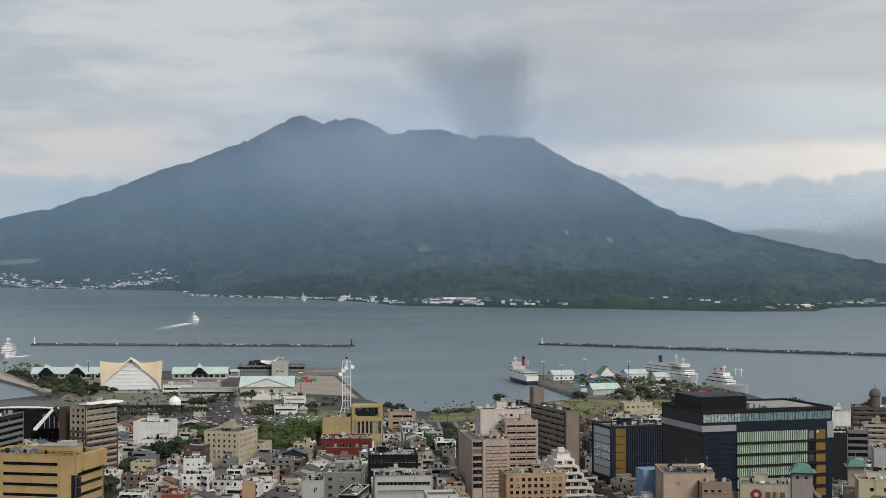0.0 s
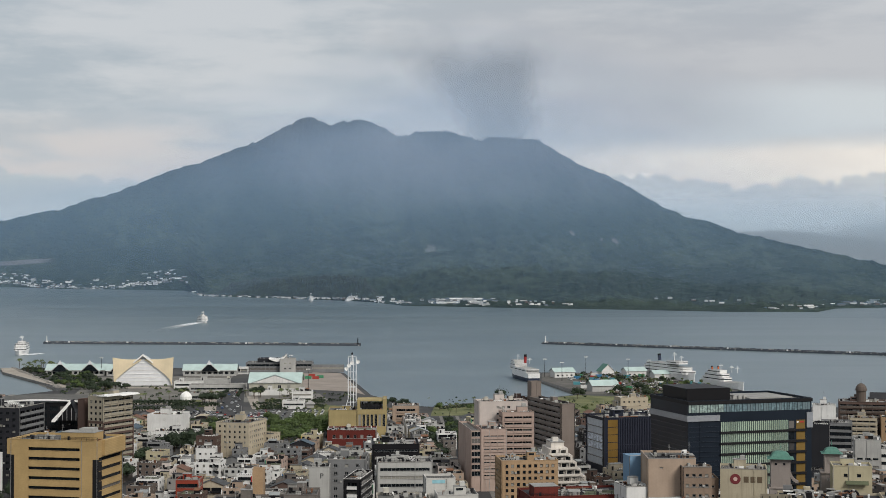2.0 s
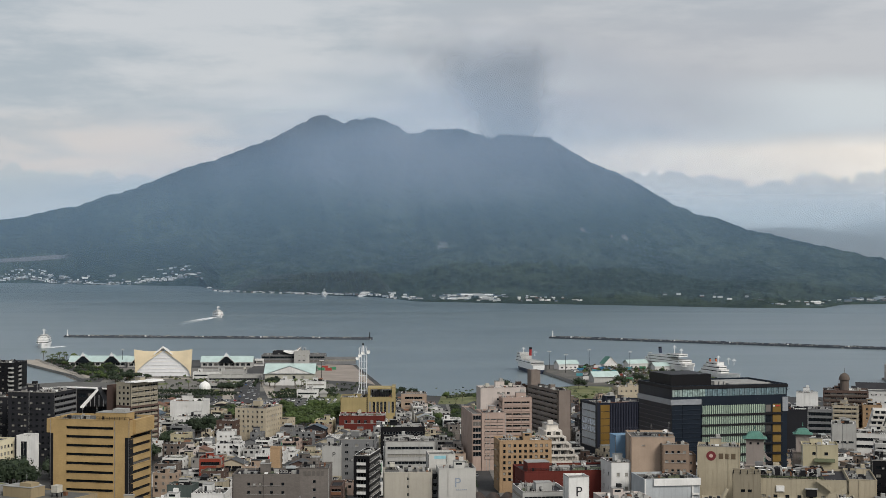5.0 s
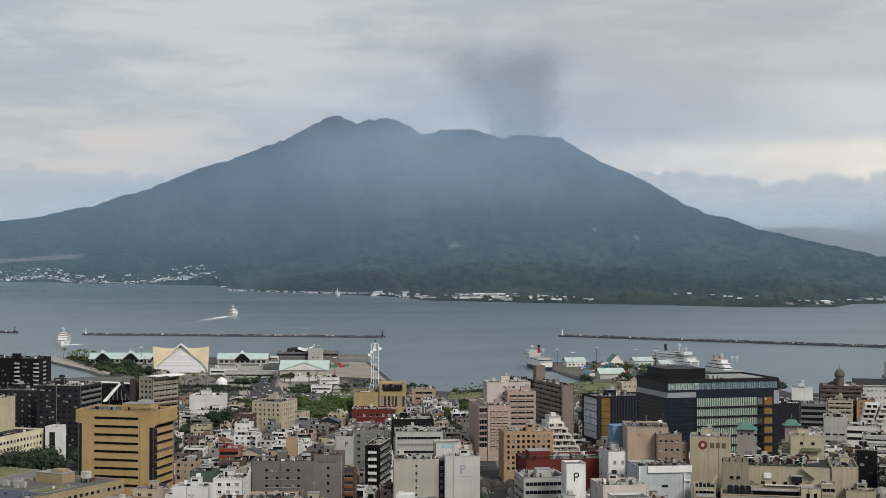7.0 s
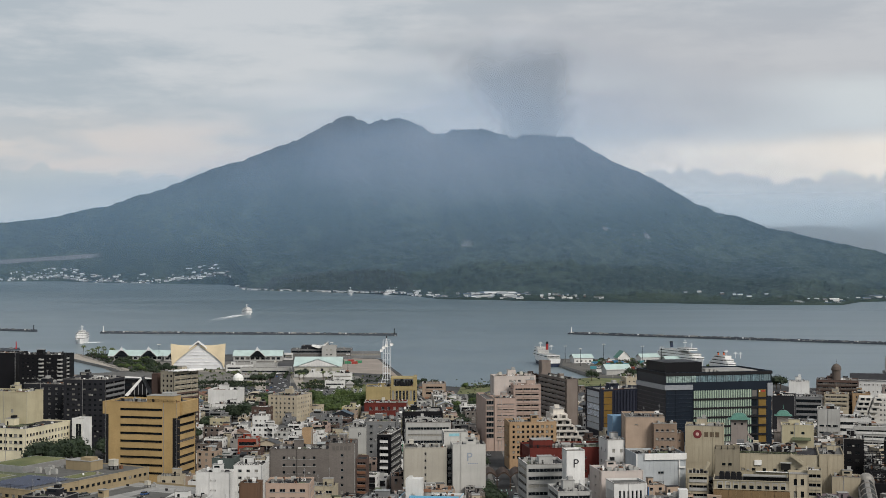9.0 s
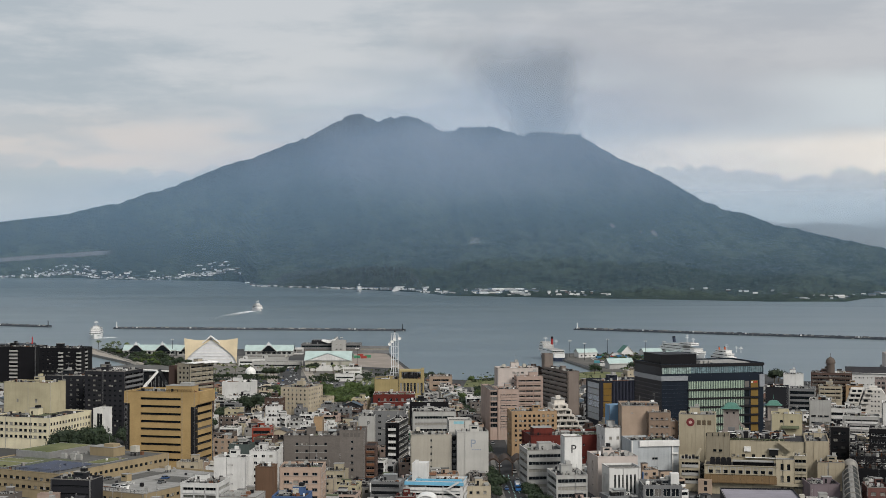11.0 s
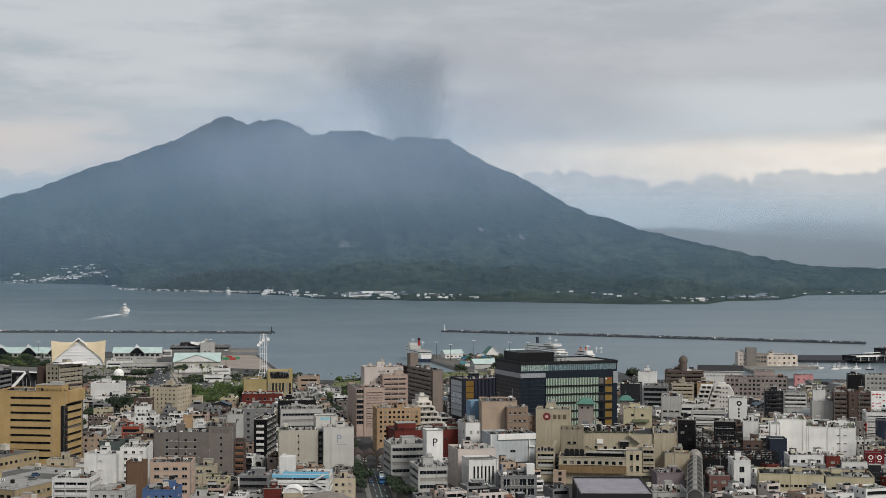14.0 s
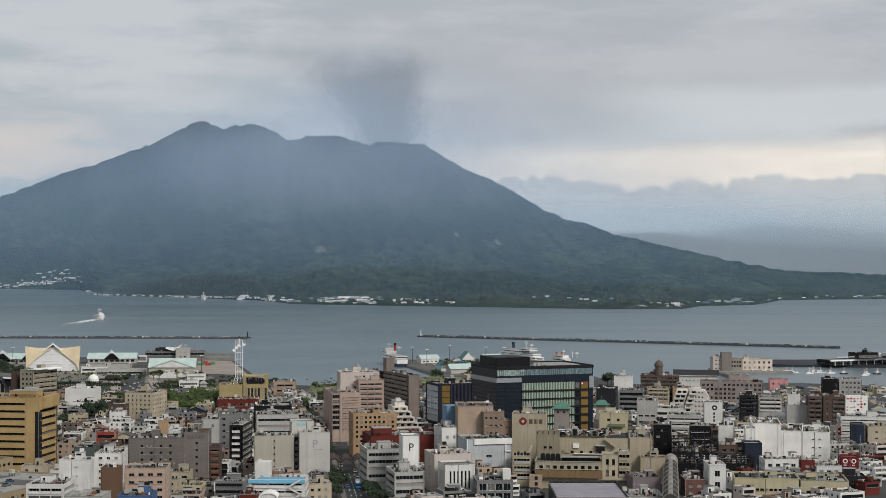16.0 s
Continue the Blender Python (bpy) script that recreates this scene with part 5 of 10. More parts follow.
me.box(20.5, -1.2, 13.6, 24.5, -0.05, 16.4, DARKMETAL)
me.box(20.2, -1.5, 16.4, 24.9, -0.05, 16.8, PALE, True)
me.box(10.0, -0.9, 12.4, 24.0, -0.05, 12.7, WHITEPAINT, True)
part("wall_cabinet", me, upper, label="white and dark wall cabinets")
# jumble of ducts, pipes and tanks behind the terrace
me = Mesh()
r = random.Random(77)
for k in range(46):
    u, v, q = r.uniform(1, 27), r.uniform(4, 28), r.random()
    if q < 0.35:
        me.box(u, v, 20.0, u + r.uniform(1, 3.6), v + r.uniform(0.8, 2), 20.0 + r.uniform(1, 3.6), r.choice((DARKMETAL, UNIT, GREY, RUST, DARKMETAL)))
    elif q < 0.7:
        me.tube((u, v, 20.6), (u + r.uniform(2, 6), v + r.uniform(-1, 1), 20.6 + r.uniform(0, 2)), r.uniform(0.15, 0.45), r.choice((DARKMETAL, UNIT, RUST)), 7)
    elif q < 0.85:
        for i in range(7):
            a0, a1 = math.pi * i / 7, math.pi * (i + 1) / 7
            me.tube((u + 1.8 * math.cos(a0), v, 20.2 + 2.6 * math.sin(a0)), (u + 1.8 * math.cos(a1), v, 20.2 + 2.6 * math.sin(a1)), 0.4, r.choice((UNIT, DARKMETAL)), 7)
    else:
        me.box(u, v, 21.6, u + r.uniform(2, 5), v + 1.6, 21.8, r.choice((ROOF_PALE, WHITEPAINT)), True)
        me.box(u + 0.1, v + 0.2, 20.0, u + 1.8, v + 1.4, 21.5, BLACKWALL)
tagged(part("roof_machinery", me, upper), "jumble of dark ducts, pipes and tanks", kind="stuff")


def ramp(me, xa, za, xb, zb, y0, y1, tall, mat, tread):
    """A stair flight with a solid outer cheek."""
    me.poly([(xa, y0, za), (xb, y0, zb), (xb, y0, zb + tall), (xa, y0, za + tall)], mat)
    me.poly([(xa, y0 + 0.25, za), (xa, y0 + 0.25, za + tall), (xb, y0 + 0.25, zb + tall), (xb, y0 + 0.25, zb)], mat)
    me.poly([(xa, y0, za + tall), (xb, y0, zb + tall), (xb, y0 + 0.25, zb + tall), (xa, y0 + 0.25, za + tall)], mat)
    me.poly([(xa, y0, za), (xa, y1, za), (xb, y1, zb), (xb, y0, zb)], tread)


for xa, za, xb, zb, y0 in ((24.5, 19.6, 29.8, 15.8, -2.0), (28.5, 13.2, 35.0, 16.4, -3.0), (35.0, 16.2, 29.5, 13.0, -5.2)):
    me = Mesh()
    ramp(me, xa, za, xb, zb, y0, y0 + 1.8, 1.5, SAND, GREY)
    part("stair_flight", me, upper, label="sand-coloured outside stair")
stair_house = block("department_store", "sand-coloured stair house with two tall dark windows", 168.3, 426, 15, 7.9, 10, 17.9, wall("pale_sand", (0.46, 0.405, 0.30), 0.8, 0.4), GRID(fh=5, cols=2, ww=1.3, wh=2.6, sill=1.2, edge=1.2, top=1.0, frame=DARKMETAL, depth=0.5), BLIND, gear=0)
me = Mesh()
me.box(-0.2, -1.6, 4.4, 15.0, 0.0, 4.8, SAND, True)
me.box(-0.2, -1.6, 4.8, 15.0, -1.3, 5.6, SAND, True)
part("ledge", me, stair_house)
block("department_store", "stack of sand-coloured open balconies beside the stair house", 175.6, 424.6, 15, 5.6, 9, 19.4, SAND, BAL(fh=3.7, cols=1, edge=0.3, wh=2.3, sill=0.6, top=0.9, rail=SAND), BLIND, gear=1)
block("department_store", "blank sand-coloured eastern wing", 187.4, 448, 15, 10.3, 30, 22.7, wall("dull_sand", (0.40, 0.35, 0.26), 0.85, 0.5), BLIND, BLIND, gear=3)
block("department_store", "low blank sand-coloured annexe with a sloping edge", 190.5, 440, 15, 11.5, 8, 14.6, MATS["dull_sand"], BLIND, BLIND, gear=1)
sand_house = block("department_store", "yellowish roof house with one window and an awning", 186.5, 502, 15, 14.6, 12, 29.1, YELLOW, GRID(fh=30, cols=2, ww=1.4, wh=1.2, sill=26.5, edge=2.4, top=0.8, frame=DARKMETAL), BLIND, gear=5)
me = Mesh()
me.poly([(4.8, -1.6, 20.3), (13.2, -1.6, 20.3), (13.2, -0.05, 21.4), (4.8, -0.05, 21.4)], ROOF_GREEN)
me.poly([(4.8, -1.6, 20.0), (13.2, -1.6, 20.0), (13.2, -1.6, 20.3), (4.8, -1.6, 20.3)], ROOF_GREEN)
part("awning", me, sand_house, label="dull green awning")
lattice = thing("steel_lattice", "rusty steel lattice frame with crossed braces on the roof edge", "steel frame", 199.2, 476, GROUND, -15)
for lv in range(4):
    me = Mesh()
    z0 = 3.0 + lv * 3.7
    me.box(0, 0, z0 + 3.5, 7.4, 0.35, z0 + 3.75, TAN, True)
    me.tube((0.2, 0.15, z0), (7.2, 0.15, z0 + 3.5), 0.14, TAN, 5)
    me.tube((7.2, 0.15, z0), (0.2, 0.15, z0 + 3.5), 0.14, TAN, 5)
    part("brace", me, lattice)
for px2 in (0.0, 3.6, 7.1):
    for py2 in (0.0, 5.0):
        me = Mesh()
        me.box(px2, py2, 0, px2 + 0.3, py2 + 0.3, 18.0, TAN)
        part("post", me, lattice)
block("office_building", "white office building with dark ribbon windows", 259.3, 646, 18, 18.0, 20, 16.4, WHITE, RIB(fh=3.6, wh=1.5, edge=0.8, frame=DARKMETAL), gear=5)
block("office_building", "pale grey end slab of the ribbon-windowed office", 247.2, 645.5, 18, 12.4, 18, 21.4, PALE, GRID(fh=3.8, cols=3, ww=2.6, wh=1.0, sill=1.4, edge=0.7, top=7.5, frame=DARKMETAL), gear=2)
block("office_building", "dark grey slim office building with pale vertical ribs", 220, 640, 18, 12.5, 16, 29.6, DGREY, GRID(fh=24, cols=5, ww=0.5, wh=23, sill=1, edge=0.8, top=0.6, bars=0, pane=glass("rib_glass", (0.2, 0.21, 0.22), 0.3)), gear=2)
block("office_building", "grey-blue glass office building", 256.3, 720, 18, 15.9, 18, 21.4, GREY, RIB(fh=3.3, wh=1.9, edge=0.5, frame=DARKMETAL, pane=GLASS_OFFICE), gear=5)
block("office_building", "white roof plant of a grey office building", 258, 740, 18, 12.4, 10, 29, WHITE, BLIND, gear=5)
block("apartment_building", "ochre apartment building with pale balconies", 292.9, 780, 18, 15.7, 14, 17.5, CREAM, BAL(fh=2.9, cols=4, edge=0.6, wh=2.0, sill=0.3, top=1.0, rail=CREAM), gear=3)
block("apartment_building", "ochre end block with small windows", 311, 777, 18, 11.3, 14, 18.0, OCHRE, GRID(fh=2.9, cols=3, ww=1.1, wh=1.3), gear=2)
spired = block("apartment_building", "dark brown apartment building with a domed roof turret", 294, 800, 18, 27.3, 18, 25.1, BROWN, BAL(fh=2.9, cols=7, edge=0.6, wh=2.0, sill=0.3, top=1.0, rail=TAUPE), BLIND, gear=3)
me = Mesh()
me.lathe(13, 7, [(2.8, 22), (2.8, 29), (3.4, 29.2), (3.3, 30.2), (2.9, 31.6), (2.1, 32.7), (0.9, 33.4), (0.12, 33.7), (0.08, 36.4), (0.0, 36.5)], TAUPE, 12)
part("turret", me, spired, label="round stair turret with a domed cap")
stepped = thing("apartment_building", "white apartment building whose balcony storeys slope in at both ends", "building", 286.9, 700, GROUND, -18)
TAKEN.append((300, 704, 13, 9, math.cos(radians(18)), math.sin(radians(18))))
WARMWHITE = wall("warm_white_wall", (0.60, 0.58, 0.54), 0.75, 0.3)
for wing in (0, 1):
    if wing == 0:
        left_at = lambda q: max(-1.2, 2.6 - 0.32 * (20.6 - q))
        right_at = lambda q: max(6.3, 10.2 - 0.32 * (20.6 - q))
    else:
        left_at = lambda q: max(7.9, 11.6 - 0.40 * (20.6 - q))
        right_at = lambda q: min(24.0, 20.8 + 0.75 * (20.6 - q))
    for k in range(7):
        z0, z1 = k * 2.95, k * 2.95 + 2.95
        me = Mesh()
        lo = [(left_at(z0), 0, z0), (right_at(z0), 0, z0), (right_at(z0), 15, z0), (left_at(z0), 15, z0)]
        hi = [(left_at(z1), 0, z1), (right_at(z1), 0, z1), (right_at(z1), 15, z1), (left_at(z1), 15, z1)]
        for q in range(4):
            p = (q + 1) % 4
            me.poly([lo[q], lo[p], hi[p], hi[q]], WARMWHITE)
        me.poly(hi, WARMWHITE)
        part("storey", me, stepped)
        a0, a1 = left_at(z1), right_at(z0)
        if wing == 0:
            for c0 in (a0 + 0.7, a0 + 4.0):
                part("window", window_mesh(2.4, 1.45, DARKMETAL, GLASS, 1), stepped, pose(c0, -0.06, z0 + 1.15))
            me = Mesh()
            me.box(a0 - 0.5, -1.1, z0, a1 - 0.4, 0, z0 + 0.95, WARMWHITE, True)
            part("balcony", me, stepped)
        else:
            part("window", window_mesh(2.5, 1.3, DARKMETAL, GLASS, 1), stepped, pose(a0 + 0.9, -0.06, z0 + 1.2))
            me = Mesh()
            me.box(a0 - 0.6, -0.9, z0, a0 + 4.0, 0, z0 + 0.9, WARMWHITE, True)
            part("balcony", me, stepped)
            for c0 in (5.2, 7.3, 9.4):
                part("window", window_mesh(0.9, 0.95, ALU, GLASS, 0), stepped, pose(11.6 + c0 - 2.2, -0.06, z0 + 1.1))
# Plain grey block added to fill the gap between both wings.
me = Mesh()
me.box(5.5, 2.5, 0, 12.5, 14, 18.2, GREY)
part("stair_core", me, stepped, label="grey block set back in the gap between the wings")
me = Mesh()
me.box(13.5, 3, 20.65, 18.5, 12, 22.2, WARMWHITE)
part("roof_room", me, stepped)
block("office_building", "mauve-brown grid-fronted office building with many windows", 335.6, 790, 18, 44.4, 20, 21, wall("mauve_stone", (0.30, 0.25, 0.235), 0.8, 0.3), GRID(fh=3.1, pitch=3.1, ww=1.9, wh=1.9, sill=0.8, edge=0.8, top=1.2), gear=10)
block("roof_room", "pinkish plant room on the grid-fronted office roof", 356.5, 787.5, 18, 14.5, 8, 25.2, wall("dusty_pink_wall", (0.36, 0.29, 0.275), 0.8, 0.3), GRID(fh=4, cols=3, ww=1.4, wh=0.9, edge=1.5), gear=2, base=20.3)
pitched = block("warehouse", "white hall with a dark pitched roof by the harbour", 344.3, 880, 18, 33.6, 22, 18.5, WHITE, GRID(fh=5, cols=10, ww=1.0, wh=1.0, sill=2, edge=2), gear=0, parapet=0.3, roof=ROOF_DARK)
me = Mesh()
for y0, y1 in ((-1.0, 11), (23.0, 11)):
    me.poly([(-1, y0, 16.6), (34.6, y0, 16.6), (34.6, y1, 20.4), (-1, y1, 20.4)], ROOF_DARK)
    me.poly([(-1, y0, 16.3), (34.6, y0, 16.3), (34.6, y0, 16.6), (-1, y0, 16.6)], WHITEPAINT)
for x0 in (-1, 34.6):
    me.poly([(x0, -1, 16.6), (x0, 11, 20.4), (x0, 23, 16.6)], WHITE)
part("pitched_roof", me, pitched, label="dark blue sheet roof")
block("harbour_office", "pale pinkish harbour warehouse end with small windows", 468.5, 1150, 10, 9.0, 20, 15.3, PALEPINK, GRID(fh=4.0, cols=2, ww=1.6, wh=1.2, sill=1.4, edge=1), gear=1)
block("harbour_office", "weathered taupe middle wing of the harbour warehouse", 485.0, 1149, 10, 12.6, 20, 13.6, wall("warm_taupe_wall", (0.31, 0.275, 0.24), 0.8, 0.35), GRID(fh=4.0, cols=4, ww=2.0, wh=2.2, sill=0.9, edge=0.8), gear=2)
block("harbour_office", "cream harbour warehouse wing with broad openings", 497.4, 1150, 6, 31, 24, 12.8, wall("warm_cream_wall", (0.60, 0.53, 0.46), 0.8, 0.3), GRID(fh=5.0, cols=6, ww=2.0, wh=2.2, sill=2.0, edge=1), BLIND, gear=5)
block("stair_tower", "tall taupe lift tower of the harbour warehouse", 475.8, 1146, 10, 9.8, 10, 20.0, wall("grey_taupe_wall", (0.22, 0.20, 0.185), 0.8, 0.35), BLIND, gear=0)
block("shop_building", "pink boathouse by the marina", 430.3, 900, 18, 14.6, 12, 12.9, wall("rose_wall", (0.62, 0.30, 0.30)), GRID(fh=4, cols=3, ww=1.6, wh=1.6), gear=2)
SB = block("shop_building", "white sign building with a round dark emblem", 271.3, 590, 18, 10.7, 14, 25.2, WHITE, BLIND, gear=2)
block("office_building", "white office building with curved balconies", 249, 588, 18, 19.0, 14, 18.5, PALE, BAL(fh=3.2, cols=2, edge=0.6, wh=1.8, sill=0.5, rail=WHITE), gear=4)
block("office_building", "tall blank white building with a stained edge", 250.8, 505, 18, 8.0, 18, 21.5, WHITE, BLIND, BLIND, gear=2)
block("apartment_building", "charcoal apartment building with narrow bays", 330, 692, 18, 11.9, 16, 19.7, DGREY, BAL(fh=2.8, cols=3, edge=0.6, wh=2.0, sill=0.3, rail=DGREY), gear=3)
block("apartment_building", "pale apartment building with dark stair slots", 341.9, 690, 18, 15.1, 16, 18.6, PALE, BAL(fh=2.8, cols=4, edge=0.8, wh=2.0, sill=0.3, rail=WHITE), gear=3)
block("office_building", "light grey office building with a large glazed front", 345.5, 650, 18, 13.3, 14, 17.0, PALE, GRID(fh=9, cols=1, ww=8, wh=7, sill=1, edge=3.5, top=4, pane=GLASS_OFFICE, bars=4), gear=2)
block("office_building", "white roof cube on a grey office building", 347, 652, 18, 7.5, 9, 23.5, WHITE, BLIND, gear=1)
WD = block("department_store", "large white windowless store with a stepped edge", 265.0, 494, 18, 14.3, 30, 23.3, wall("store_white", (0.79, 0.785, 0.765), 0.7, 0.12), BLIND, BLIND, gear=3, roof=ROOF_GREEN)
block("department_store", "narrow white step of the large store", 257.7, 484, 18, 5.0, 14, 22.2, MATS["store_white"], GRID(fh=30, cols=1, ww=0.9, wh=0.5, sill=25.4, edge=1.6, top=0.8), BLIND, gear=1)
block("department_store", "white store wing with a roof terrace and slot windows", 278.6, 489.6, 18, 10.6, 32, 19.9, MATS["store_white"], BLIND, BLIND, gear=5, roof=ROOF_GREEN)
block("department_store", "white store corner with slot windows", 288.7, 486.2, 22, 13.6, 30, 19.7, MATS["store_white"], GRID(fh=4.0, cols=2, ww=1.5, wh=0.5, edge=3.5, top=1.2, skip=0, low=4.0), BLIND, gear=7, roof=ROOF_GREEN)
block("shop_building", "dark blue low annexe of the white store", 250.5, 466, 12, 8.6, 10, 17.0, NAVY, BLIND, gear=0)
block("apartment_building", "dark brown tall apartment building with pale-edged balconies", 355.6, 640, 18, 8.2, 18, 23.4, BROWN, BAL(fh=2.8, cols=2, edge=0.5, wh=2.0, sill=0.3, rail=TAUPE), BLIND, gear=2)
block("apartment_building", "dark brown middle bay with small windows", 363.5, 636.6, 18, 5.4, 18, 23.8, BROWN, GRID(fh=2.8, cols=1, ww=1.2, wh=1.2, sill=0.8, edge=1.6), BLIND, gear=1)
block("apartment_building", "dark brown end bay with pale-edged balconies", 368.8, 635.6, 18, 8.4, 18, 23.2, BROWN, BAL(fh=2.8, cols=2, edge=0.5, wh=2.0, sill=0.3, rail=TAUPE), BLIND, gear=2)
block("office_building", "grey office building with a black side near the marina", 433.3, 800, 18, 9.9, 16, 21, BLACKWALL, BLIND, gear=1)
block("office_building", "pale grey office building near the marina", 445, 798, 18, 16.3, 16, 21, PALE, GRID(fh=3.4, cols=5, ww=1.6, wh=1.6), gear=3)
RW = block("shop_building", "white building with rounded balconies and a red-white sign board", 341.2, 560, 18, 28.9, 18, 19.2, WHITE, BAL(fh=3.2, cols=3, edge=0.6, wh=1.6, sill=0.8, rail=WHITE), gear=6)
block("shop_building", "navy blue narrow slab with faint lettering", 333.8, 528, 18, 6.6, 10, 18.5, NAVY, BLIND, gear=0)
block("office_building", "cream office building with few slot windows", 341.5, 525, 18, 25.4, 16, 17.5, CREAM, GRID(fh=3.4, cols=4, ww=1.6, wh=0.8, edge=2), gear=4)
CUBE = block("shop_building", "crimson cube with two round white emblems", 293.0, 450, 18, 8.6, 9, 11.6, CRIMSON, BLIND, gear=0)
DK = lambda **k: GRID(fh=3.2, pitch=3.4, ww=2.0, wh=1.4, sill=0.8, edge=0.8, top=1.2, frame=ALU, **k)
block("shop_building", "black narrow building with a pale roof sign", 209.4, 484, 18, 9.1, 14, 24.9, BLACKWALL, GRID(fh=3.4, cols=2, ww=2.0, wh=1.4, edge=1.0, frame=DARKMETAL), BLIND, gear=6, roof=ROOF_DARK)


def open_deck(label, x, y, turn, w, d, low, high, nx, seed):
    """A dark open steel frame over a deck crowded with machines."""
    t3 = thing("roof_deck", label, "roof deck", x, y, GROUND, -turn)
    a3 = radians(turn)
    TAKEN.append((x + math.cos(a3) * w / 2 + math.sin(a3) * d / 2, y - math.sin(a3) * w / 2 + math.cos(a3) * d / 2, w / 2, d / 2, math.cos(a3), math.sin(a3)))
    r3 = random.Random(seed)
    me3 = Mesh()
    me3.box(0, 0, 0, w, d, low - GROUND, BLACKWALL)
    part("base", me3, t3)
    z0, z1 = low - GROUND, high - GROUND
    for i in range(nx + 1):
        u = (w - 0.3) * i / nx
        for v in (0.05, d / 2, d - 0.3):
            me3 = Mesh()
            me3.box(u, v, z0, u + 0.25, v + 0.25, z1, DARKMETAL)
            part("post", me3, t3)
    for q in (z0 + (z1 - z0) * 0.35, z0 + (z1 - z0) * 0.68, z1):
        for v in (0.0, d / 2, d - 0.3):
            me3 = Mesh()
            me3.box(-0.1, v, q - 0.3, w + 0.1, v + 0.3, q, DARKMETAL, True)
            part("beam", me3, t3)
        for i in range(nx + 1):
            u = (w - 0.3) * i / nx
            me3 = Mesh()
            me3.box(u, 0.3, q - 0.25, u + 0.2, d - 0.3, q - 0.02, DARKMETAL, True)
            part("crossbeam", me3, t3)
    me3 = Mesh()
    for _ in range(int(w * d / 3.2)):
        u, v = r3.uniform(0.4, w - 2.4), r3.uniform(0.4, d - 2.0)
        m3 = r3.choice((DARKMETAL, BLACKWALL, UNIT, UNIT, RUST, WHITEPAINT, ROOF_PALE, GREY))
        q = z0 + r3.choice((0.0, 0.0, (z1 - z0) * 0.36))
        if r3.random() < 0.65:
            me3.box(u, v, q, u + r3.uniform(0.5, 1.9), v + r3.uniform(0.4, 1.5), q + r3.uniform(0.5, 2.4), m3)
        else:
            me3.tube((u, v, q + 0.4), (u + r3.uniform(0.5, 2.2), v, q + r3.uniform(0.4, 2.5)), 0.16, m3, 6)
    tagged(part("machinery", me3, t3), "crowd of small roof machines and pipes", kind="stuff")
    return t3


open_deck("black open steel roof frame crowded with machines", 214.6, 470, 18, 22.8, 13, 12.6, 19.4, 7, 41)
open_deck("low black roof deck with pipes and open frames", 212, 452, 14, 36, 12, 9.5, 13.0, 9, 42)
block("shop_building", "black block with a round grey emblem above the open decks", 229.5, 487, 18, 10.5, 12, 23.6, BLACKWALL, RIB(fh=3.4, wh=1.0, edge=0.8, frame=WHITEPAINT), BLIND, gear=5, roof=ROOF_DARK)
block("shop_building", "dark rusty building with a flat roof", 239.4, 472, 10, 9.5, 12, 15.5, BROWN, DK(), gear=6, roof=ROOF_DARK)
block("shop_building", "low maroon shop with cluttered red-brown roof", 199.8, 402, 10, 9.0, 14, 9.5, wall("dull_maroon_wall", (0.15, 0.075, 0.066), 0.8, 0.4), DK(), gear=5, roof=plain("maroon_roof", (0.10, 0.022, 0.02), 0.8, 0.0, 0.3, 0.5))
block("shop_building", "narrow white shop with a tall blank front", 210, 400, 10, 7.6, 15, 16.0, WHITE, GRID(fh=5, cols=1, ww=2.2, wh=2.6, edge=2.0), gear=3)
block("shop_building", "low white shop row with a roof deck", 248, 432, 8, 16, 12, 13.5, WHITE, DK(), gear=6, roof=ROOF_PALE)
block("shop_building", "low red shop between white roofs", 264.6, 429.6, 8, 6.5, 12, 13.0, REDBRICK, DK(), gear=3)
block("shop_building", "low white shop row with washing on the roof", 271.6, 428.4, 8, 12, 12, 10.5, WHITE, DK(), gear=8, roof=ROOF_PALE)
block("shop_building", "long grey shed roof behind the market hall", 235, 414, 12, 40, 8, 9.5, GREY, BLIND, gear=4, roof=ROOF_PALE)
block("shop_building", "dark shop building with a sheet roof", 270, 406, 14, 15, 12, 9.0, DGREY, DK(), gear=5, roof=ROOF_DARK)
block("market_hall", "long pale yellow market hall with a parking roof", 219.8, 394.4, 17, 27.5, 20, 11.0, YELLOW, GRID(fh=3.6, cols=9, ww=1.5, wh=1.1, edge=5, top=3.0, frame=DARKMETAL), gear=5, roof=ROOF_DARK)
block("market_hall", "pale yellow market hall extension with a dark roof terrace", 246.6, 386, 17, 20.5, 20, 10.6, YELLOW, GRID(fh=3.4, cols=3, ww=4.4, wh=1.2, edge=2, top=3.4, frame=DARKMETAL), gear=5, roof=ROOF_DARK)
block("shop_building", "low white-roofed shop row beside the arcade", 163.5, 375, 8, 18, 20, 7.0, PALE, DK(), gear=7, roof=ROOF_PALE, coping=WHITEPAINT)
block("shop_building", "mauve low hall with flat roof", 178, 409, 4, 12.6, 16, 9.8, MAUVE, BLIND, gear=2)
block("shop_building", "lavender-grey hall with a wide flat roof and dark rim", 129.2, 345.4, 8, 28.6, 42, 12.0, DGREY, BLIND, gear=0, parapet=0.6, roof=plain("lavender_roof", (0.26, 0.25, 0.285), 0.8, 0.0, 0.25, 0.15), coping=ROOF_DARK)

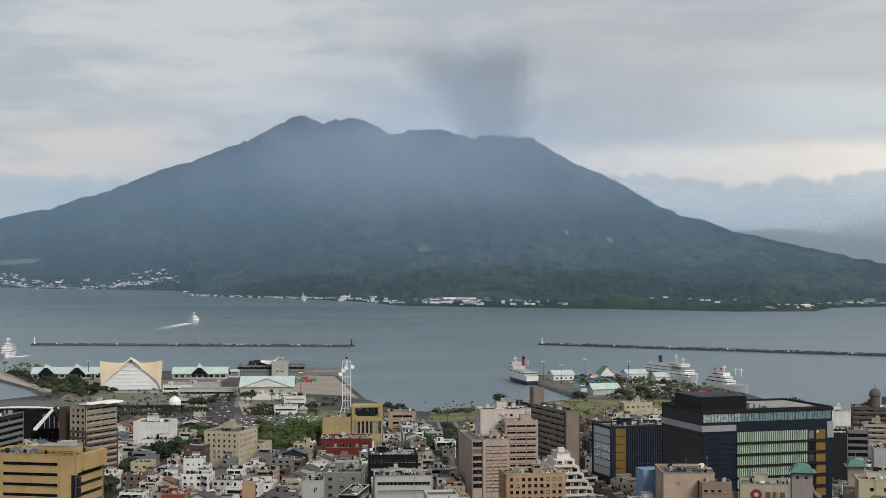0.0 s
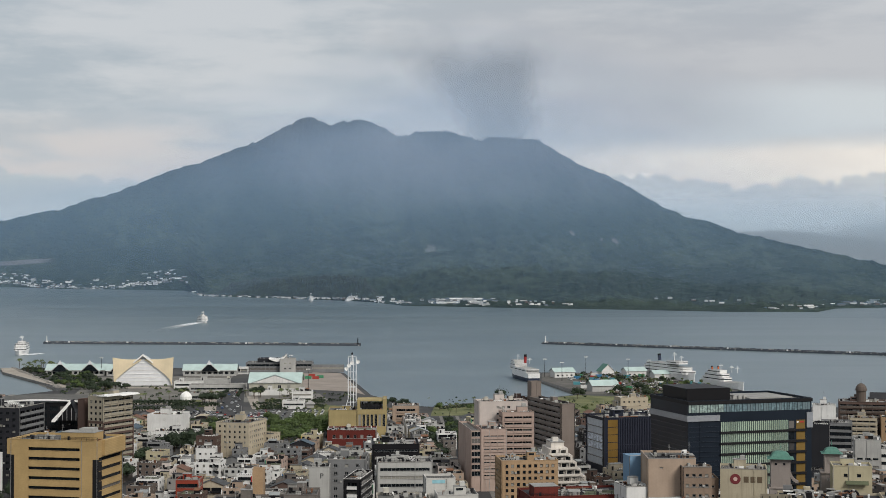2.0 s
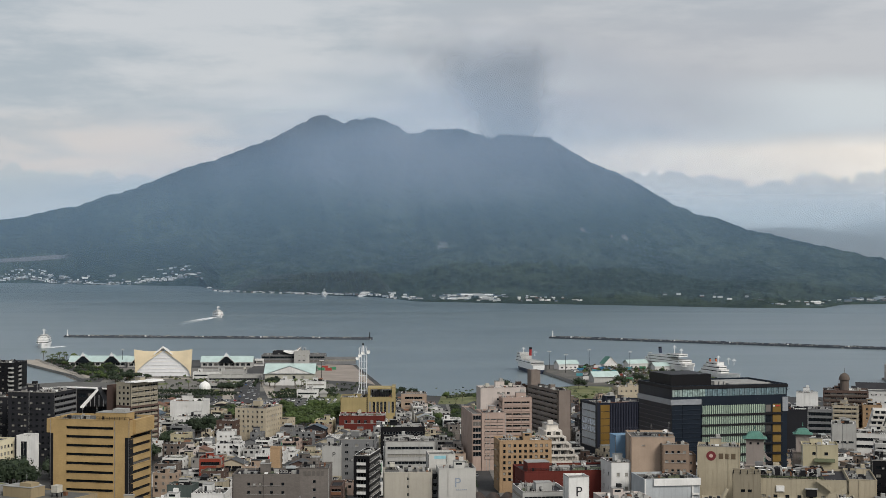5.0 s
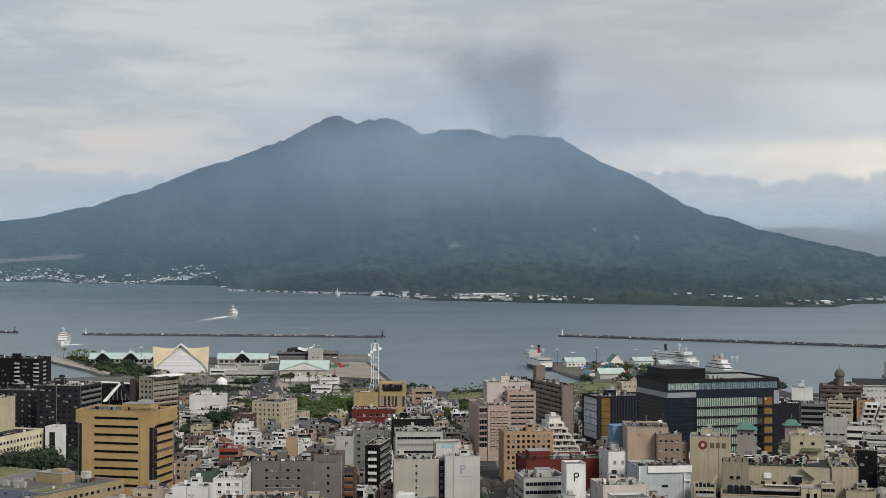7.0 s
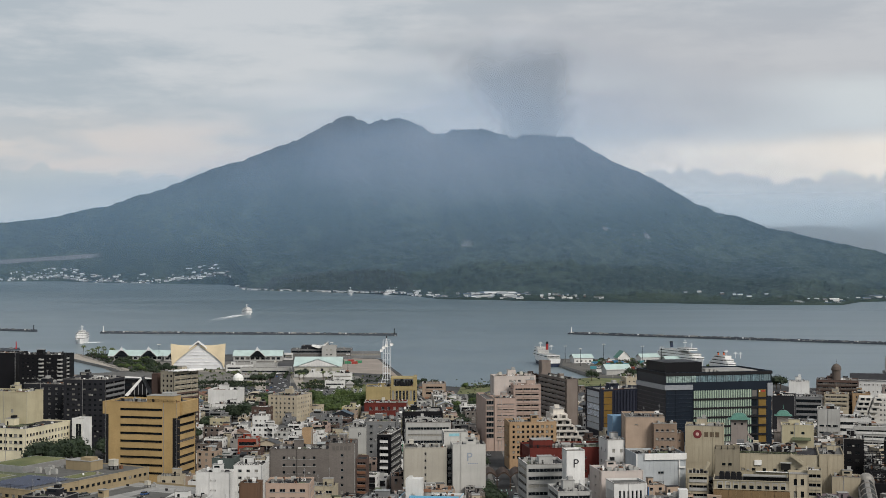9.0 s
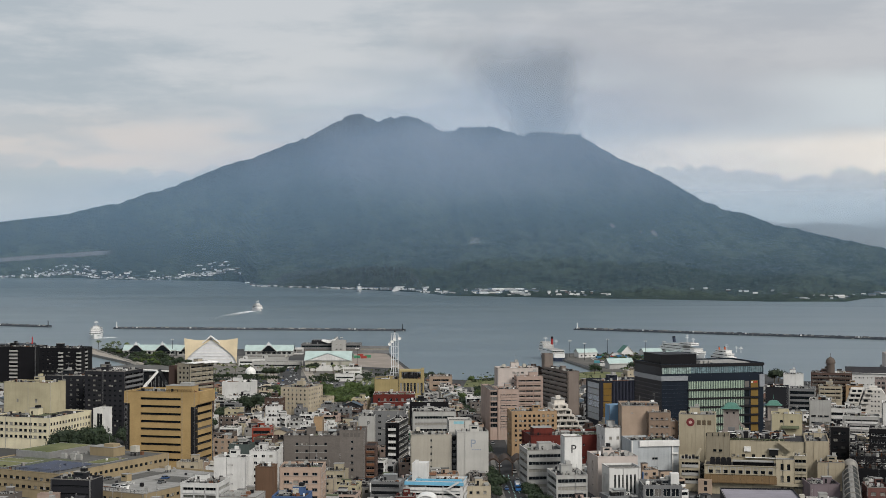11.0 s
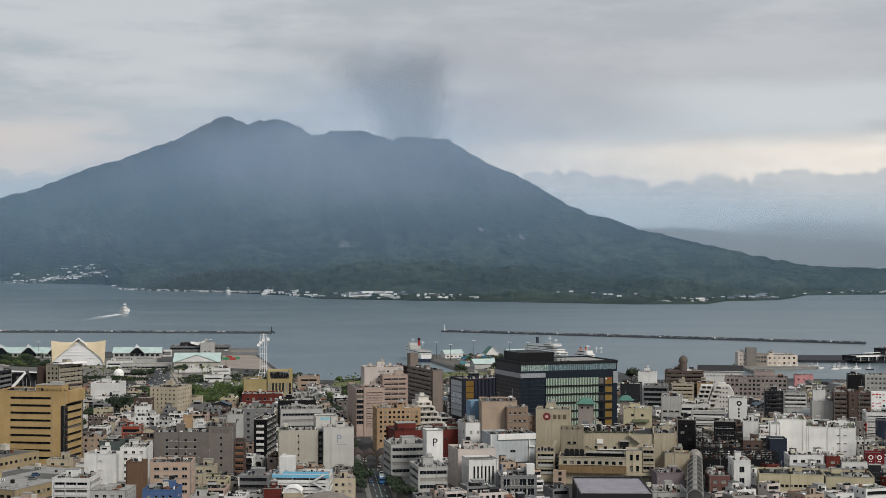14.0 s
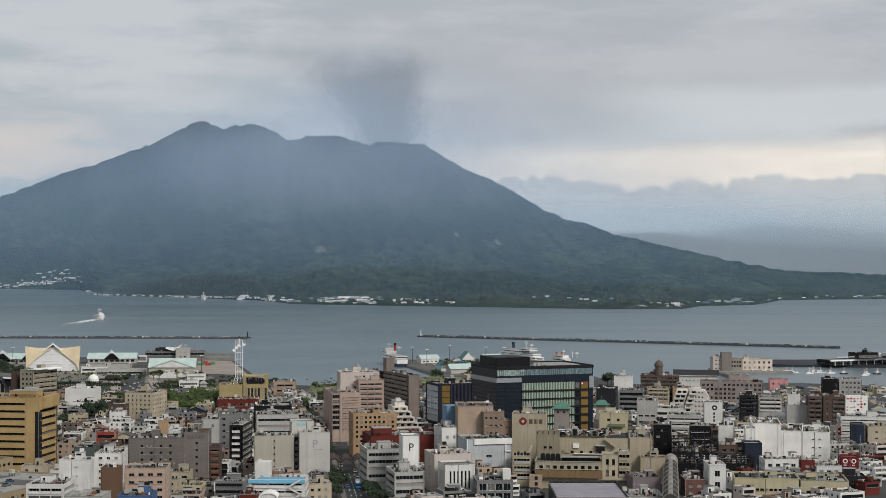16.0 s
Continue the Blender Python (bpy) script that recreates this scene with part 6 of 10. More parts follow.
# --- west foreground
block("house", "brown windowless box-shaped house among white roofs", -50.9, 391, 8, 7, 9, 20.8, wall("rust_brown_wall", (0.15, 0.092, 0.06), 0.8, 0.5), BLIND, gear=1)
block("office_building", "peach office building with roof terrace", -42.5, 405.6, 3, 17.5, 16, 18.4, wall("peach_wall", (0.47, 0.355, 0.285), 0.8, 0.3), GRID(fh=3.2, cols=4, ww=2.2, wh=1.2), gear=6)
block("house", "small house with blue front wall", -41, 351, 6, 13, 14, 15.5, wall("deep_blue_wall", (0.07, 0.125, 0.26), 0.7, 0.25), GRID(fh=3, cols=4, ww=1.2, wh=1.0), gear=3)
block("shop_building", "white house with outside stairs and a dark side", -72.6, 432.5, 10, 14.5, 10, 19, WHITE, GRID(fh=4, cols=5, ww=1.0, wh=0.7, edge=6, top=0.6), BLIND, gear=2)
block("house", "green-grey workshop house with few windows", -68.4, 451.5, 10, 9.5, 9, 22.0, GREENGREY, GRID(fh=5, cols=2, ww=1.0, wh=0.8), gear=1)
block("house", "white stepped house with an open roof floor", -58.2, 441, 6, 12, 15, 20.5, WHITE, SMALL, gear=2)
block("house", "white low apartment house with balconies", -77.8, 372, 10, 15, 16, 17.5, WHITE, BAL(fh=2.9, cols=3, edge=0.8, wh=2.0, sill=0.3, rail=WHITE), gear=4)
block("house", "white low house with a tiled roof edge", -60.6, 352, 10, 14, 14, 15.5, PALE, SMALL, gear=3)
HAZE_NEAR, HAZE_FAR, HAZE_UP = 0.105, 0.135, 0.15

# ---------------------------------------------------------------- dark glass bank headquarters
bank = block("bank_headquarters", "dark glass bank headquarters with pale fins and a roof block", 142.8, 552, -13, 58, 36, 49.2, wall("bank_dark_panel", (0.013, 0.019, 0.029), 0.35, 0.1), BLIND, BLIND, gear=0, roof=ROOF, parapet=1.0)
FIN = plain("pale_green_fin", (0.40, 0.50, 0.40), 0.5, 0.0, 0.15)
CURTAIN_GLASS = glass("bank_glass", (0.05, 0.07, 0.065), 0.08, (0.12, 0.16, 0.14), 0.4)
BAND = plain("grey_band", (0.30, 0.32, 0.35), 0.4, 0.3)
STRIP_GLASS = glass("strip_glass", (0.16, 0.21, 0.20), 0.15, (0.28, 0.34, 0.32), 0.5)
STRIP_BLUE = glass("strip_blue_glass", (0.085, 0.125, 0.14), 0.15, (0.14, 0.19, 0.21), 0.5)
GOLD = wall("gold_panel", (0.20, 0.13, 0.04), 0.4, 0.1)


def bank_part(name, bx, mat, label=""):
    me = Mesh()
    me.box(*bx, mat, True)
    return part(name, me, bank, label=label)


bank_part("roof_block", (1, 3, 46.2, 21, 26, 52.0), BLACKWALL, "black set-back roof block")
bank_part("roof_slab", (-0.3, -0.5, 45.6, 58.3, 0.0, 46.9), DARKMETAL)
bank_part("roof_slab", (-0.3, 0.0, 45.6, 0.0, 36.0, 46.9), DARKMETAL)
me = Mesh()
me.box(33, 8, 46.2, 54, 30, 46.9, ROOF_PALE)
part("roof_panel", me, bank, label="pale flat roof panel")
for i in range(3):
    part("air_conditioner", UNIT_ME, bank, pose(28 + i * 2.5, 12, 46.2))
for k in range(46):
    x = 0.3 + k * 57.2 / 46
    bank_part("clerestory_pane", (x, -0.16, 42.2, x + 1.02, -0.02, 45.4), STRIP_GLASS if k < 13 else STRIP_BLUE)
bank_part("band", (-0.5, -0.5, 38.6, 14.5, 0.0, 41.0), BAND, "grey metal band")
bank_part("band", (-0.6, -0.5, 38.6, 0.0, 36.0, 41.0), BAND, "grey metal band")
bank_part("band", (55.5, -0.5, 34.5, 58.4, 0.0, 41.0), BAND, "grey metal band")
LOUVRE = plain("dark_louvre", (0.026, 0.035, 0.052), 0.35, 0.5)
for k in range(17):
    bank_part("louvre", (0.4, -0.22, 3.2 + k * 2.05, 14.2, -0.02, 3.55 + k * 2.05), LOUVRE)
    me = Mesh()
    me.box(-0.22, 0.8, 3.2 + k * 2.05, -0.02, 35.4, 3.55 + k * 2.05, LOUVRE)
    part("louvre", me, bank)
for f in range(8):
    z = 2.2 + f * 4.55
    bank_part("spandrel", (14.6, -0.75, z - 0.95, 55.4, -0.02, z), DARKMETAL)
    for c in range(8):
        x = 15 + c * 4.0
        bank_part("pane", (x, -0.12, z + 0.05, x + 3.9, -0.02, z + 3.8), CURTAIN_GLASS)
    bank_part("pane", (47.2, -0.14, z + 0.3, 49.6, -0.02, z + 3.5), GLASS_OFFICE, "dark square window")
    bank_part("panel", (50.6, -0.2, z + 0.05, 54.8, -0.02, z + 3.8), GOLD, "gold metal panel")
for c in range(33):
    x = 15.1 + c * 0.96
    bank_part("fin", (x, -0.42, 1.6, x + 0.34, -0.12, 38.0), FIN)
me = Mesh()
me.tube((51.2, -0.3, 37.0), (51.2, -0.2, 37.0), 0.45, plain("white_disc", (0.7, 0.7, 0.7)), 12)
me.box(52.2, -0.3, 36.7, 54.2, -0.2, 37.3, plain("sign_red", (0.42, 0.03, 0.03), 0.5))
part("sign", me, bank, label="small red and white sign bar")

# ---------------------------------------------------------------- department store turrets


def hip_dome(me, x0, y0, x1, y1, z, h, mat):
    """A bell-shaped hipped copper roof."""
    lev = []
    for inset, s in ((-0.05, 0.0), (0.03, 0.06), (0.10, 0.20), (0.135, 0.42), (0.18, 0.64), (0.25, 0.82), (0.34, 0.94), (0.44, 1.0)):
        zz2 = z + h * s
        wx2, wy2 = (x1 - x0) * inset, (y1 - y0) * inset
        lev.append([(x0 + wx2, y0 + wy2, zz2), (x1 - wx2, y0 + wy2, zz2), (x1 - wx2, y1 - wy2, zz2), (x0 + wx2, y1 - wy2, zz2)])
    for a2, b2 in zip(lev, lev[1:]):
        for i in range(4):
            j = (i + 1) % 4
            me.poly([a2[i], a2[j], b2[j], b2[i]], mat)
    me.poly(lev[-1], mat)
    me.poly(lev[0][::-1], mat)


STONE_OLD = wall("old_turret_stone", (0.30, 0.265, 0.245), 0.85, 0.5)


def turret(label, x, y, w, z_eave, h_roof, z_base, base_w):
    t2 = thing("roof_turret", label, "turret", x, y, GROUND, -15, "copper-roofed turrets")
    a2 = radians(15)
    TAKEN.append((x + w / 2, y + w / 2, w / 2, w / 2, math.cos(a2), math.sin(a2)))
    me2 = Mesh()
    off = (base_w - w) / 2
    me2.box(-off, -off, 0, w + off, w + off, z_base - GROUND, STONE_OLD)
    me2.box(-off - 0.3, -off - 0.3, z_base - GROUND, w + off + 0.3, w + off + 0.3, z_base - GROUND + 0.5, STONE_OLD, True)
    part("base", me2, t2)
    me2 = Mesh()
    me2.box(0, 0, z_base - GROUND + 0.5, w, w, z_eave - GROUND, STONE_OLD)
    part("shaft", me2, t2)
    me2 = Mesh()
    me2.box(-0.5, -0.5, z_eave - GROUND - 0.5, w + 0.5, w + 0.5, z_eave - GROUND, STONE_OLD, True)
    part("cornice", me2, t2)
    me2 = Mesh()
    hip_dome(me2, -0.9, -0.9, w + 0.9, w + 0.9, z_eave - GROUND, h_roof * 0.75, COPPER)
    me2.tube((w / 2, w / 2, z_eave - GROUND + h_roof - 0.1), (w / 2, w / 2, z_eave - GROUND + h_roof + 1.8), 0.25, COPPER, 6, 0.03)
    part("roof", me2, t2, label="green copper bell roof")
    me2 = Mesh()
    for k in range(16):
        a0, a1 = 2 * math.pi * k / 16, 2 * math.pi * (k + 1) / 16
        q = lambda a3, r, yy: (w / 2 + r * math.cos(a3), yy, z_eave - GROUND - 2.6 + r * math.sin(a3))
        me2.poly([q(a0, 1.7, -0.2), q(a1, 1.7, -0.2), q(a1, 1.25, -0.2), q(a0, 1.25, -0.2)], STONE_OLD)
        me2.poly([q(a0, 1.7, 0.0), q(a1, 1.7, 0.0), q(a1, 1.7, -0.2), q(a0, 1.7, -0.2)], STONE_OLD)
        me2.poly([q(a0, 1.25, -0.05), q(a1, 1.25, -0.05), (w / 2, -0.05, z_eave - GROUND - 2.6)], GLASS)
    if z_base > 20:
        part("window", me2, t2, label="round window in a stone ring")
    else:
        for k in range(2):
            part("window", window_mesh(0.9, 0.9, DARKMETAL, GLASS, 0), t2, pose(w * (0.2 + k * 0.42), -0.07, z_eave - GROUND - 2.4))
        me2 = Mesh()
        for k in range(8):
            a0, a1 = math.pi / 2 * k / 8, math.pi / 2 * (k + 1) / 8
            f = lambda a3: (w - 0.2 + 3.2 * (1 - math.cos(a3)), z_eave - GROUND - 3.4 - 5.0 * math.sin(a3))
            (xa, za), (xb, zb) = f(a0), f(a1)
            me2.box(xa, 0.4, zb - 0.8, xb + 0.02, 2.4, za, STONE_OLD)
        part("buttress", me2, t2, label="curved stone buttress")
    for k in range(3):
        part("window", window_mesh(0.8, 1.2, ALU, GLASS, 0), t2, pose(w * (k + 0.6) / 3.6, -off - 0.06, z_base - GROUND - 3.0))
    return t2


turret("stone roof turret with a green copper bell roof beside a stair", 165.6, 512, 7.4, 30.4, 3.8, 19.0, 8.4)
turret("taller stone turret with a green copper bell roof and round window", 189.6, 520, 5.8, 31.2, 3.2, 23.5, 8.5)

# ---------------------------------------------------------------- signs
BLACKSIGN = plain("black_letter", (0.015, 0.015, 0.02), 0.5)


def letter(house, text, x, z, size, mat, y=-0.05):
    cu = bpy.data.curves.new("letter", "FONT")
    cu.body, cu.size, cu.extrude, cu.align_x = text, size, 0.03, "CENTER"
    cu.materials.append(mat)
    ob = new("letter", cu)
    ob.parent = house
    ob.matrix_basis = pose(x, y, z, 90, 0, 0)
    return ob


letter(PT, "P", 3.7, 19.6, 4.9, BLACKSIGN)
letter(PG, "P", 5.4, 15.5, 3.0, BLACKSIGN)
letter(WS, "P", 7.2, 16.6, 5.2, plain("grey_letter", (0.26, 0.30, 0.36), 0.6))


def bars(house, x, z, w, h, n, mat, y=-0.08):
    """Plain bars for lettering that cannot be read."""
    step = w / n
    for i in range(n):
        me2 = Mesh()
        me2.box(x + i * step, y, z, x + (i + 0.72) * step, y + 0.07, z + h, mat, True)
        part("sign_bar", me2, house)


bars(WS, 6.6, 15.4, 4.4, 0.35, 6, MATS["grey_letter"])
bars(sign_house, 1.5, 22.6, 8.2, 1.7, 5, plain("pale_sign", (0.12, 0.11, 0.10), 0.6))
bars(LT, 8.4, 24.4, 7.2, 2.2, 3, plain("bronze_sign", (0.11, 0.08, 0.05), 0.5))
bars(WT, 2.2, 25.6, 6.4, 1.2, 1, plain("pale_blue_sign", (0.25, 0.48, 0.55), 0.5))
for k in range(3):
    bars(SB, 5.5, 16.0 - k * 2.0, 1.3, 1.3, 1, BLACKSIGN)
bars(fin, 2.2, 14.6, 9.0, 0.5, 8, ALU)


def disc(house, x, z, r, mat, inner=None, y=-0.1, name="emblem"):
    me2 = Mesh()
    me2.tube((x, y, z), (x, 0.0, z), r, mat, 20)
    if inner:
        me2.tube((x, y - 0.03, z), (x, y, z), r * (0.6 if inner is CRIMSON else 0.4), inner, 12)
    part(name, me2, house, label="round emblem disc")


DARKRED = plain("dark_red_disc", (0.16, 0.025, 0.03), 0.5)
disc(LT, 5.4, 25.6, 1.9, DARKRED, plain("pale_emblem", (0.55, 0.40, 0.36), 0.6))
disc(SB, 6.2, 20.0, 1.5, BLACKSIGN, WHITEPAINT)
for k in range(2):
    disc(CUBE, 2.3 + k * 4.0, 7.4, 1.15, WHITEPAINT, CRIMSON)
    bars(CUBE, 1.5 + k * 4.0, 5.2, 1.6, 0.5, 2, WHITEPAINT)
SIGNRED = plain("sign_red", (0.42, 0.03, 0.03), 0.5)
red_sign = thing("billboard", "white roof billboard with red and dark shapes", "billboard", 357, 588, GROUND, -16)
me = Mesh()
me.box(0, 0, 16.0, 12.4, 3, 26.0, WHITEPAINT, True)
part("board", me, red_sign)
r = random.Random(4)
for i in range(6):
    for j in range(5):
        if r.random() < 0.6:
            me = Mesh()
            x0, z0 = 0.5 + i * 1.95, 17.2 + j * 1.7
            me.box(x0, -0.1, z0, x0 + r.uniform(0.7, 1.7), 0, z0 + r.uniform(0.5, 1.2), r.choice((SIGNRED, SIGNRED, plain("sign_pink", (0.55, 0.25, 0.24), 0.5), BLACKSIGN)), True)
            part("shape", me, red_sign)

# white exchange mast
mast = thing("antenna_mast", "tall white four-legged antenna mast with dishes", "mast", 5.3, 838, 18.8, -2)
MASTW = plain("mast_white", (0.70, 0.72, 0.74), 0.5)
for lx, ly in ((-2.4, -2.4), (2.4, -2.4), (2.4, 2.4), (-2.4, 2.4), (-0.8, -2.4), (0.8, -2.4)):
    me = Mesh()
    spread = 1.7 if abs(lx) > 1 else 1.3
    me.tube((lx * spread, ly * 1.5, 0), (lx, ly, 6), 0.2, MASTW, 6)
    me.tube((lx, ly, 6), (lx, ly, 31), 0.2, MASTW, 6)
    part("leg", me, mast)
for k in range(7):
    z = 4 + k * 4.6
    me = Mesh()
    for a2, b2 in (((-2.4, -2.4), (2.4, -2.4)), ((2.4, -2.4), (2.4, 2.4)), ((2.4, 2.4), (-2.4, 2.4)), ((-2.4, 2.4), (-2.4, -2.4))):
        me.tube((*a2, z), (*b2, z), 0.12, MASTW, 4)
    part("ring", me, mast)
me = Mesh()
me.tube((0, 0, 29), (0, 0, 34), 0.5, MASTW, 8, 0.3)
me.lathe(0, 0, [(0.5, 32.8), (0.6, 33.4), (0.4, 34.0), (0, 34.4)], DARKMETAL, 10)
part("head", me, mast)
for dx, z in ((-3.4, 24.5), (3.6, 28.6), (0.0, 28.0), (-1.8, 26.4)):
    me = Mesh()
    me.lathe(0, 0, [(0.0, 0.0), (0.7, 0.12), (1.15, 0.45), (1.2, 0.55), (0.0, 0.2)], WHITEPAINT, 14)
    part("dish", me, mast, pose(dx, -2.9, z, 90, 0, 0))

# ---------------------------------------------------------------- aquarium and waterfront halls
SAIL = wall("cream_sail", (0.74, 0.63, 0.44), 0.6, 0.12)
SILVER = plain("silver_cladding", (0.74, 0.75, 0.77), 0.4, 0.2, 0.1, 0.2)
aq = thing("aquarium", "aquarium hall with a white gabled front between two cream sail roofs", "aquarium", -199, 1224, GROUND, 2.5)
aw, ah = 50.0, 25.0


def arch(s):
    """Height of the front's edge at s, 0 at a foot, 1 at the ridge."""
    return ah * (0.06 + 0.86 * s ** 0.72)


N = 10
me = Mesh()
for side in (0, 1):
    for k in range(N):
        s0, s1 = k / N, (k + 1) / N
        x0, x1 = (aw / 2) * s0, (aw / 2) * s1
        if side:
            x0, x1 = aw - x0, aw - x1
        q = [(x0, 0, 0), (x1, 0, 0), (x1, 0, arch(s1)), (x0, 0, arch(s0))]
        me.poly(q if not side else q[::-1], SILVER)
part("front_wall", me, aq, label="white panelled gable front")
for k in range(6):
    z = 3.5 + k * 3.2
    s = min(1, max(0, ((z / ah - 0.06) / 0.86)) ** (1 / 0.72))
    half = (aw / 2) * (1 - s) - 1.0
    if half > 1:
        me = Mesh()
        me.box(aw / 2 - half, -0.35, z, aw / 2 + half, -0.02, z + 0.5, WHITEPAINT, True)
        part("louvre", me, aq)
for side in (0, 1):
    me = Mesh()
    fl = lambda x: aw - x if side else x
    edge_pts = [(fl((aw / 2) * 0.94 * k / N), arch(0.94 * k / N)) for k in range(N + 1)]
    tip = (fl(-1.0), ah - 0.6)
    foot = (fl(0.4), 0.0)
    # outer sail: from the foot up to the tip, along the top to the ridge and back down the arch
    top_pts = [(tip[0] + (edge_pts[-1][0] - tip[0]) * k / N, tip[1] + (edge_pts[-1][1] + 1.0 - tip[1]) * k / N - 1.0 * math.sin(math.pi * k / N)) for k in range(N + 1)]
    low = [(foot[0], foot[1])] + edge_pts[1:]
    for k in range(N):
        f0, f1 = -1.2 - 0.8 * (1 - k / N), -1.2 - 0.8 * (1 - (k + 1) / N)
        quad = [(low[k][0], f0, low[k][1]), (low[k + 1][0], f1, low[k + 1][1]), (top_pts[k + 1][0], f1 + 0.6, top_pts[k + 1][1]), (top_pts[k][0], f0 + 0.6, top_pts[k][1])]
        me.poly(quad if not side else quad[::-1], SAIL)
        back_q = [(px2, 1.2, pz2) for px2, py2, pz2 in quad]
        me.poly(back_q[::-1] if not side else back_q, SAIL)
        me.poly([(top_pts[k][0], f0 + 0.6, top_pts[k][1]), (top_pts[k + 1][0], f1 + 0.6, top_pts[k + 1][1]), (top_pts[k + 1][0], 1.2, top_pts[k + 1][1]), (top_pts[k][0], 1.2, top_pts[k][1])], SAIL)
        me.poly([(low[k][0], f0, low[k][1]), (low[k + 1][0], f1, low[k + 1][1]), (low[k + 1][0], 1.2, low[k + 1][1]), (low[k][0], 1.2, low[k][1])], SILVER)
    me.poly([(foot[0], -2, 0), (tip[0], -1.4, tip[1]), (tip[0], 1.2, tip[1]), (foot[0], 1.2, 0)], SAIL)
    part("sail_roof", me, aq, label="cream sail-shaped roof")
me = Mesh()
for side in (-1, 1):
    me.poly([(aw / 2, -3.2, ah + 2.6), (aw / 2, 40, ah - 2), (aw / 2 + side * 8.5, 40, ah - 9), (aw / 2 + side * 8.5, -2.2, ah - 4.6)], SILVER)
    me.poly([(aw / 2, -3.25, ah + 2.6), (aw / 2 + side * 8.5, -2.25, ah - 4.6), (aw / 2 + side * 8.3, -2.25, ah - 5.8), (aw / 2, -3.25, ah + 0.9)], WHITEPAINT)
part("ridge_roof", me, aq)
me = Mesh()
me.box(3, 1.3, 0, aw - 3, 42, 14, PALE)
part("hall", me, aq)
TAKEN.append((-175, 1245, 30, 26, 1, 0))


def gable_hall(name, label, x, y, turn, w, d, eave, ridge, wmat, rmat, fc=None, category="hall", along=True, dormers=0, group=""):
    """A hall under a pitched roof; along: the ridge runs with its width."""
    hall = thing(name, label, category, x, y, GROUND, -turn, group)
    a2 = radians(turn)
    TAKEN.append((x + math.cos(a2) * w / 2 + math.sin(a2) * d / 2, y - math.sin(a2) * w / 2 + math.cos(a2) * d / 2, w / 2, d / 2, math.cos(a2), math.sin(a2)))
    e, r = eave - GROUND, ridge - GROUND
    me2 = Mesh()
    build_wall(me2, hall, (0, 0, 0), (1, 0, 0), w, e, fc or BLIND, wmat)
    for o, u, ln in (((w, 0, 0), (0, 1, 0), d), ((w, d, 0), (-1, 0, 0), w), ((0, d, 0), (0, -1, 0), d)):
        build_wall(me2, hall, o, u, ln, e, BLIND, wmat)
    if along:
        me2.poly([(0, 0, e), (0, d / 2, r), (0, d, e)][::-1], wmat)
        me2.poly([(w, 0, e), (w, d, e), (w, d / 2, r)], wmat)
    else:
        me2.poly([(0, 0, e), (w, 0, e), (w / 2, 0, r)], wmat)
        me2.poly([(0, d, e), (w / 2, d, r), (w, d, e)], wmat)
    part("wall", me2, hall)
    me2 = Mesh()
    o, th = 0.9, 0.25
    if along:
        k = (r - e) / (d / 2)
        for y0, y1, z0 in ((-o, d / 2, e - o * k), (d + o, d / 2, e - o * k)):
            me2.poly([(-o, y0, z0 + th), (w + o, y0, z0 + th), (w + o, y1, r + th), (-o, y1, r + th)], rmat)
            me2.poly([(-o, y0, z0), (-o, y1, r), (w + o, y1, r), (w + o, y0, z0)], rmat)
            me2.poly([(-o, y0, z0), (w + o, y0, z0), (w + o, y0, z0 + th), (-o, y0, z0 + th)], WHITEPAINT)
    else:
        k = (r - e) / (w / 2)
        for x0, x1, z0 in ((-o, w / 2, e - o * k), (w + o, w / 2, e - o * k)):
            me2.poly([(x0, -o, z0 + th), (x0, d + o, z0 + th), (x1, d + o, r + th), (x1, -o, r + th)], rmat)
            me2.poly([(x0, -o, z0), (x1, -o, r), (x1, -o, r + th), (x0, -o, z0 + th)], WHITEPAINT)
    part("roof", me2, hall)
    for i in range(dormers):
        cx2 = w * (i + 0.5) / dormers
        hw = min(8.5, w / dormers * 0.32)
        me2 = Mesh()
        top2 = r + 1.4
        me2.poly([(cx2 - hw, -2.0, e - 1.0), (cx2 + hw, -2.0, e - 1.0), (cx2, -2.0, top2)], GLASS_OFFICE)
        for sgn in (-1, 1):
            me2.poly([(cx2 + sgn * (hw + 1), -2.6, e - 1.6), (cx2, -2.6, top2 + 0.7), (cx2, d / 2, top2 + 0.7), (cx2 + sgn * (hw + 1), d / 2, e - 1.6)], rmat)
            me2.poly([(cx2 + sgn * (hw + 1), -2.62, e - 1.6), (cx2, -2.62, top2 + 0.7), (cx2, -2.62, top2 - 0.1), (cx2 + sgn * hw, -2.62, e - 1.6)], PALE)
        me2.poly([(cx2 - 2.6, -2.7, top2 - 1.2), (cx2 + 2.6, -2.7, top2 - 1.2), (cx2, -2.7, top2 + 3.2)], SILVER)
        for sgn in (-1, 1):
            me2.poly([(cx2 + sgn * 2.6, -2.7, top2 - 1.2), (cx2, -2.7, top2 + 3.2), (cx2, 3.0, top2 + 0.8)], SILVER)
        part("gable", me2, hall, label="glazed gable under a pointed mint roof")
    return hall


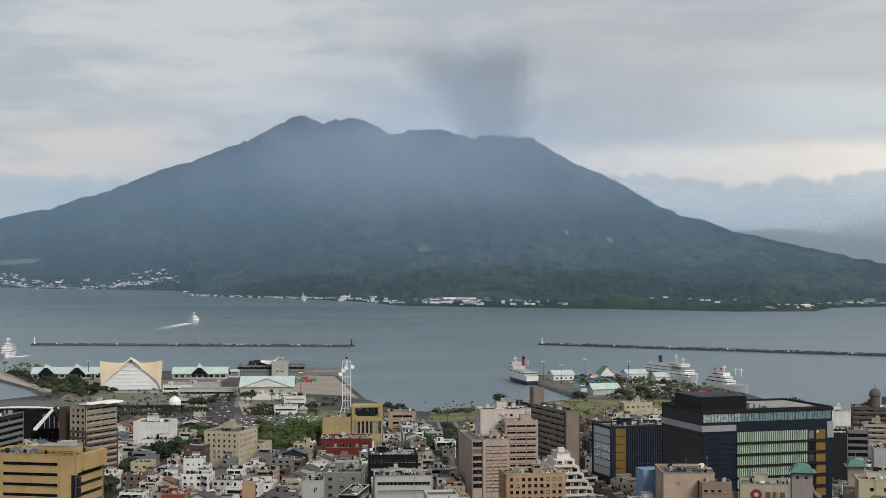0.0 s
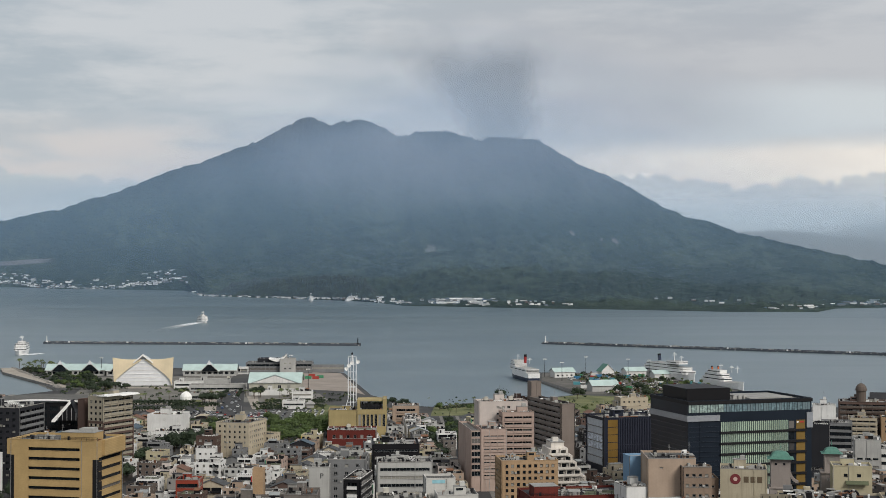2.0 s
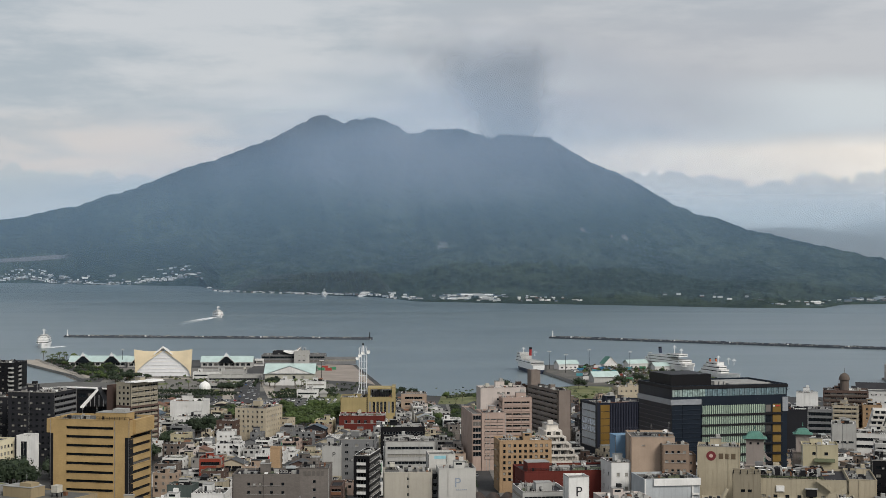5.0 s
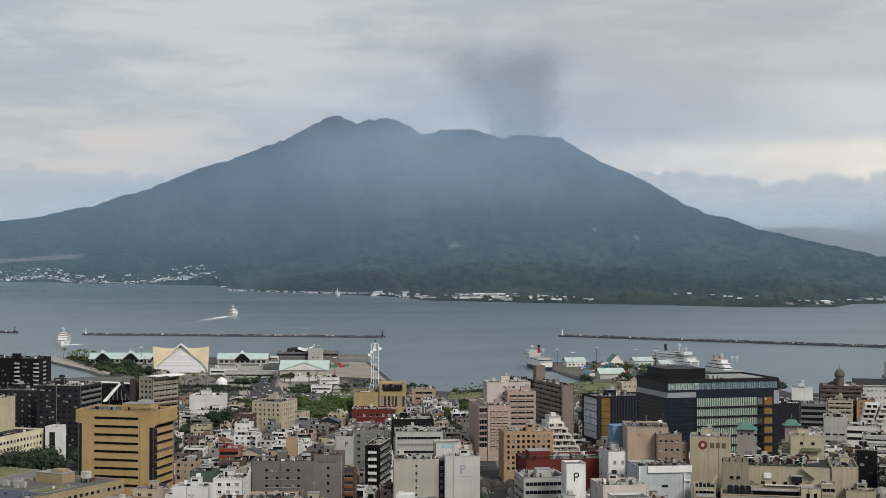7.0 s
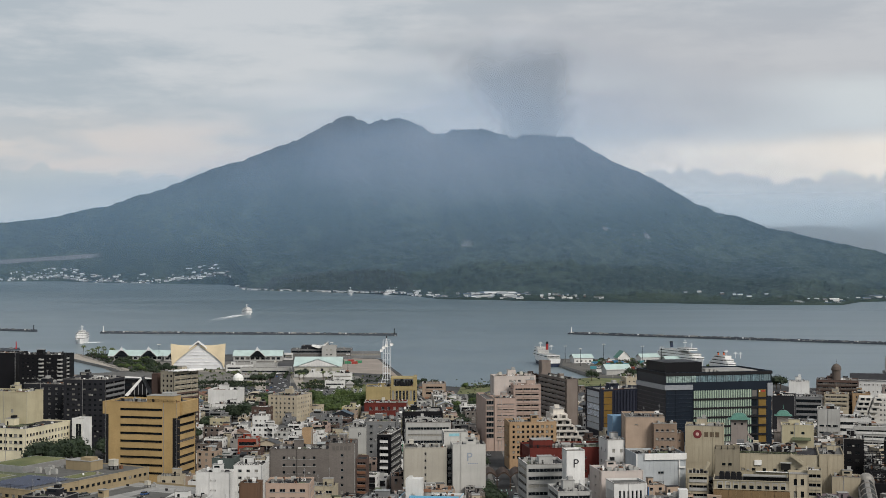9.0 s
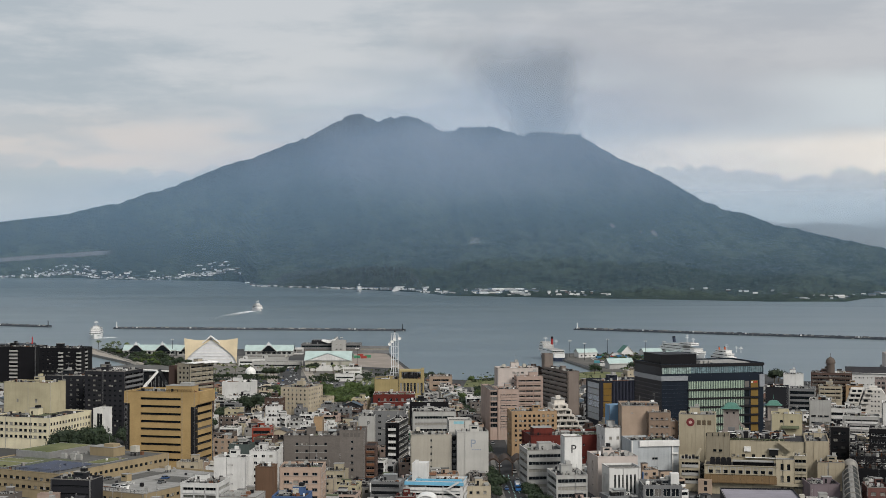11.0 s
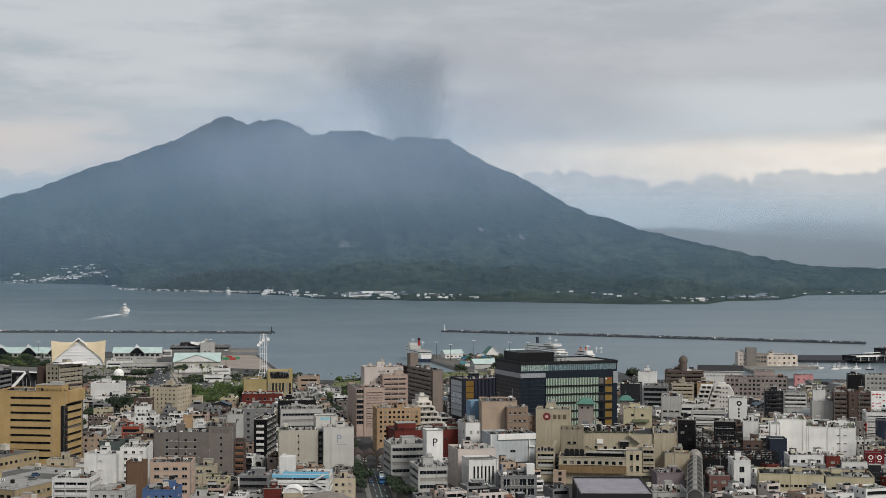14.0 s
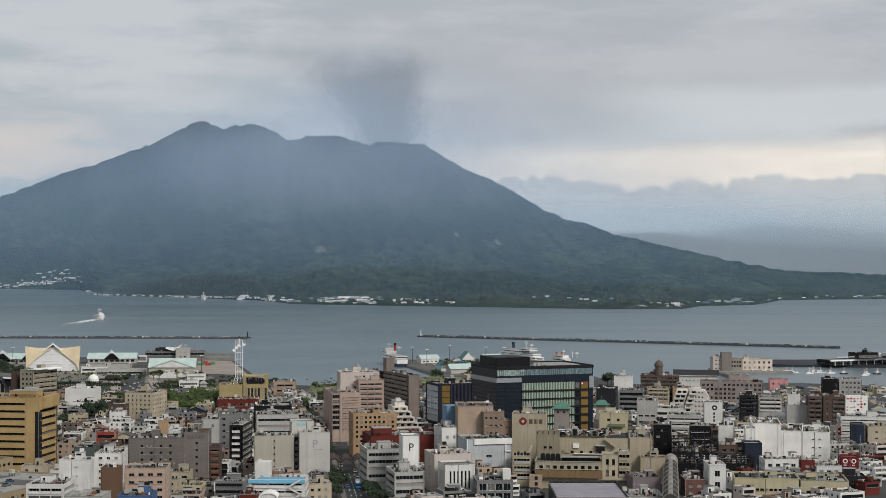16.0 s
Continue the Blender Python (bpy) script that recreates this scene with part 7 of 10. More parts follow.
HALLF = GRID(fh=4.0, pitch=5, ww=3.6, wh=2.6, sill=0.6, edge=1, top=0.6, pane=GLASS_OFFICE)
gable_hall("waterfront_hall", "waterfront hall with a mint green roof and glazed gables", -282, 1345, 2, 56, 18, 7.5, 12.5, PALE, MINT, HALLF, dormers=2, group="mint-roofed halls")
gable_hall("waterfront_hall", "waterfront hall with a mint green roof beside the aquarium", -224, 1338, 2, 22, 18, 7.5, 12.5, PALE, MINT, HALLF, dormers=1, group="mint-roofed halls")
gable_hall("waterfront_hall", "long waterfront hall with a mint roof and end gable", -152, 1335, 2, 50, 18, 7.5, 12.5, PALE, MINT, HALLF, dormers=1, group="mint-roofed halls")
wh = gable_hall("warehouse", "pale warehouse with a mint pitched roof and white pediment", -77, 1140, 2, 42, 28, 10.8, 18.0, wall("pale_khaki", (0.42, 0.41, 0.35)), MINT,
                GRID(fh=6, cols=4, ww=2.6, wh=2.6, sill=1.8, edge=6, top=0.6))
me = Mesh()
me.poly([(3, -1.2, 8.8), (39, -1.2, 8.8), (21, -1.2, 14.6)], WHITE)
for sgn in (-1, 1):
    me.poly([(21 + sgn * 19.5, -1.7, 8.6), (21, -1.7, 15.2), (21, 10, 15.2), (21 + sgn * 19.5, 2, 8.6)], MINT)
part("pediment", me, wh, label="white triangular pediment")
block("shop_building", "low white shop row before the warehouse", -76, 1122, 2, 44, 12, 6.5, WHITE, GRID(fh=4, cols=9, ww=3.4, wh=2.2, sill=0.5, edge=1), gear=5)
block("house", "white two-storey pavilion by the palm garden", -40, 1075, 2, 16, 10, 9.5, WHITE, RIB(fh=3.4, wh=1.3, edge=1), gear=2)
block("shop_building", "grey shopping hall with a curved white canopy", -140, 1195, 2, 42, 18, 9.0, PALE, RIB(fh=4, wh=1.6, edge=1.5), gear=6)
block("shop_building", "grey low shopping hall with roof decks", -128, 1165, 2, 46, 16, 7.5, PALE, RIB(fh=4, wh=1.6, edge=1.5), gear=8)
block("ferry_terminal", "grey ferry terminal with long open galleries", -95, 1365, 2, 64, 26, 12.5, GREY, RIB(fh=3.6, wh=2.3, sill=0.8, edge=0.6, pane=GLASS_OFFICE, bars=16), gear=6, coping=ALU)
block("ferry_terminal", "round-ended upper deck of the ferry terminal", -84, 1368, 2, 30, 18, 16.0, DGREY, RIB(fh=3.4, wh=2.2, edge=0.4, pane=GLASS_OFFICE), gear=3, base=12.0, coping=WHITEPAINT)
block("boarding_walkway", "long pale boarding walkway roof from the terminal", -148, 1352, 0, 56, 6, 9.0, WHITE, BAL(fh=4.5, cols=8, edge=0.5, wh=3.2, sill=0.3, top=0.8, rail=GREY), gear=0, roof=ROOF_PALE)
block("boarding_walkway", "low green-grey boarding walkway beside the apron", -34, 1372, 2, 34, 5, 9.5, GREY, RIB(fh=4, wh=2, edge=0.5), gear=0, roof=MINT)
block("ferry_terminal", "square stone tower of the ferry terminal", -62, 1358, 2, 15, 14, 16.5, PALE, GRID(fh=5, cols=2, ww=2.0, wh=1.4, edge=3), gear=1)
boat = thing("terminal_canopy", "boat-shaped white roof canopy over the ferry terminal", "canopy", -73, 1362, 13.6, -2)
me = Mesh()
prof = [(k / 12, 1.8 + 3.6 * max(0.0, 2 * k / 12 - 0.8) ** 2 + 1.6 * max(0.0, 0.5 - k / 12)) for k in range(13)]
for (s0, z0), (s1, z1) in zip(prof, prof[1:]):
    me.poly([(s0 * 18, 0, z0), (s1 * 18, 0, z1), (s1 * 18, 12, z1 + 0.6), (s0 * 18, 12, z0 + 0.6)], WHITEPAINT)
    me.poly([(s0 * 18, 0, z0 - 0.5 - 1.8 * math.sin(math.pi * s0)), (s0 * 18, 12, z0 - 0.4), (s1 * 18, 12, z1 - 0.4), (s1 * 18, 0, z1 - 0.5 - 1.8 * math.sin(math.pi * s1))], DARKMETAL)
    me.poly([(s0 * 18, 0, z0 - 0.5 - 1.8 * math.sin(math.pi * s0)), (s1 * 18, 0, z1 - 0.5 - 1.8 * math.sin(math.pi * s1)), (s1 * 18, 0, z1), (s0 * 18, 0, z0)], WHITEPAINT)
part("roof", me, boat)
for px2 in (5, 9, 13):
    me = Mesh()
    me.tube((px2, 6, 0), (px2, 6, 3.4), 0.5, ALU, 8)
    part("post", me, boat)
gable_hall("pier_shed", "white pier shed with a mint roof", 196, 1290, -12, 20, 13, 7.4, 10.6, WHITE, MINT, GRID(fh=4, cols=4, ww=2, wh=1.6, edge=1), group="pier sheds")
gable_hall("pier_shed", "pier hall with a steep green gable front", 246, 1322, -12, 13, 12, 5.6, 12.0, WHITE, COPPER, None, along=False, group="pier sheds")
gable_hall("pier_shed", "white pier shed with a pale mint roof", 266, 1300, -12, 20, 13, 7.2, 10.2, WHITE, MINT, GRID(fh=4, cols=4, ww=2, wh=1.6, edge=1), group="pier sheds")
gable_hall("pier_shed", "pale ticket hall with a mint hipped roof", 205, 1138, -10, 23, 14, 7.2, 11.0, PALE, MINT, GRID(fh=5, cols=6, ww=1.6, wh=3.2, sill=0.5, edge=1), group="pier sheds")
gable_hall("pier_shed", "small pier shed with a white roof", 286, 1270, -12, 16, 12, 6.6, 9.6, WHITE, MINT, None, group="pier sheds")
block("office_building", "long cream school building beside the lawn", 172, 905, -12, 46, 14, 12.5, CREAM, GRID(fh=3.4, pitch=4.2, ww=2.6, wh=1.5), gear=6)
block("office_building", "cream roof storey of the school building", 184, 910, -12, 20, 10, 18.0, CREAM, GRID(fh=3.4, cols=5, ww=1.2, wh=1.2), gear=2)
dark_term = block("exhibition_hall", "long dark glazed hall under a curved white roof rim", -206, 822, 2, 54, 30, 25.0, BLACKWALL, GRID(fh=4.2, pitch=6, ww=5.0, wh=2.6, sill=0.8, edge=2, pane=GLASS_OFFICE, frame=DARKMETAL), gear=0, roof=ROOF_PALE)
me = Mesh()
for k in range(16):
    x0, x1 = -2 + 58 * k / 16, -2 + 58 * (k + 1) / 16
    z = lambda x: 23.6 + 1.8 * math.sin(math.pi * (x + 2) / 64)
    me.poly([(x0, -2, z(x0)), (x1, -2, z(x1)), (x1, 20, z(x1) + 1.2), (x0, 20, z(x0) + 1.2)], ROOF)
    me.poly([(x0, -2, z(x0) - 0.9), (x1, -2, z(x1) - 0.9), (x1, -2, z(x1)), (x0, -2, z(x0))], WHITEPAINT)
part("roof_rim", me, dark_term, label="curved white roof rim")
me = Mesh()
me.poly([(38.0, -12, 14), (48.5, -12, 25.4), (48.5, 0, 25.4), (38.0, 0, 14)], WHITEPAINT)
me.poly([(38.0, -12, 13), (40.0, -12, 13), (49.2, -12, 24.0), (48.5, -12, 25.4), (38.0, -12, 14)], WHITEPAINT)
me.poly([(48.5, -12, 25.4), (54.0, -12, 14), (54.0, 0, 14), (48.5, 0, 25.4)], BLACKWALL)
part("ramp_roof", me, dark_term, label="sloping white roof blade")

me = Mesh()
me.poly([(40.5, -11.9, 14), (53.6, -11.9, 14), (48.7, -11.9, 23.6)], BLACKWALL)
for k in range(5):
    me.box(41.5 + k * 2.6, -12.1, 14, 41.8 + k * 2.6, -11.92, 15.5 + 7 * (1 - abs(k - 2.4) / 2.6), ALU)
part("gable_window", me, dark_term, label="dark triangular glazed gable")

# marina terminal on the far pier
mt = block("marina_terminal", "low dark glazed marina terminal with white roof edges", 610, 1195, -14, 120, 24, 8.0, BLACKWALL, RIB(fh=5, wh=2.0, sill=1.5, edge=1, pane=GLASS_OFFICE, bars=30), gear=0, base=2.5, roof=ROOF_PALE, coping=WHITEPAINT)
block("marina_terminal", "black glazed upper storey of the marina terminal", 640, 1196, -14, 26, 16, 15.5, BLACKWALL, RIB(fh=5, wh=2.6, edge=1, pane=GLASS_OFFICE), gear=2, base=9.0, coping=WHITEPAINT)
block("marina_terminal", "white roof house of the marina terminal", 672, 1190, -14, 40, 14, 15.0, WHITE, RIB(fh=5, wh=2.0, edge=1, pane=GLASS_OFFICE), gear=3, base=9.0)

for bx in ((-1.0, -1.6, 4.4, 121.0, -0.05, 5.9), (8.0, -0.9, 8.2, 70.0, -0.05, 8.9), (60.0, -0.6, 10.5, 121.0, -0.05, 12.0)):
    me = Mesh()
    me.box(*bx, WHITEPAINT, True)
    part("fascia", me, mt, label="white roof fascia")
for k in range(12):
    me = Mesh()
    me.box(4 + k * 10, -1.4, 0.0, 4.5 + k * 10, -0.9, 4.4, WHITEPAINT)
    part("post", me, mt, label="white post")

# ---------------------------------------------------------------- breakwaters and ships
ARMOUR = plain("breakwater_concrete", (0.075, 0.088, 0.105), 0.9, 0.0, 0.4, 0.3)


def breakwater(label, x0, y0, x1, y1, ends=(0, 0)):
    ln = math.hypot(x1 - x0, y1 - y0)
    bw = thing("breakwater", label, "breakwater", x0, y0, 0, math.degrees(math.atan2(y1 - y0, x1 - x0)), "breakwaters")
    n = max(3, int(ln / 26))
    for i in range(n):
        a2, b2 = ln * i / n, ln * (i + 1) / n - 0.35
        me2 = Mesh()
        me2.box(a2, -4, -3, b2, 4, 1.9, ARMOUR)
        me2.box(a2, 1.5, 1.9, b2, 3.6, 3.1, ARMOUR)
        part("caisson", me2, bw)
        if i % 3 == 1:
            me2 = Mesh()
            me2.box(a2 + 8, -3.5, 1.9, a2 + 10, -2.4, 3.6, WHITEPAINT)
            part("marker", me2, bw)
    me2, r2 = Mesh(), random.Random(int(ln))
    for k in range(int(ln / 1.5)):
        a2, w2, y2 = k * 1.5 + r2.uniform(0, 0.8), r2.uniform(0.7, 1.9), r2.uniform(-4.4, 0.6)
        me2.box(a2, y2, 1.6 if y2 > -3.6 else -0.5, a2 + w2, y2 + r2.uniform(0.8, 1.8), r2.uniform(2.1, 3.3) if y2 > -3.6 else r2.uniform(0.6, 1.7), r2.choice((ARMOUR, ARMOUR, ARMOUR, GREY, PALE)))
    for k in range(int(ln / 11)):
        a2 = k * 11 + r2.uniform(0, 5)
        me2.box(a2, 1.2, 1.9, a2 + r2.uniform(3, 8), 1.5, r2.uniform(3.3, 4.0), r2.choice((GREY, PALE, ARMOUR)))
    tagged(part("rubble", me2, bw), "tumbled pale concrete blocks", kind="stuff")
    for flag, xx in zip(ends, (4, ln - 4)):
        if flag:
            me2 = Mesh()
            me2.lathe(xx, 0, [(1.5, 1.9), (1.5, 3.2), (0.75, 3.4), (0.55, 8.4), (0.9, 8.6), (0.9, 9.0), (0.45, 9.2), (0.45, 10.4), (0.0, 10.9)], WHITEPAINT if flag == 1 else (SIGNRED if flag == 3 else DARKMETAL), 10)
            part("light", me2, bw, label="small harbour light")


breakwater("long low grey concrete breakwater with a white light", -412, 1966, 22, 1884, (1, 2))
breakwater("long low grey concrete breakwater before the port", 272, 1916, 770, 1538, (1, 0))
breakwater("short outer concrete breakwater with a light", -640, 2095, -520, 2022, (0, 2))
breakwater("dark mole with a small red harbour light", -520, 1500, -428, 1562, (0, 3))

HULLW = plain("ship_white", (0.78, 0.78, 0.77), 0.45)
HULLN = plain("ship_navy", (0.02, 0.03, 0.06), 0.45)
FUNNEL = plain("funnel_red", (0.35, 0.03, 0.03), 0.5)
ORANGE = plain("funnel_orange", (0.55, 0.12, 0.03), 0.5)


def ship(label, x, y, head, ln, beam, deck, tiers, hull, lower=None, funnels=(), masts=(), z=0.0, scale=1.0):
    """A ship lying along +y of its own frame, bow first."""
    s = thing("ship", label, "ship", x, y, z, -head)
    s.scale = (scale,) * 3
    me2 = Mesh()
    st = [(-0.5, 0.86), (-0.48, 0.94), (-0.2, 1.0), (0.15, 1.0), (0.32, 0.8), (0.43, 0.42), (0.5, 0.04)]
    lev = [(-2, 0.8, 0.97), (deck * 0.45, 0.96, 0.985), (deck, 1.0, 1.0)]
    rows2 = []
    for zz2, kb, kl in lev:
        rise = lambda f: zz2 + (deck * 0.28 * max(0, (f - 0.2) / 0.3) ** 2 if zz2 > 0 else 0)
        rows2.append([(sg * beam / 2 * wv * kb, f * ln * kl, rise(f)) for sg, seq in ((1, st), (-1, st[::-1])) for f, wv in seq])
    m0, m1 = (lower or hull), hull
    for k, (r0, r1) in enumerate(zip(rows2, rows2[1:])):
        n = len(r0)
        for i in range(n):
            j = (i + 1) % n
            me2.poly([r0[i], r0[j], r1[j], r1[i]], m0 if k == 0 else (lower if (lower and hull is HULLN) else m1))
    me2.poly(rows2[-1], UNIT)
    part("hull", me2, s)
    zt = deck
    for k, (f0, f1, kb, hh) in enumerate(tiers):
        me2 = Mesh()
        build_wall(me2, s, (-beam * kb / 2, f0 * ln, zt), (1, 0, 0), beam * kb, hh, BLIND, HULLW)
        bw2, y0, y1 = beam * kb / 2, f0 * ln, f1 * ln
        nose = min(3.0, (y1 - y0) * 0.12)
        ring = [(-bw2, y0), (bw2, y0), (bw2, y1 - nose), (bw2 * 0.7, y1), (-bw2 * 0.7, y1), (-bw2, y1 - nose)]
        for i in range(6):
            (ax, ay), (bx, by) = ring[i], ring[(i + 1) % 6]
            me2.poly([(ax, ay, zt), (bx, by, zt), (bx, by, zt + hh), (ax, ay, zt + hh)], HULLW)
            ov = 1.03
            me2.poly([(ax * ov, ay, zt + hh), (bx * ov, by, zt + hh), (bx * ov, by, zt + hh + 0.25), (ax * ov, ay, zt + hh + 0.25)], HULLW)
        me2.poly([(ax, ay, zt + hh + 0.25) for ax, ay in ring], UNIT)
        dh = part("deck_house", me2, s)
        me2 = Mesh()
        z0, z1 = zt + hh * 0.50, zt + hh * 0.74
        for i in (1, 5, 0, 2, 3, 4):
            (ax, ay), (bx, by) = ring[i], ring[(i + 1) % 6]
            cx2, cy2 = (ax + bx) / 2, (ay + by) / 2
            sh = lambda p, q: (p + (q - p) * 0.05) * 1.004
            me2.poly([(sh(ax, cx2), sh(ay, cy2), z0), (sh(bx, cx2), sh(by, cy2), z0), (sh(bx, cx2), sh(by, cy2), z1), (sh(ax, cx2), sh(ay, cy2), z1)], GLASS_OFFICE)
        part("window_band", me2, dh, label="dark band of windows")
        zt += hh + 0.25
    for f, xx, rr, hh, mm in funnels:
        me2 = Mesh()
        me2.tube((xx, f * ln, zt - 1), (xx, f * ln - 0.8, zt + hh * 0.72), rr, mm, 10)
        me2.tube((xx, f * ln - 0.8, zt + hh * 0.72), (xx, f * ln - 1.0, zt + hh), rr * 1.02, DARKMETAL, 10)
        part("funnel", me2, s)
    for f, hh in masts:
        me2 = Mesh()
        me2.tube((0, f * ln, zt - 1), (0, f * ln, zt + hh), 0.35, HULLW, 6, 0.15)
        me2.box(-2.2, f * ln - 0.12, zt + hh * 0.62, 2.2, f * ln + 0.12, zt + hh * 0.68, HULLW, True)
        me2.box(-1.4, f * ln - 0.12, zt + hh * 0.82, 1.4, f * ln + 0.12, zt + hh * 0.87, HULLW, True)
        part("mast", me2, s)
    return s


ship("navy and white cargo ferry with a red funnel at the pier", 168, 1300, -8, 74, 13, 8, [(-0.42, 0.40, 0.98, 3.0), (0.12, 0.38, 0.9, 2.8), (0.2, 0.36, 0.8, 2.6)], HULLW, HULLN, [(-0.2, -2.5, 1.3, 7.0, FUNNEL)], [(0.28, 5), (-0.3, 4)])
ship("large white passenger ferry moored at the pier", 304, 1288, 160, 84, 15, 7, [(-0.44, 0.42, 0.98, 2.8), (-0.4, 0.36, 0.95, 2.6), (-0.36, 0.1, 0.9, 2.4), (0.05, 0.28, 0.85, 2.4)], HULLW, None, [(-0.2, 0, 1.6, 5, HULLN)], [(0.1, 8), (0.24, 5)])
ship("white ship with orange funnels and gantries", 330, 1192, 165, 66, 12, 6, [(-0.42, 0.1, 0.95, 3.0), (-0.36, 0.04, 0.9, 2.8), (-0.3, -0.02, 0.8, 2.8)], HULLW, None, [(-0.22, -3, 0.8, 2.8, ORANGE), (-0.22, 3, 0.8, 2.8, ORANGE)], [(0.2, 5), (0.34, 5), (-0.08, 6)])
ship("white double-ended car ferry under way with two masts", -388, 1722, 174, 52, 14, 5, [(-0.42, 0.42, 1.0, 3.0), (-0.38, 0.38, 0.98, 2.5), (-0.32, 0.32, 0.92, 2.3), (-0.16, 0.16, 0.6, 2.2)], HULLW, None, [], [(-0.12, 6), (0.12, 7)])
ship("white double-ended car ferry crossing the bay", -270, 2720, 160, 46, 13, 4, [(-0.42, 0.42, 1.0, 3.0), (-0.38, 0.38, 0.98, 2.5), (-0.32, 0.32, 0.92, 2.3), (-0.16, 0.16, 0.6, 2.2)], HULLW, None, [], [(-0.12, 6), (0.12, 7)])
k = drawn_in(4610) / 4610
for az, hd in ((0.33, 80), (0.62, 100), (-1.35, 175)):
    p = far_place(az, 4600, 0)
    ship("white car ferry in the far island harbour", p[0], p[1], hd, 56, 14, 5, [(-0.42, 0.42, 1.0, 4.0), (-0.38, 0.38, 0.96, 3.4), (-0.3, 0.3, 0.9, 3.2)], HULLW, None, [], [(-0.14, 9), (0.14, 10)], p[2], k)

m, t, b = blank("wake_foam")
co = node(t, "ShaderNodeTexCoord").outputs["Object"]
gone = node(t, "ShaderNodeBsdfTransparent")
keep = mathn(t, "MULTIPLY", smooth(t, noisen(t, co, 0.09, 5, 0.7), 0.28, 0.55), smooth(t, node(t, "ShaderNodeSeparateXYZ", i0=co).outputs[1], 300.0, 10.0, 0.03, 1.0))
b.inputs["Base Color"].default_value = (0.75, 0.78, 0.8, 1)
b.inputs["Roughness"].default_value = 0.8
mx = node(t, "ShaderNodeMixShader", i0=keep)
t.links.new(gone.outputs[0], mx.inputs[1])
t.links.new(b.outputs[0], mx.inputs[2])
t.links.new(mx.outputs[0], t.nodes["Material Output"].inputs[0])
FOAM = m


def wake(label, x, y, turn, ln, w0, w1, curve):
    me2 = Mesh()
    for i in range(12):
        s0, s1 = i / 12, (i + 1) / 12
        a2, b2 = w0 + (w1 - w0) * s0, w0 + (w1 - w0) * s1
        bend = lambda s: curve * s * s
        me2.poly([(-a2 + bend(s0), s0 * ln, 0), (a2 + bend(s0), s0 * ln, 0), (b2 + bend(s1), s1 * ln, 0), (-b2 + bend(s1), s1 * ln, 0)], FOAM)
    ob = new("wake", me2.data("wake"))
    ob.matrix_basis = pose(x, y, 0.25, 0, 0, -turn)
    tagged(ob, label, "wake", kind="structure")


wake("white foam wake behind the crossing ferry", -276, 2712, -172, 420, 9, 17, -30)
wake("white foam round the ferry under way", -386, 1708, 50, 32, 11, 7, -6)

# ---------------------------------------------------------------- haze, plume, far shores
# Haze over the bay is painted on see-through tinted sheets, three deep.
m, t, b = blank("haze_sheet")
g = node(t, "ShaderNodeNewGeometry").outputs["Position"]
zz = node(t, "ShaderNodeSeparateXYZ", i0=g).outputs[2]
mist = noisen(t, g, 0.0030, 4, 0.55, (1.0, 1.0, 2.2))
# low haze tint under the ridge line; thicker mist tint round the summit only
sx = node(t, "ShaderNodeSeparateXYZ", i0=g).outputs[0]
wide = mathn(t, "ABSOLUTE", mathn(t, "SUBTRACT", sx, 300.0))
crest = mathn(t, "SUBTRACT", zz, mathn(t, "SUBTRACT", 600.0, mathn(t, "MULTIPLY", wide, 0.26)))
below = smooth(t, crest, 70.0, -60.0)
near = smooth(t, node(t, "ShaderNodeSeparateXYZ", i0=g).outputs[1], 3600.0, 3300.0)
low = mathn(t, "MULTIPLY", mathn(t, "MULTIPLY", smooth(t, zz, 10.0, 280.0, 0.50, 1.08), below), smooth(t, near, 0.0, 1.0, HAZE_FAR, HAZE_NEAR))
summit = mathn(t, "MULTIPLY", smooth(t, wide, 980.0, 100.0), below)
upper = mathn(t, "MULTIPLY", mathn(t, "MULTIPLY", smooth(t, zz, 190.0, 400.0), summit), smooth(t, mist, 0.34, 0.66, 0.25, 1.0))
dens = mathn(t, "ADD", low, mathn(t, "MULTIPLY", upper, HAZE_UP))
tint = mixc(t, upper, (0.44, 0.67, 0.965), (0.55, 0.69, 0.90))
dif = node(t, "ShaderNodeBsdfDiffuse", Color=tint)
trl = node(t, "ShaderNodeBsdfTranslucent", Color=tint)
half = node(t, "ShaderNodeMixShader", i0=0.5)
t.links.new(dif.outputs[0], half.inputs[1])
t.links.new(trl.outputs[0], half.inputs[2])
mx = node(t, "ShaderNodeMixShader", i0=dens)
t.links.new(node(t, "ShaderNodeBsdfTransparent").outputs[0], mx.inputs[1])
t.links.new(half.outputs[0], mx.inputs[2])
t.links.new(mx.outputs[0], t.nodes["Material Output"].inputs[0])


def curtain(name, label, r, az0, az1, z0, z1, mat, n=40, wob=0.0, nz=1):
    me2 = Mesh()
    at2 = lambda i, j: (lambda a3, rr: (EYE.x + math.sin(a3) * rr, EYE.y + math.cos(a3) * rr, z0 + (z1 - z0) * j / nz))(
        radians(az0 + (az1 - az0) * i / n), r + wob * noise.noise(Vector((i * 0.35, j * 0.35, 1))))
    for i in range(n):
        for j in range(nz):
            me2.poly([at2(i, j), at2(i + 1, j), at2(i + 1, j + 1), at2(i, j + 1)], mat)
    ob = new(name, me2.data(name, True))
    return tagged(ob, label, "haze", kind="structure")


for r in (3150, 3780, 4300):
    curtain("backdrop_haze", "see-through blue-grey sheet standing in for haze over the far bay", r, -38, 42, 0.3, 1150, m, 80)

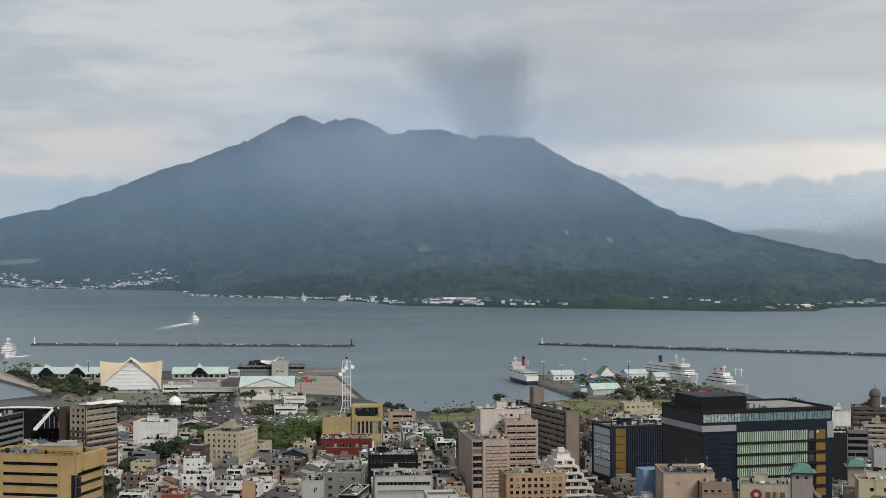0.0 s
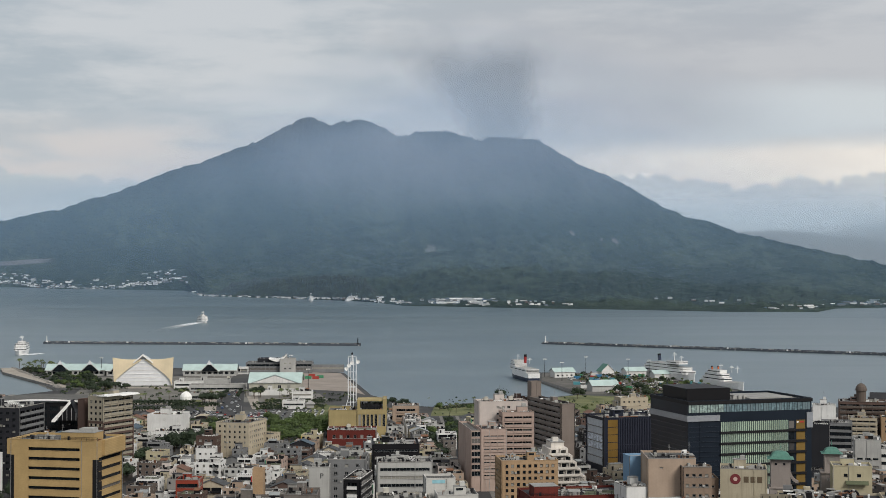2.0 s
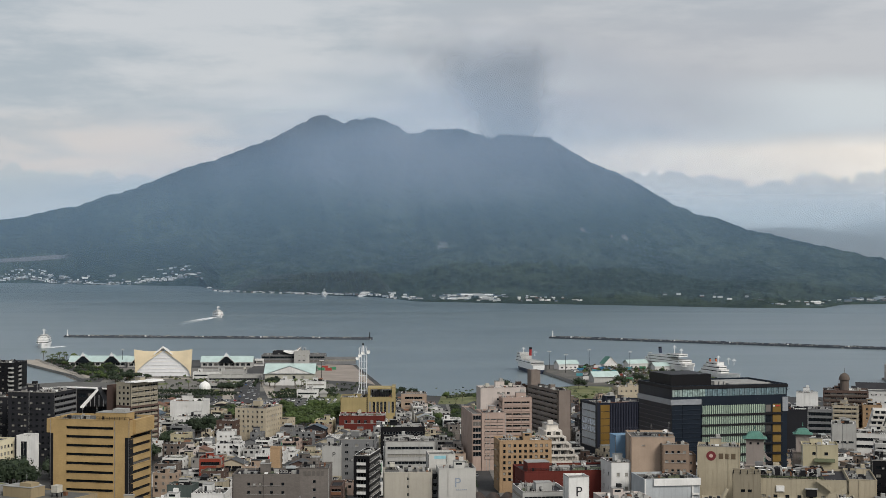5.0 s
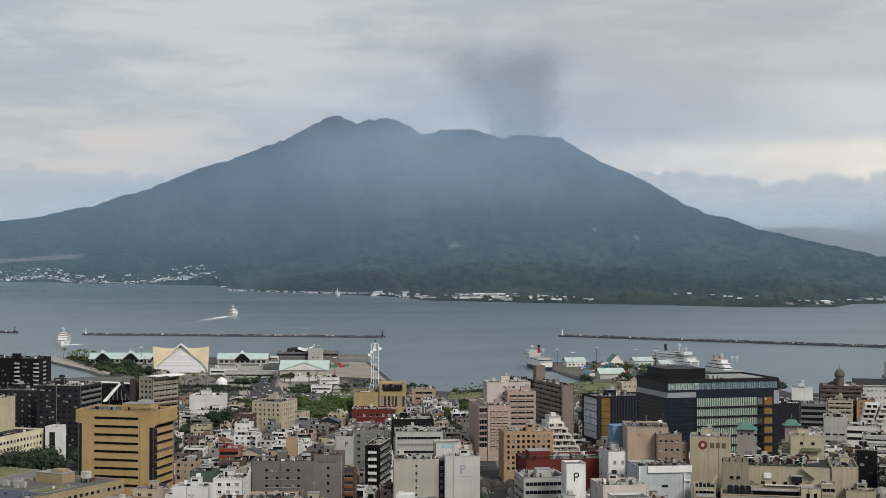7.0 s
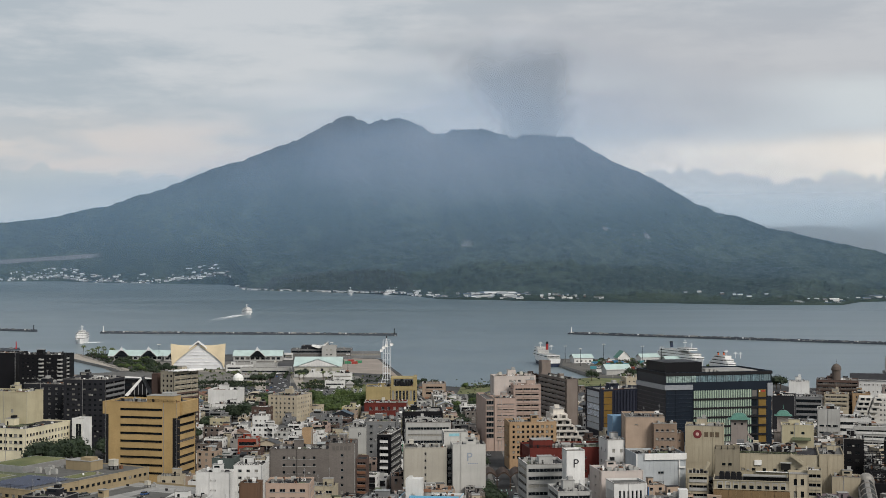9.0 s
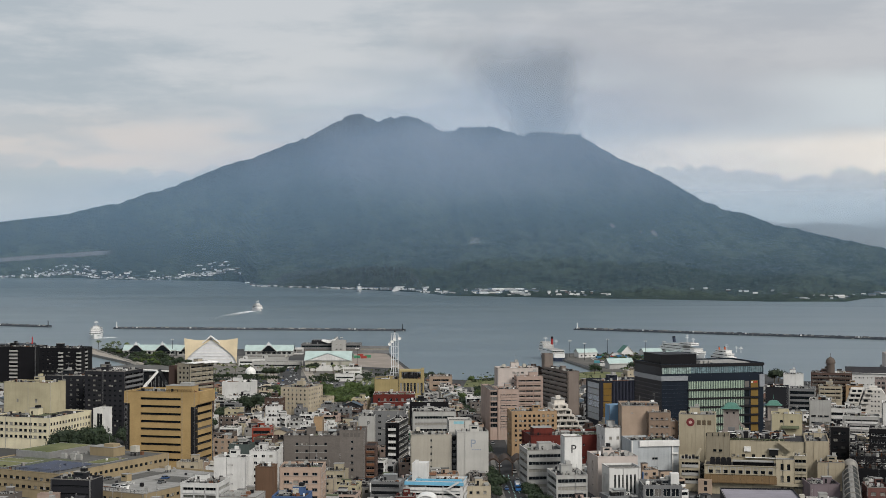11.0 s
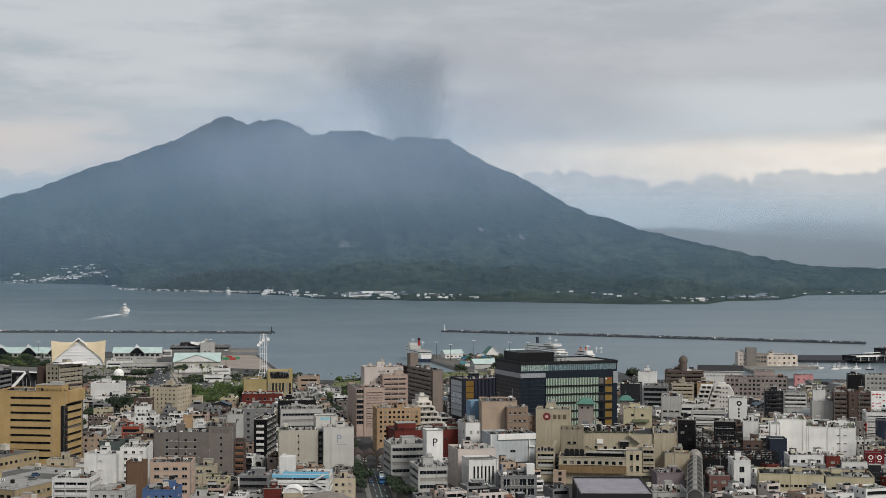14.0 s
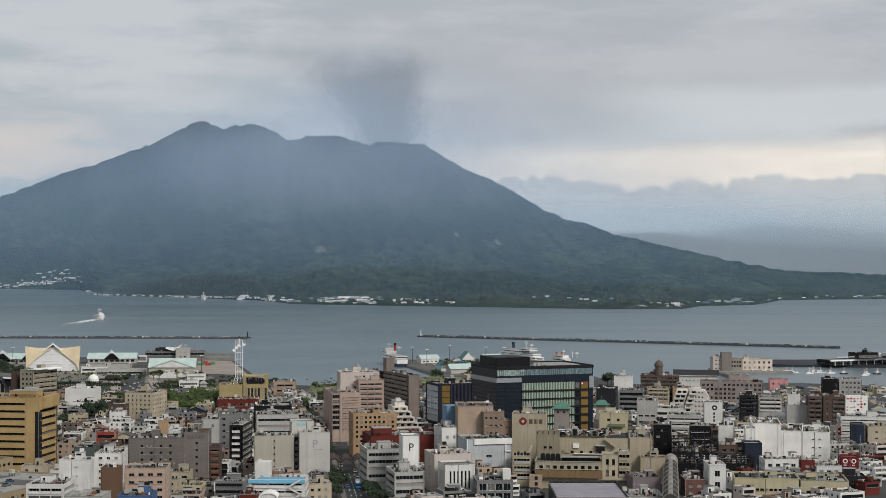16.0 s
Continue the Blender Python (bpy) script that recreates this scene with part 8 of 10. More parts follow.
# Pale painted sheets give the far hills their haze, densest low down.
m2, t, b = blank("far_haze_sheet")
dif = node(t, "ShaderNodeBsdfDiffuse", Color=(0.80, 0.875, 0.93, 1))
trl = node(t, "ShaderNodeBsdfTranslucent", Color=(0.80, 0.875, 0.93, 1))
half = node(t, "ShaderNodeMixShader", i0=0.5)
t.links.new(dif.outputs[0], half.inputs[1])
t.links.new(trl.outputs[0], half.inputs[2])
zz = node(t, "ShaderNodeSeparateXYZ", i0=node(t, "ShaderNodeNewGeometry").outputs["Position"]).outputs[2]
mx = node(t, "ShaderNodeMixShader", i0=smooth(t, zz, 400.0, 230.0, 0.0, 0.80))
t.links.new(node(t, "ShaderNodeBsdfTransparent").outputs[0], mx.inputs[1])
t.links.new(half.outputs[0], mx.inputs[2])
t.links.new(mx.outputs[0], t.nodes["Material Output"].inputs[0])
curtain("backdrop_haze", "denser pale sheet standing in for haze before the distant hills", 4796, 9, 42, 0, 1150, m2)

# dark wooded hill at the island's harbour
# Colour set darker than the slopes to imitate the haze behind the hill.
FOREST = lawn_mat("hill_forest", (0.006, 0.014, 0.011), (0.015, 0.027, 0.016))
HILL_TOP = [(-6.4, 2), (-5.3, 4), (-4.9, 10), (-4.4, 46), (-3.6, 62), (-2.2, 70), (-0.7, 78), (0.3, 78), (0.75, 68), (1.15, 34), (1.5, 2), (1.7, 0)]
hill = Mesh()
HN, HM = 200, 30


def hill_at(i, j):
    az = -6.4 + 8.1 * i / HN
    s = j / HM
    side = lerp(HILL_TOP, az) / 78
    z = 78 * side * math.sin(math.pi * min(0.5, s * 0.85 + 0.02)) ** 0.8 * (1 if s < 0.6 else 1 - (s - 0.6) * 1.6)
    z += (11 * noise.noise(Vector((az * 5, s * 6, 1))) + 7 * noise.noise(Vector((az * 17, s * 16, 2)))) * side * min(1, s * 5)
    return far_place(az, lerp(SHORE, az) + 40 + 620 * s, max(0.4, z))


for i in range(HN):
    for j in range(HM):
        hill.poly([hill_at(i, j), hill_at(i + 1, j), hill_at(i + 1, j + 1), hill_at(i, j + 1)], FOREST)
tagged(new("hill", hill.data("hill")), "dark wooded hill by the island harbour", "hill", kind="structure")

FARHILL = plain("far_hill_forest", (0.028, 0.045, 0.045), 0.95, 0.0, 0.3, 0.004)


def far_ridge(label, r, table, seed):
    me2 = Mesh()
    n = 150
    for i in range(n):
        pts = []
        for k2 in (i, i + 1):
            az = table[0][0] + (table[-1][0] - table[0][0]) * k2 / n
            h2 = lerp(table, az) + 14 * noise.fractal(Vector((az * 1.3, seed, 0)), 1.0, 2.0, 4)
            a3 = radians(az)
            pts.append((a3, EYE.z + h2 * 4800 / 10400))
        (a0, z0), (a1, z1) = pts
        f = lambda a3, rr, zz3: (EYE.x + math.sin(a3) * rr, EYE.y + math.cos(a3) * rr, zz3)
        me2.poly([f(a0, r - 8, 0), f(a1, r - 8, 0), f(a1, r, z1), f(a0, r, z0)], FARHILL)
        me2.poly([f(a0, r, z0), f(a1, r, z1), f(a1, r + 10, z1 - 30), f(a0, r + 10, z0 - 30)], FARHILL)
    tagged(new("backdrop_hills", me2.data("backdrop_hills")), label, "hills", kind="structure")


far_ridge("distant blue hills across the bay", 4804, [(12, 215), (15, 252), (17.2, 272), (19.9, 209), (22, 187), (25.6, 145), (40, 120)], 1.0)
curtain("backdrop_haze", "pale sheet standing in for haze between the distant hill lines", 4815, 9, 42, 0, 1150, m2)
far_ridge("faint farther hills under the cloud bank", 4828, [(13, 180), (16, 230), (18.8, 262), (21, 318), (23.1, 300), (25.6, 262), (40, 220)], 4.0)

# ash plume over the crater
m, t, b = blank("ash_plume")
co = node(t, "ShaderNodeTexCoord").outputs["Object"]
px3, py3, pz3 = node(t, "ShaderNodeSeparateXYZ", i0=co).outputs
roll_n = noisen(t, co, 0.006, 2, 0.4)
fine_n = noisen(t, co, 0.022, 3, 0.5)
shift = mathn(t, "MULTIPLY", mathn(t, "SUBTRACT", roll_n, 0.5), 110.0)
rise = mathn(t, "DIVIDE", pz3, 300.0)
up_r = mathn(t, "POWER", mathn(t, "MAXIMUM", rise, 0.0), 1.25)
px4 = mathn(t, "ADD", px3, mathn(t, "ADD", mathn(t, "MULTIPLY", shift, 0.55), mathn(t, "MULTIPLY", mathn(t, "SUBTRACT", fine_n, 0.5), 55.0)))
lee = mathn(t, "DIVIDE", mathn(t, "SUBTRACT", mathn(t, "ADD", 128.0, mathn(t, "MULTIPLY", rise, 45.0)), px4), 125.0)
wind = mathn(t, "DIVIDE", mathn(t, "ADD", px4, mathn(t, "ADD", 165.0, mathn(t, "MULTIPLY", up_r, 330.0))), mathn(t, "ADD", 105.0, mathn(t, "MULTIPLY", up_r, 190.0)))
coreness = mathn(t, "MULTIPLY", smooth(t, lee, 0.0, 1.0), smooth(t, wind, 0.0, 1.0))
fade = mathn(t, "MULTIPLY", smooth(t, mathn(t, "ADD", pz3, mathn(t, "MULTIPLY", shift, 1.3)), 375.0, 190.0), smooth(t, pz3, -70.0, 25.0))
alpha = mathn(t, "MULTIPLY", mathn(t, "MULTIPLY", coreness, fade), mathn(t, "ADD", 0.80, mathn(t, "MULTIPLY", mathn(t, "SUBTRACT", fine_n, 0.5), 0.05)))
dif = node(t, "ShaderNodeBsdfDiffuse", Color=(0.335, 0.365, 0.405, 1))
trl = node(t, "ShaderNodeBsdfTranslucent", Color=(0.335, 0.365, 0.405, 1))
half = node(t, "ShaderNodeMixShader", i0=0.5)
t.links.new(dif.outputs[0], half.inputs[1])
t.links.new(trl.outputs[0], half.inputs[2])
mx = node(t, "ShaderNodeMixShader", i0=alpha)
t.links.new(node(t, "ShaderNodeBsdfTransparent").outputs[0], mx.inputs[1])
t.links.new(half.outputs[0], mx.inputs[2])
t.links.new(mx.outputs[0], t.nodes["Material Output"].inputs[0])
me = Mesh()
nx, nz = 36, 24
pt = lambda i, j: (-480 + 860 * i / nx, 0.0, -80 + 560 * j / nz)
for i in range(nx):
    for j in range(nz):
        me.poly([pt(i, j), pt(i + 1, j), pt(i + 1, j + 1), pt(i, j + 1)], m)
plume = new("backdrop_plume", me.data("backdrop_plume", True))
a3 = radians(6.35)
plume.matrix_basis = pose(EYE.x + math.sin(a3) * 4792, EYE.y + math.cos(a3) * 4792, 530, 0, 0, -6.35)
tagged(plume, "grey ash plume rising from the crater into the cloud", "ash plume", kind="structure")

# ---------------------------------------------------------------- streets
def street_x(y):
    return 57.0 + (y - 443) * 0.03


road = Mesh()
for k in range(24):
    y0, y1 = 280 + k * 28, 280 + (k + 1) * 28
    road.poly([(street_x(y0) - 4.5, y0, 0), (street_x(y0) + 4.5, y0, 0), (street_x(y1) + 4.5, y1, 0), (street_x(y1) - 4.5, y1, 0)], ASPHALT)
ob = new("road", road.data("road"))
ob.matrix_basis = pose(0, 0, GROUND + 0.02)
tagged(ob, "grey asphalt main street with painted lanes", "road", kind="structure")
for lane in (-2.2, 0.0, 2.2):
    me = Mesh()
    for k in range(26):
        y0 = 285 + k * 8
        if lane == 0.0 or k % 2:
            me.poly([(street_x(y0) + lane - 0.14, y0, 0), (street_x(y0) + lane + 0.14, y0, 0), (street_x(y0) + lane + 0.14, y0 + 5, 0), (street_x(y0) + lane - 0.14, y0 + 5, 0)], LINE)
    ob = new("lane_marking", me.data("lane_marking"))
    ob.matrix_basis = pose(0, 0, GROUND + 0.03)
    tagged(ob, "white painted lane line on the street", "road marking", kind="structure")
KERB = plain("kerb_stone", (0.17, 0.165, 0.155), 0.9, 0.0, 0.25, 0.3)
for side in (-1, 1):
    me = Mesh()
    for k in range(24):
        y0, y1 = 280 + k * 28, 280 + (k + 1) * 28
        x0, x1 = street_x(y0) + side * 4.5, street_x(y1) + side * 4.5
        o = side * 2.2
        lo, hi = (x0, x1), (x0 + o, x1 + o)
        me.poly([(lo[0], y0, 0.15), (hi[0], y0, 0.15), (hi[1], y1, 0.15), (lo[1], y1, 0.15)][::side], KERB)
        me.poly([(lo[0], y0, 0), (lo[1], y1, 0), (lo[1], y1, 0.15), (lo[0], y0, 0.15)], KERB)
    ob = new("pavement", me.data("pavement"))
    ob.matrix_basis = pose(0, 0, GROUND + 0.02)
    tagged(ob, "grey paved footway with a raised kerb", "pavement", kind="structure")
PARK_ASPHALT = plain("pale_asphalt", (0.11, 0.11, 0.108), 0.9, 0.0, 0.35, 0.1)
slab("road", "asphalt boulevard leading to the ferry terminal", "road", [(-86, 940), (-68, 940), (-88, 1250), (-101, 1250)], 2.0, 2.03, ASPHALT, ASPHALT)
slab("car_park", "grey asphalt car park with rows of cars", "car park", [(-112, 900), (-66, 903), (-10, 925), (-16, 1000), (-112, 1000)], 2.0, 2.025, PARK_ASPHALT, PARK_ASPHALT)

# ---------------------------------------------------------------- cars
CAR_GLASS = glass("car_glass", (0.015, 0.018, 0.02), 0.1, (0.02, 0.02, 0.02), 0.0)
TYRE = plain("tyre", (0.02, 0.02, 0.02), 0.9)


def car_meshes(paint, ln, w, h):
    body = Mesh()
    st = [(-ln / 2, 0.35, h * 0.45), (-ln / 2 + 0.1, 0.3, h * 0.58), (-ln * 0.2, 0.28, h * 0.6), (ln * 0.18, 0.28, h * 0.62), (ln / 2 - 0.15, 0.3, h * 0.52), (ln / 2, 0.38, h * 0.42)]
    for (y0, a0, b0), (y1, a1, b1) in zip(st, st[1:]):
        body.poly([(-w / 2, y0, b0), (w / 2, y0, b0), (w / 2, y1, b1), (-w / 2, y1, b1)], paint)
        for s in (-1, 1):
            body.poly([(s * w / 2, y0, a0), (s * w / 2, y1, a1), (s * w / 2, y1, b1), (s * w / 2, y0, b0)], paint)
    for y0, a0, b0 in (st[0], st[-1]):
        body.poly([(-w / 2, y0, a0), (w / 2, y0, a0), (w / 2, y0, b0), (-w / 2, y0, b0)], paint)
    cab = Mesh()
    z0, z1, k = h * 0.58, h, w * 0.42
    lo = [(-w / 2 + 0.05, -ln * 0.42, z0), (w / 2 - 0.05, -ln * 0.42, z0), (w / 2 - 0.05, ln * 0.22, z0), (-w / 2 + 0.05, ln * 0.22, z0)]
    hi = [(-k, -ln * 0.34, z1), (k, -ln * 0.34, z1), (k, ln * 0.08, z1), (-k, ln * 0.08, z1)]
    for i in range(4):
        cab.poly([lo[i], lo[(i + 1) % 4], hi[(i + 1) % 4], hi[i]], CAR_GLASS)
    cab.poly(hi, paint)
    return body.data("body"), cab.data("cabin")


wheel = Mesh()
wheel.tube((-0.1, 0, 0), (0.1, 0, 0), 0.32, TYRE, 10)
WHEEL = wheel.data("wheel")
CARS = []
for name, colr in (("white", (0.75, 0.75, 0.74)), ("silver", (0.42, 0.43, 0.44)), ("black", (0.02, 0.02, 0.025)), ("blue", (0.04, 0.09, 0.22)), ("grey", (0.14, 0.145, 0.15)), ("red", (0.30, 0.03, 0.03))):
    p = plain("car_paint_" + name, colr, 0.3, 0.1, 0.05)
    CARS.append((name, *car_meshes(p, 4.4, 1.75, 1.5)))


def car(x, y, z, rz, i, where):
    name, bm_, cb = CARS[i]
    c2 = thing("car", name + " parked car " + where, "car", x, y, z, rz, "parked cars")
    part("body", bm_, c2)
    part("cabin", cb, c2, label="dark glazed cabin")
    if FULL_CARS[0] > 0:
        FULL_CARS[0] -= 1
        for wx2 in (-0.8, 0.8):
            for wy2 in (-1.35, 1.35):
                part("wheel", WHEEL, c2, pose(wx2, wy2, 0.32))


FULL_CARS = [14]
rng = random.Random(5)
pick = lambda: rng.choice((0, 0, 0, 1, 1, 2, 2, 4, 3, 0, 1, 4, 5))
# on the parking deck beside the tan tower
a = radians(29)
for u, v in ((3.2, 14), (3.4, 17.2), (3.1, 24), (24, 40), (3.3, 27.5), (20, 12), (24, 13), (30, 30)):
    car(-135.9 + math.cos(a) * u + math.sin(a) * v, 424.2 - math.sin(a) * u + math.cos(a) * v, 7.4, -29 + rng.uniform(-4, 4), pick(), "on the parking deck")
for y, side, i in ((446, -3, 3), (470, 3, 0), (515, -3, 1), (540, 3, 2), (496, 3.2, 0), (600, -3, 4)):
    car(street_x(y) + side, y, GROUND + 0.03, 0 if side > 0 else 180, i, "on the main street")
for row in range(6):
    y = 912 + row * 14.5
    for k in range(17):
        x = -108 + k * 5.4 + row * 0.6
        if rng.random() < 0.78 and not covered(x, y, 3) and not -86 < x < -67 and x < -14:
            car(x, y + rng.uniform(-0.4, 0.4), GROUND + 0.03, rng.choice((0, 180)) + rng.uniform(-3, 3), pick(), "in the waterfront car park")
for k in range(44):
    x, y = rng.uniform(205, 325), rng.uniform(1130, 1300)
    if not covered(x, y, 3) and (x - 177) > 0 and x < 325 - (y - 1160) * 0.3:
        car(x, y, GROUND + 0.03, rng.uniform(0, 360), pick(), "on the pier apron")
for k in range(10):
    car(-80 - k * 1.3 + rng.choice((0, 5)), 975 + k * 26, GROUND + 0.04, -3 + rng.choice((0, 180)), pick(), "on the boulevard")

# blue and white bus on the main street
BUSBLUE = plain("bus_blue", (0.04, 0.16, 0.42), 0.35, 0.0, 0.1)
bus = thing("bus", "blue and white city bus on the main street", "bus", street_x(446) + 1.9, 446, GROUND + 0.03, -2)
me = Mesh()
me.box(-1.22, -5.2, 0.4, 1.22, 5.2, 1.5, BUSBLUE, True)
me.box(-1.22, -5.2, 2.35, 1.22, 5.2, 2.95, BUSBLUE)
me.box(-1.0, -4.6, 2.95, 1.0, 4.6, 3.1, WHITEPAINT)
part("body", me, bus)
me = Mesh()
me.box(-1.19, -5.16, 1.5, 1.19, 5.16, 2.35, CAR_GLASS)
part("window_band", me, bus, label="dark window band")
for wx2 in (-1.1, 1.1):
    for wy2 in (-3.0, 3.2):
        part("wheel", WHEEL, bus, pose(wx2, wy2, 0.42) @ Matrix.Scale(1.3, 4))

# ---------------------------------------------------------------- trees


def leaf_mat(name, lo, hi):
    mm, tt, bb = blank(name)
    g2 = node(tt, "ShaderNodeNewGeometry")
    rnd = node(tt, "ShaderNodeObjectInfo").outputs["Random"]
    n2 = noisen(tt, node(tt, "ShaderNodeTexCoord").outputs["Object"], 1.1, 4)
    c2 = mixc(tt, smooth(tt, n2, 0.35, 0.68), lo, hi)
    c2 = mixc(tt, smooth(tt, rnd, 0, 1, 0.0, 0.45), c2, tuple(v * 0.6 for v in lo))
    tt.links.new(c2, bb.inputs["Base Color"])
    bb.inputs["Roughness"].default_value = 0.75
    return mm


LEAF = leaf_mat("broad_leaf", (0.036, 0.064, 0.014), (0.092, 0.135, 0.032))
LEAF_DARK = leaf_mat("dark_leaf", (0.010, 0.023, 0.009), (0.027, 0.046, 0.016))
PALMLEAF = leaf_mat("palm_leaf", (0.05, 0.08, 0.02), (0.12, 0.14, 0.05))
BARK = plain("bark", (0.09, 0.07, 0.05), 0.95, 0.0, 0.4, 2.0)


def tree_meshes(seed, h, spread, leaf):
    r = random.Random(seed)
    tr2 = Mesh()
    tr2.tube((0, 0, -0.1), (0.1, 0, h * 0.35), h * 0.035, BARK, 7, h * 0.025)
    lobes = []
    for k in range(8):
        a2, e2 = r.uniform(0, 6.28), r.uniform(0.25, 1.2)
        tip = Vector((math.cos(a2) * spread * 0.55 * math.cos(e2) + 0.1, math.sin(a2) * spread * 0.55 * math.cos(e2), h * 0.42 + h * 0.4 * math.sin(e2)))
        tr2.tube((0.1, 0, h * 0.33), tip, h * 0.016, BARK, 5, h * 0.005)
        lobes.append((tip, r.uniform(0.24, 0.40) * spread))
    lobes.append((Vector((0, 0, h * 0.72)), spread * 0.42))
    cr = Mesh()
    for c2, rad in lobes:
        # a dim, lumpy heart to each lobe and leaf clumps over it
        for i in range(5):
            for j in range(3):
                q = []
                for di, dj in ((0, 0), (1, 0), (1, 1), (0, 1)):
                    a2, b2 = 2 * math.pi * (i + di) / 5, math.pi * (j + dj) / 3
                    d = Vector((math.sin(b2) * math.cos(a2), math.sin(b2) * math.sin(a2), math.cos(b2) * 0.8))
                    q.append(c2 + d * rad * 0.72 * (1 + 0.35 * noise.noise(d * 2.3 + c2)))
                cr.poly(q, leaf)
        for k in range(46):
            d = Vector((r.gauss(0, 1), r.gauss(0, 1), r.gauss(0.25, 0.9))).normalized()
            p = c2 + Vector((d.x, d.y, d.z * 0.8)) * rad * r.uniform(0.72, 1.18)
            s = r.uniform(0.28, 0.62) * (h / 8)
            u = (d.orthogonal().normalized() + Vector((r.uniform(-0.6, 0.6), r.uniform(-0.6, 0.6), r.uniform(-0.6, 0.6)))).normalized()
            w2 = (u.cross(d) + Vector((r.uniform(-0.4, 0.4), r.uniform(-0.4, 0.4), r.uniform(-0.4, 0.4)))).normalized()
            cr.poly([p - u * s, p + w2 * s * 0.7 + d * s * 0.25, p + u * s, p - w2 * s * 0.7 + d * s * 0.25], leaf)
    return tr2.data("trunk"), cr.data("crown")


TREES = [tree_meshes(k, 8.0, 7.0 + (k % 3) * 0.8, LEAF if k < 3 else LEAF_DARK) for k in range(6)]


def palm_meshes():
    tr2 = Mesh()
    pts = [(0, 0, -0.1), (0.15, 0, 2.5), (0.4, 0.05, 5.0), (0.5, 0.1, 7.5)]
    for p, q in zip(pts, pts[1:]):
        tr2.tube(p, q, 0.22, BARK, 7, 0.18)
    cr = Mesh()
    r = random.Random(3)
    for k in range(16):
        a2 = 2 * math.pi * k / 16 + r.uniform(-0.15, 0.15)
        up2 = r.uniform(0.1, 1.0)
        last = None
        for j in range(6):
            s = j / 5
            rad2, zz2 = 2.6 * s, 7.5 + up2 * 1.6 * s - 2.4 * s * s
            c2 = Vector((0.5 + math.cos(a2) * rad2, 0.1 + math.sin(a2) * rad2, zz2))
            w2 = Vector((-math.sin(a2), math.cos(a2), 0)) * 0.42 * math.sin(math.pi * min(0.95, 0.15 + s * 0.85))
            if last:
                cr.poly([last[0], c2 - w2 + Vector((0, 0, -0.12)), c2, last[1]], PALMLEAF)
                cr.poly([last[1], c2, c2 + w2 + Vector((0, 0, -0.12)), last[2]], PALMLEAF)
            last = (c2 - w2 + Vector((0, 0, -0.12)), c2, c2 + w2 + Vector((0, 0, -0.12)))
    return tr2.data("trunk"), cr.data("crown")


PALM = palm_meshes()
GREEN = []


def tree(x, y, size, kind, where, z=GROUND):
    me2 = PALM if kind == "palm" else TREES[kind]
    nm, lab = ("palm_tree", "slim palm tree with drooping fronds ") if kind == "palm" else ("tree", ("leafy green broadleaf tree " if kind < 3 else "dark green dense tree "))
    t2 = thing(nm, lab + where, "palm" if kind == "palm" else "tree", x, y, z, rng.uniform(0, 360), "trees")
    t2.scale = (size * rng.uniform(0.9, 1.1), size * rng.uniform(0.9, 1.1), size * rng.uniform(0.85, 1.15))
    part("trunk", me2[0], t2)
    part("crown", me2[1], t2)
    GREEN.append((x, y))


def grove(n, x0, x1, y0, y1, lo, hi, kinds, where, gap=5.0, ashore=False):
    made = []
    for _ in range(n * 12):
        if len(made) >= n:
            break
        x, y = rng.uniform(x0, x1), rng.uniform(y0, y1)
        if ashore and not 9 < x + 238 + (y - 1180) * 0.385 < 62:
            continue
        if covered(x, y, 1.0) or any(math.hypot(x - p, y - q) < gap for p, q in made):
            continue
        made.append((x, y))
        tree(x, y, rng.uniform(lo, hi), rng.choice(kinds), where)


grove(38, -52, -10, 800, 915, 0.75, 1.1, (0, 1, 2, 1), "in the town park", 5.0)
grove(12, -100, -66, 770, 800, 0.9, 1.3, (3, 4, 5), "among the houses", 6)
grove(8, -98, -70, 830, 880, 0.9, 1.3, (0, 3, 4), "among the houses", 6)
grove(70, -322, -175, 1180, 1425, 0.42, 0.78, (3, 4, 5, 4, 2), "on the waterfront park", 5, True)
grove(16, -332, -285, 1370, 1440, 0.9, 1.3, ("palm",), "at the tip of the waterfront", 6, True)
grove(5, -112, -92, 1050, 1075, 0.8, 1.0, (3, 4, 5), "before the shopping hall", 5)
grove(6, -215, -190, 1150, 1190, 0.8, 1.1, (3, 4, 5), "before the aquarium", 6)
grove(16, 49, 53, 540, 900, 0.7, 1.0, (3, 0, 4), "along the main street", 10)
grove(12, 66, 69, 700, 900, 0.7, 1.0, (3, 0, 4), "along the main street", 10)
grove(12, -80, -30, 1090, 1115, 0.7, 1.0, ("palm", "palm", 3), "along the boulevard", 5)
grove(9, -155, -95, 1078, 1110, 0.7, 1.0, ("palm",), "along the car park", 6)
grove(5, 70, 120, 940, 985, 0.6, 0.9, ("palm", 2), "at the lawn's edge", 5)
grove(8, 130, 280, 1000, 1075, 0.8, 1.2, (3, 4, 0), "on the waterfront lawn", 14)
grove(12, 215, 300, 1090, 1150, 0.7, 1.1, (3, 4, "palm"), "by the pier road", 7)
grove(7, 18, 48, 1012, 1024, 0.5, 0.8, (3, 4), "along the shore", 4)
grove(12, -172, -150, 572, 588, 1.15, 1.5, (4, 5), "beside the pale office", 3.4)
grove(5, -148, -132, 590, 640, 1.0, 1.3, (4, 5), "beside the pale office", 5)
grove(5, -112, -98, 640, 760, 0.9, 1.3, (3, 4), "among the houses", 7)
grove(8, 47.5, 51, 420, 478, 0.7, 0.95, (3, 4, 5), "along the main street", 5)
grove(6, 62, 65, 395, 436, 0.7, 0.9, (3, 4, 5), "along the main street", 5)
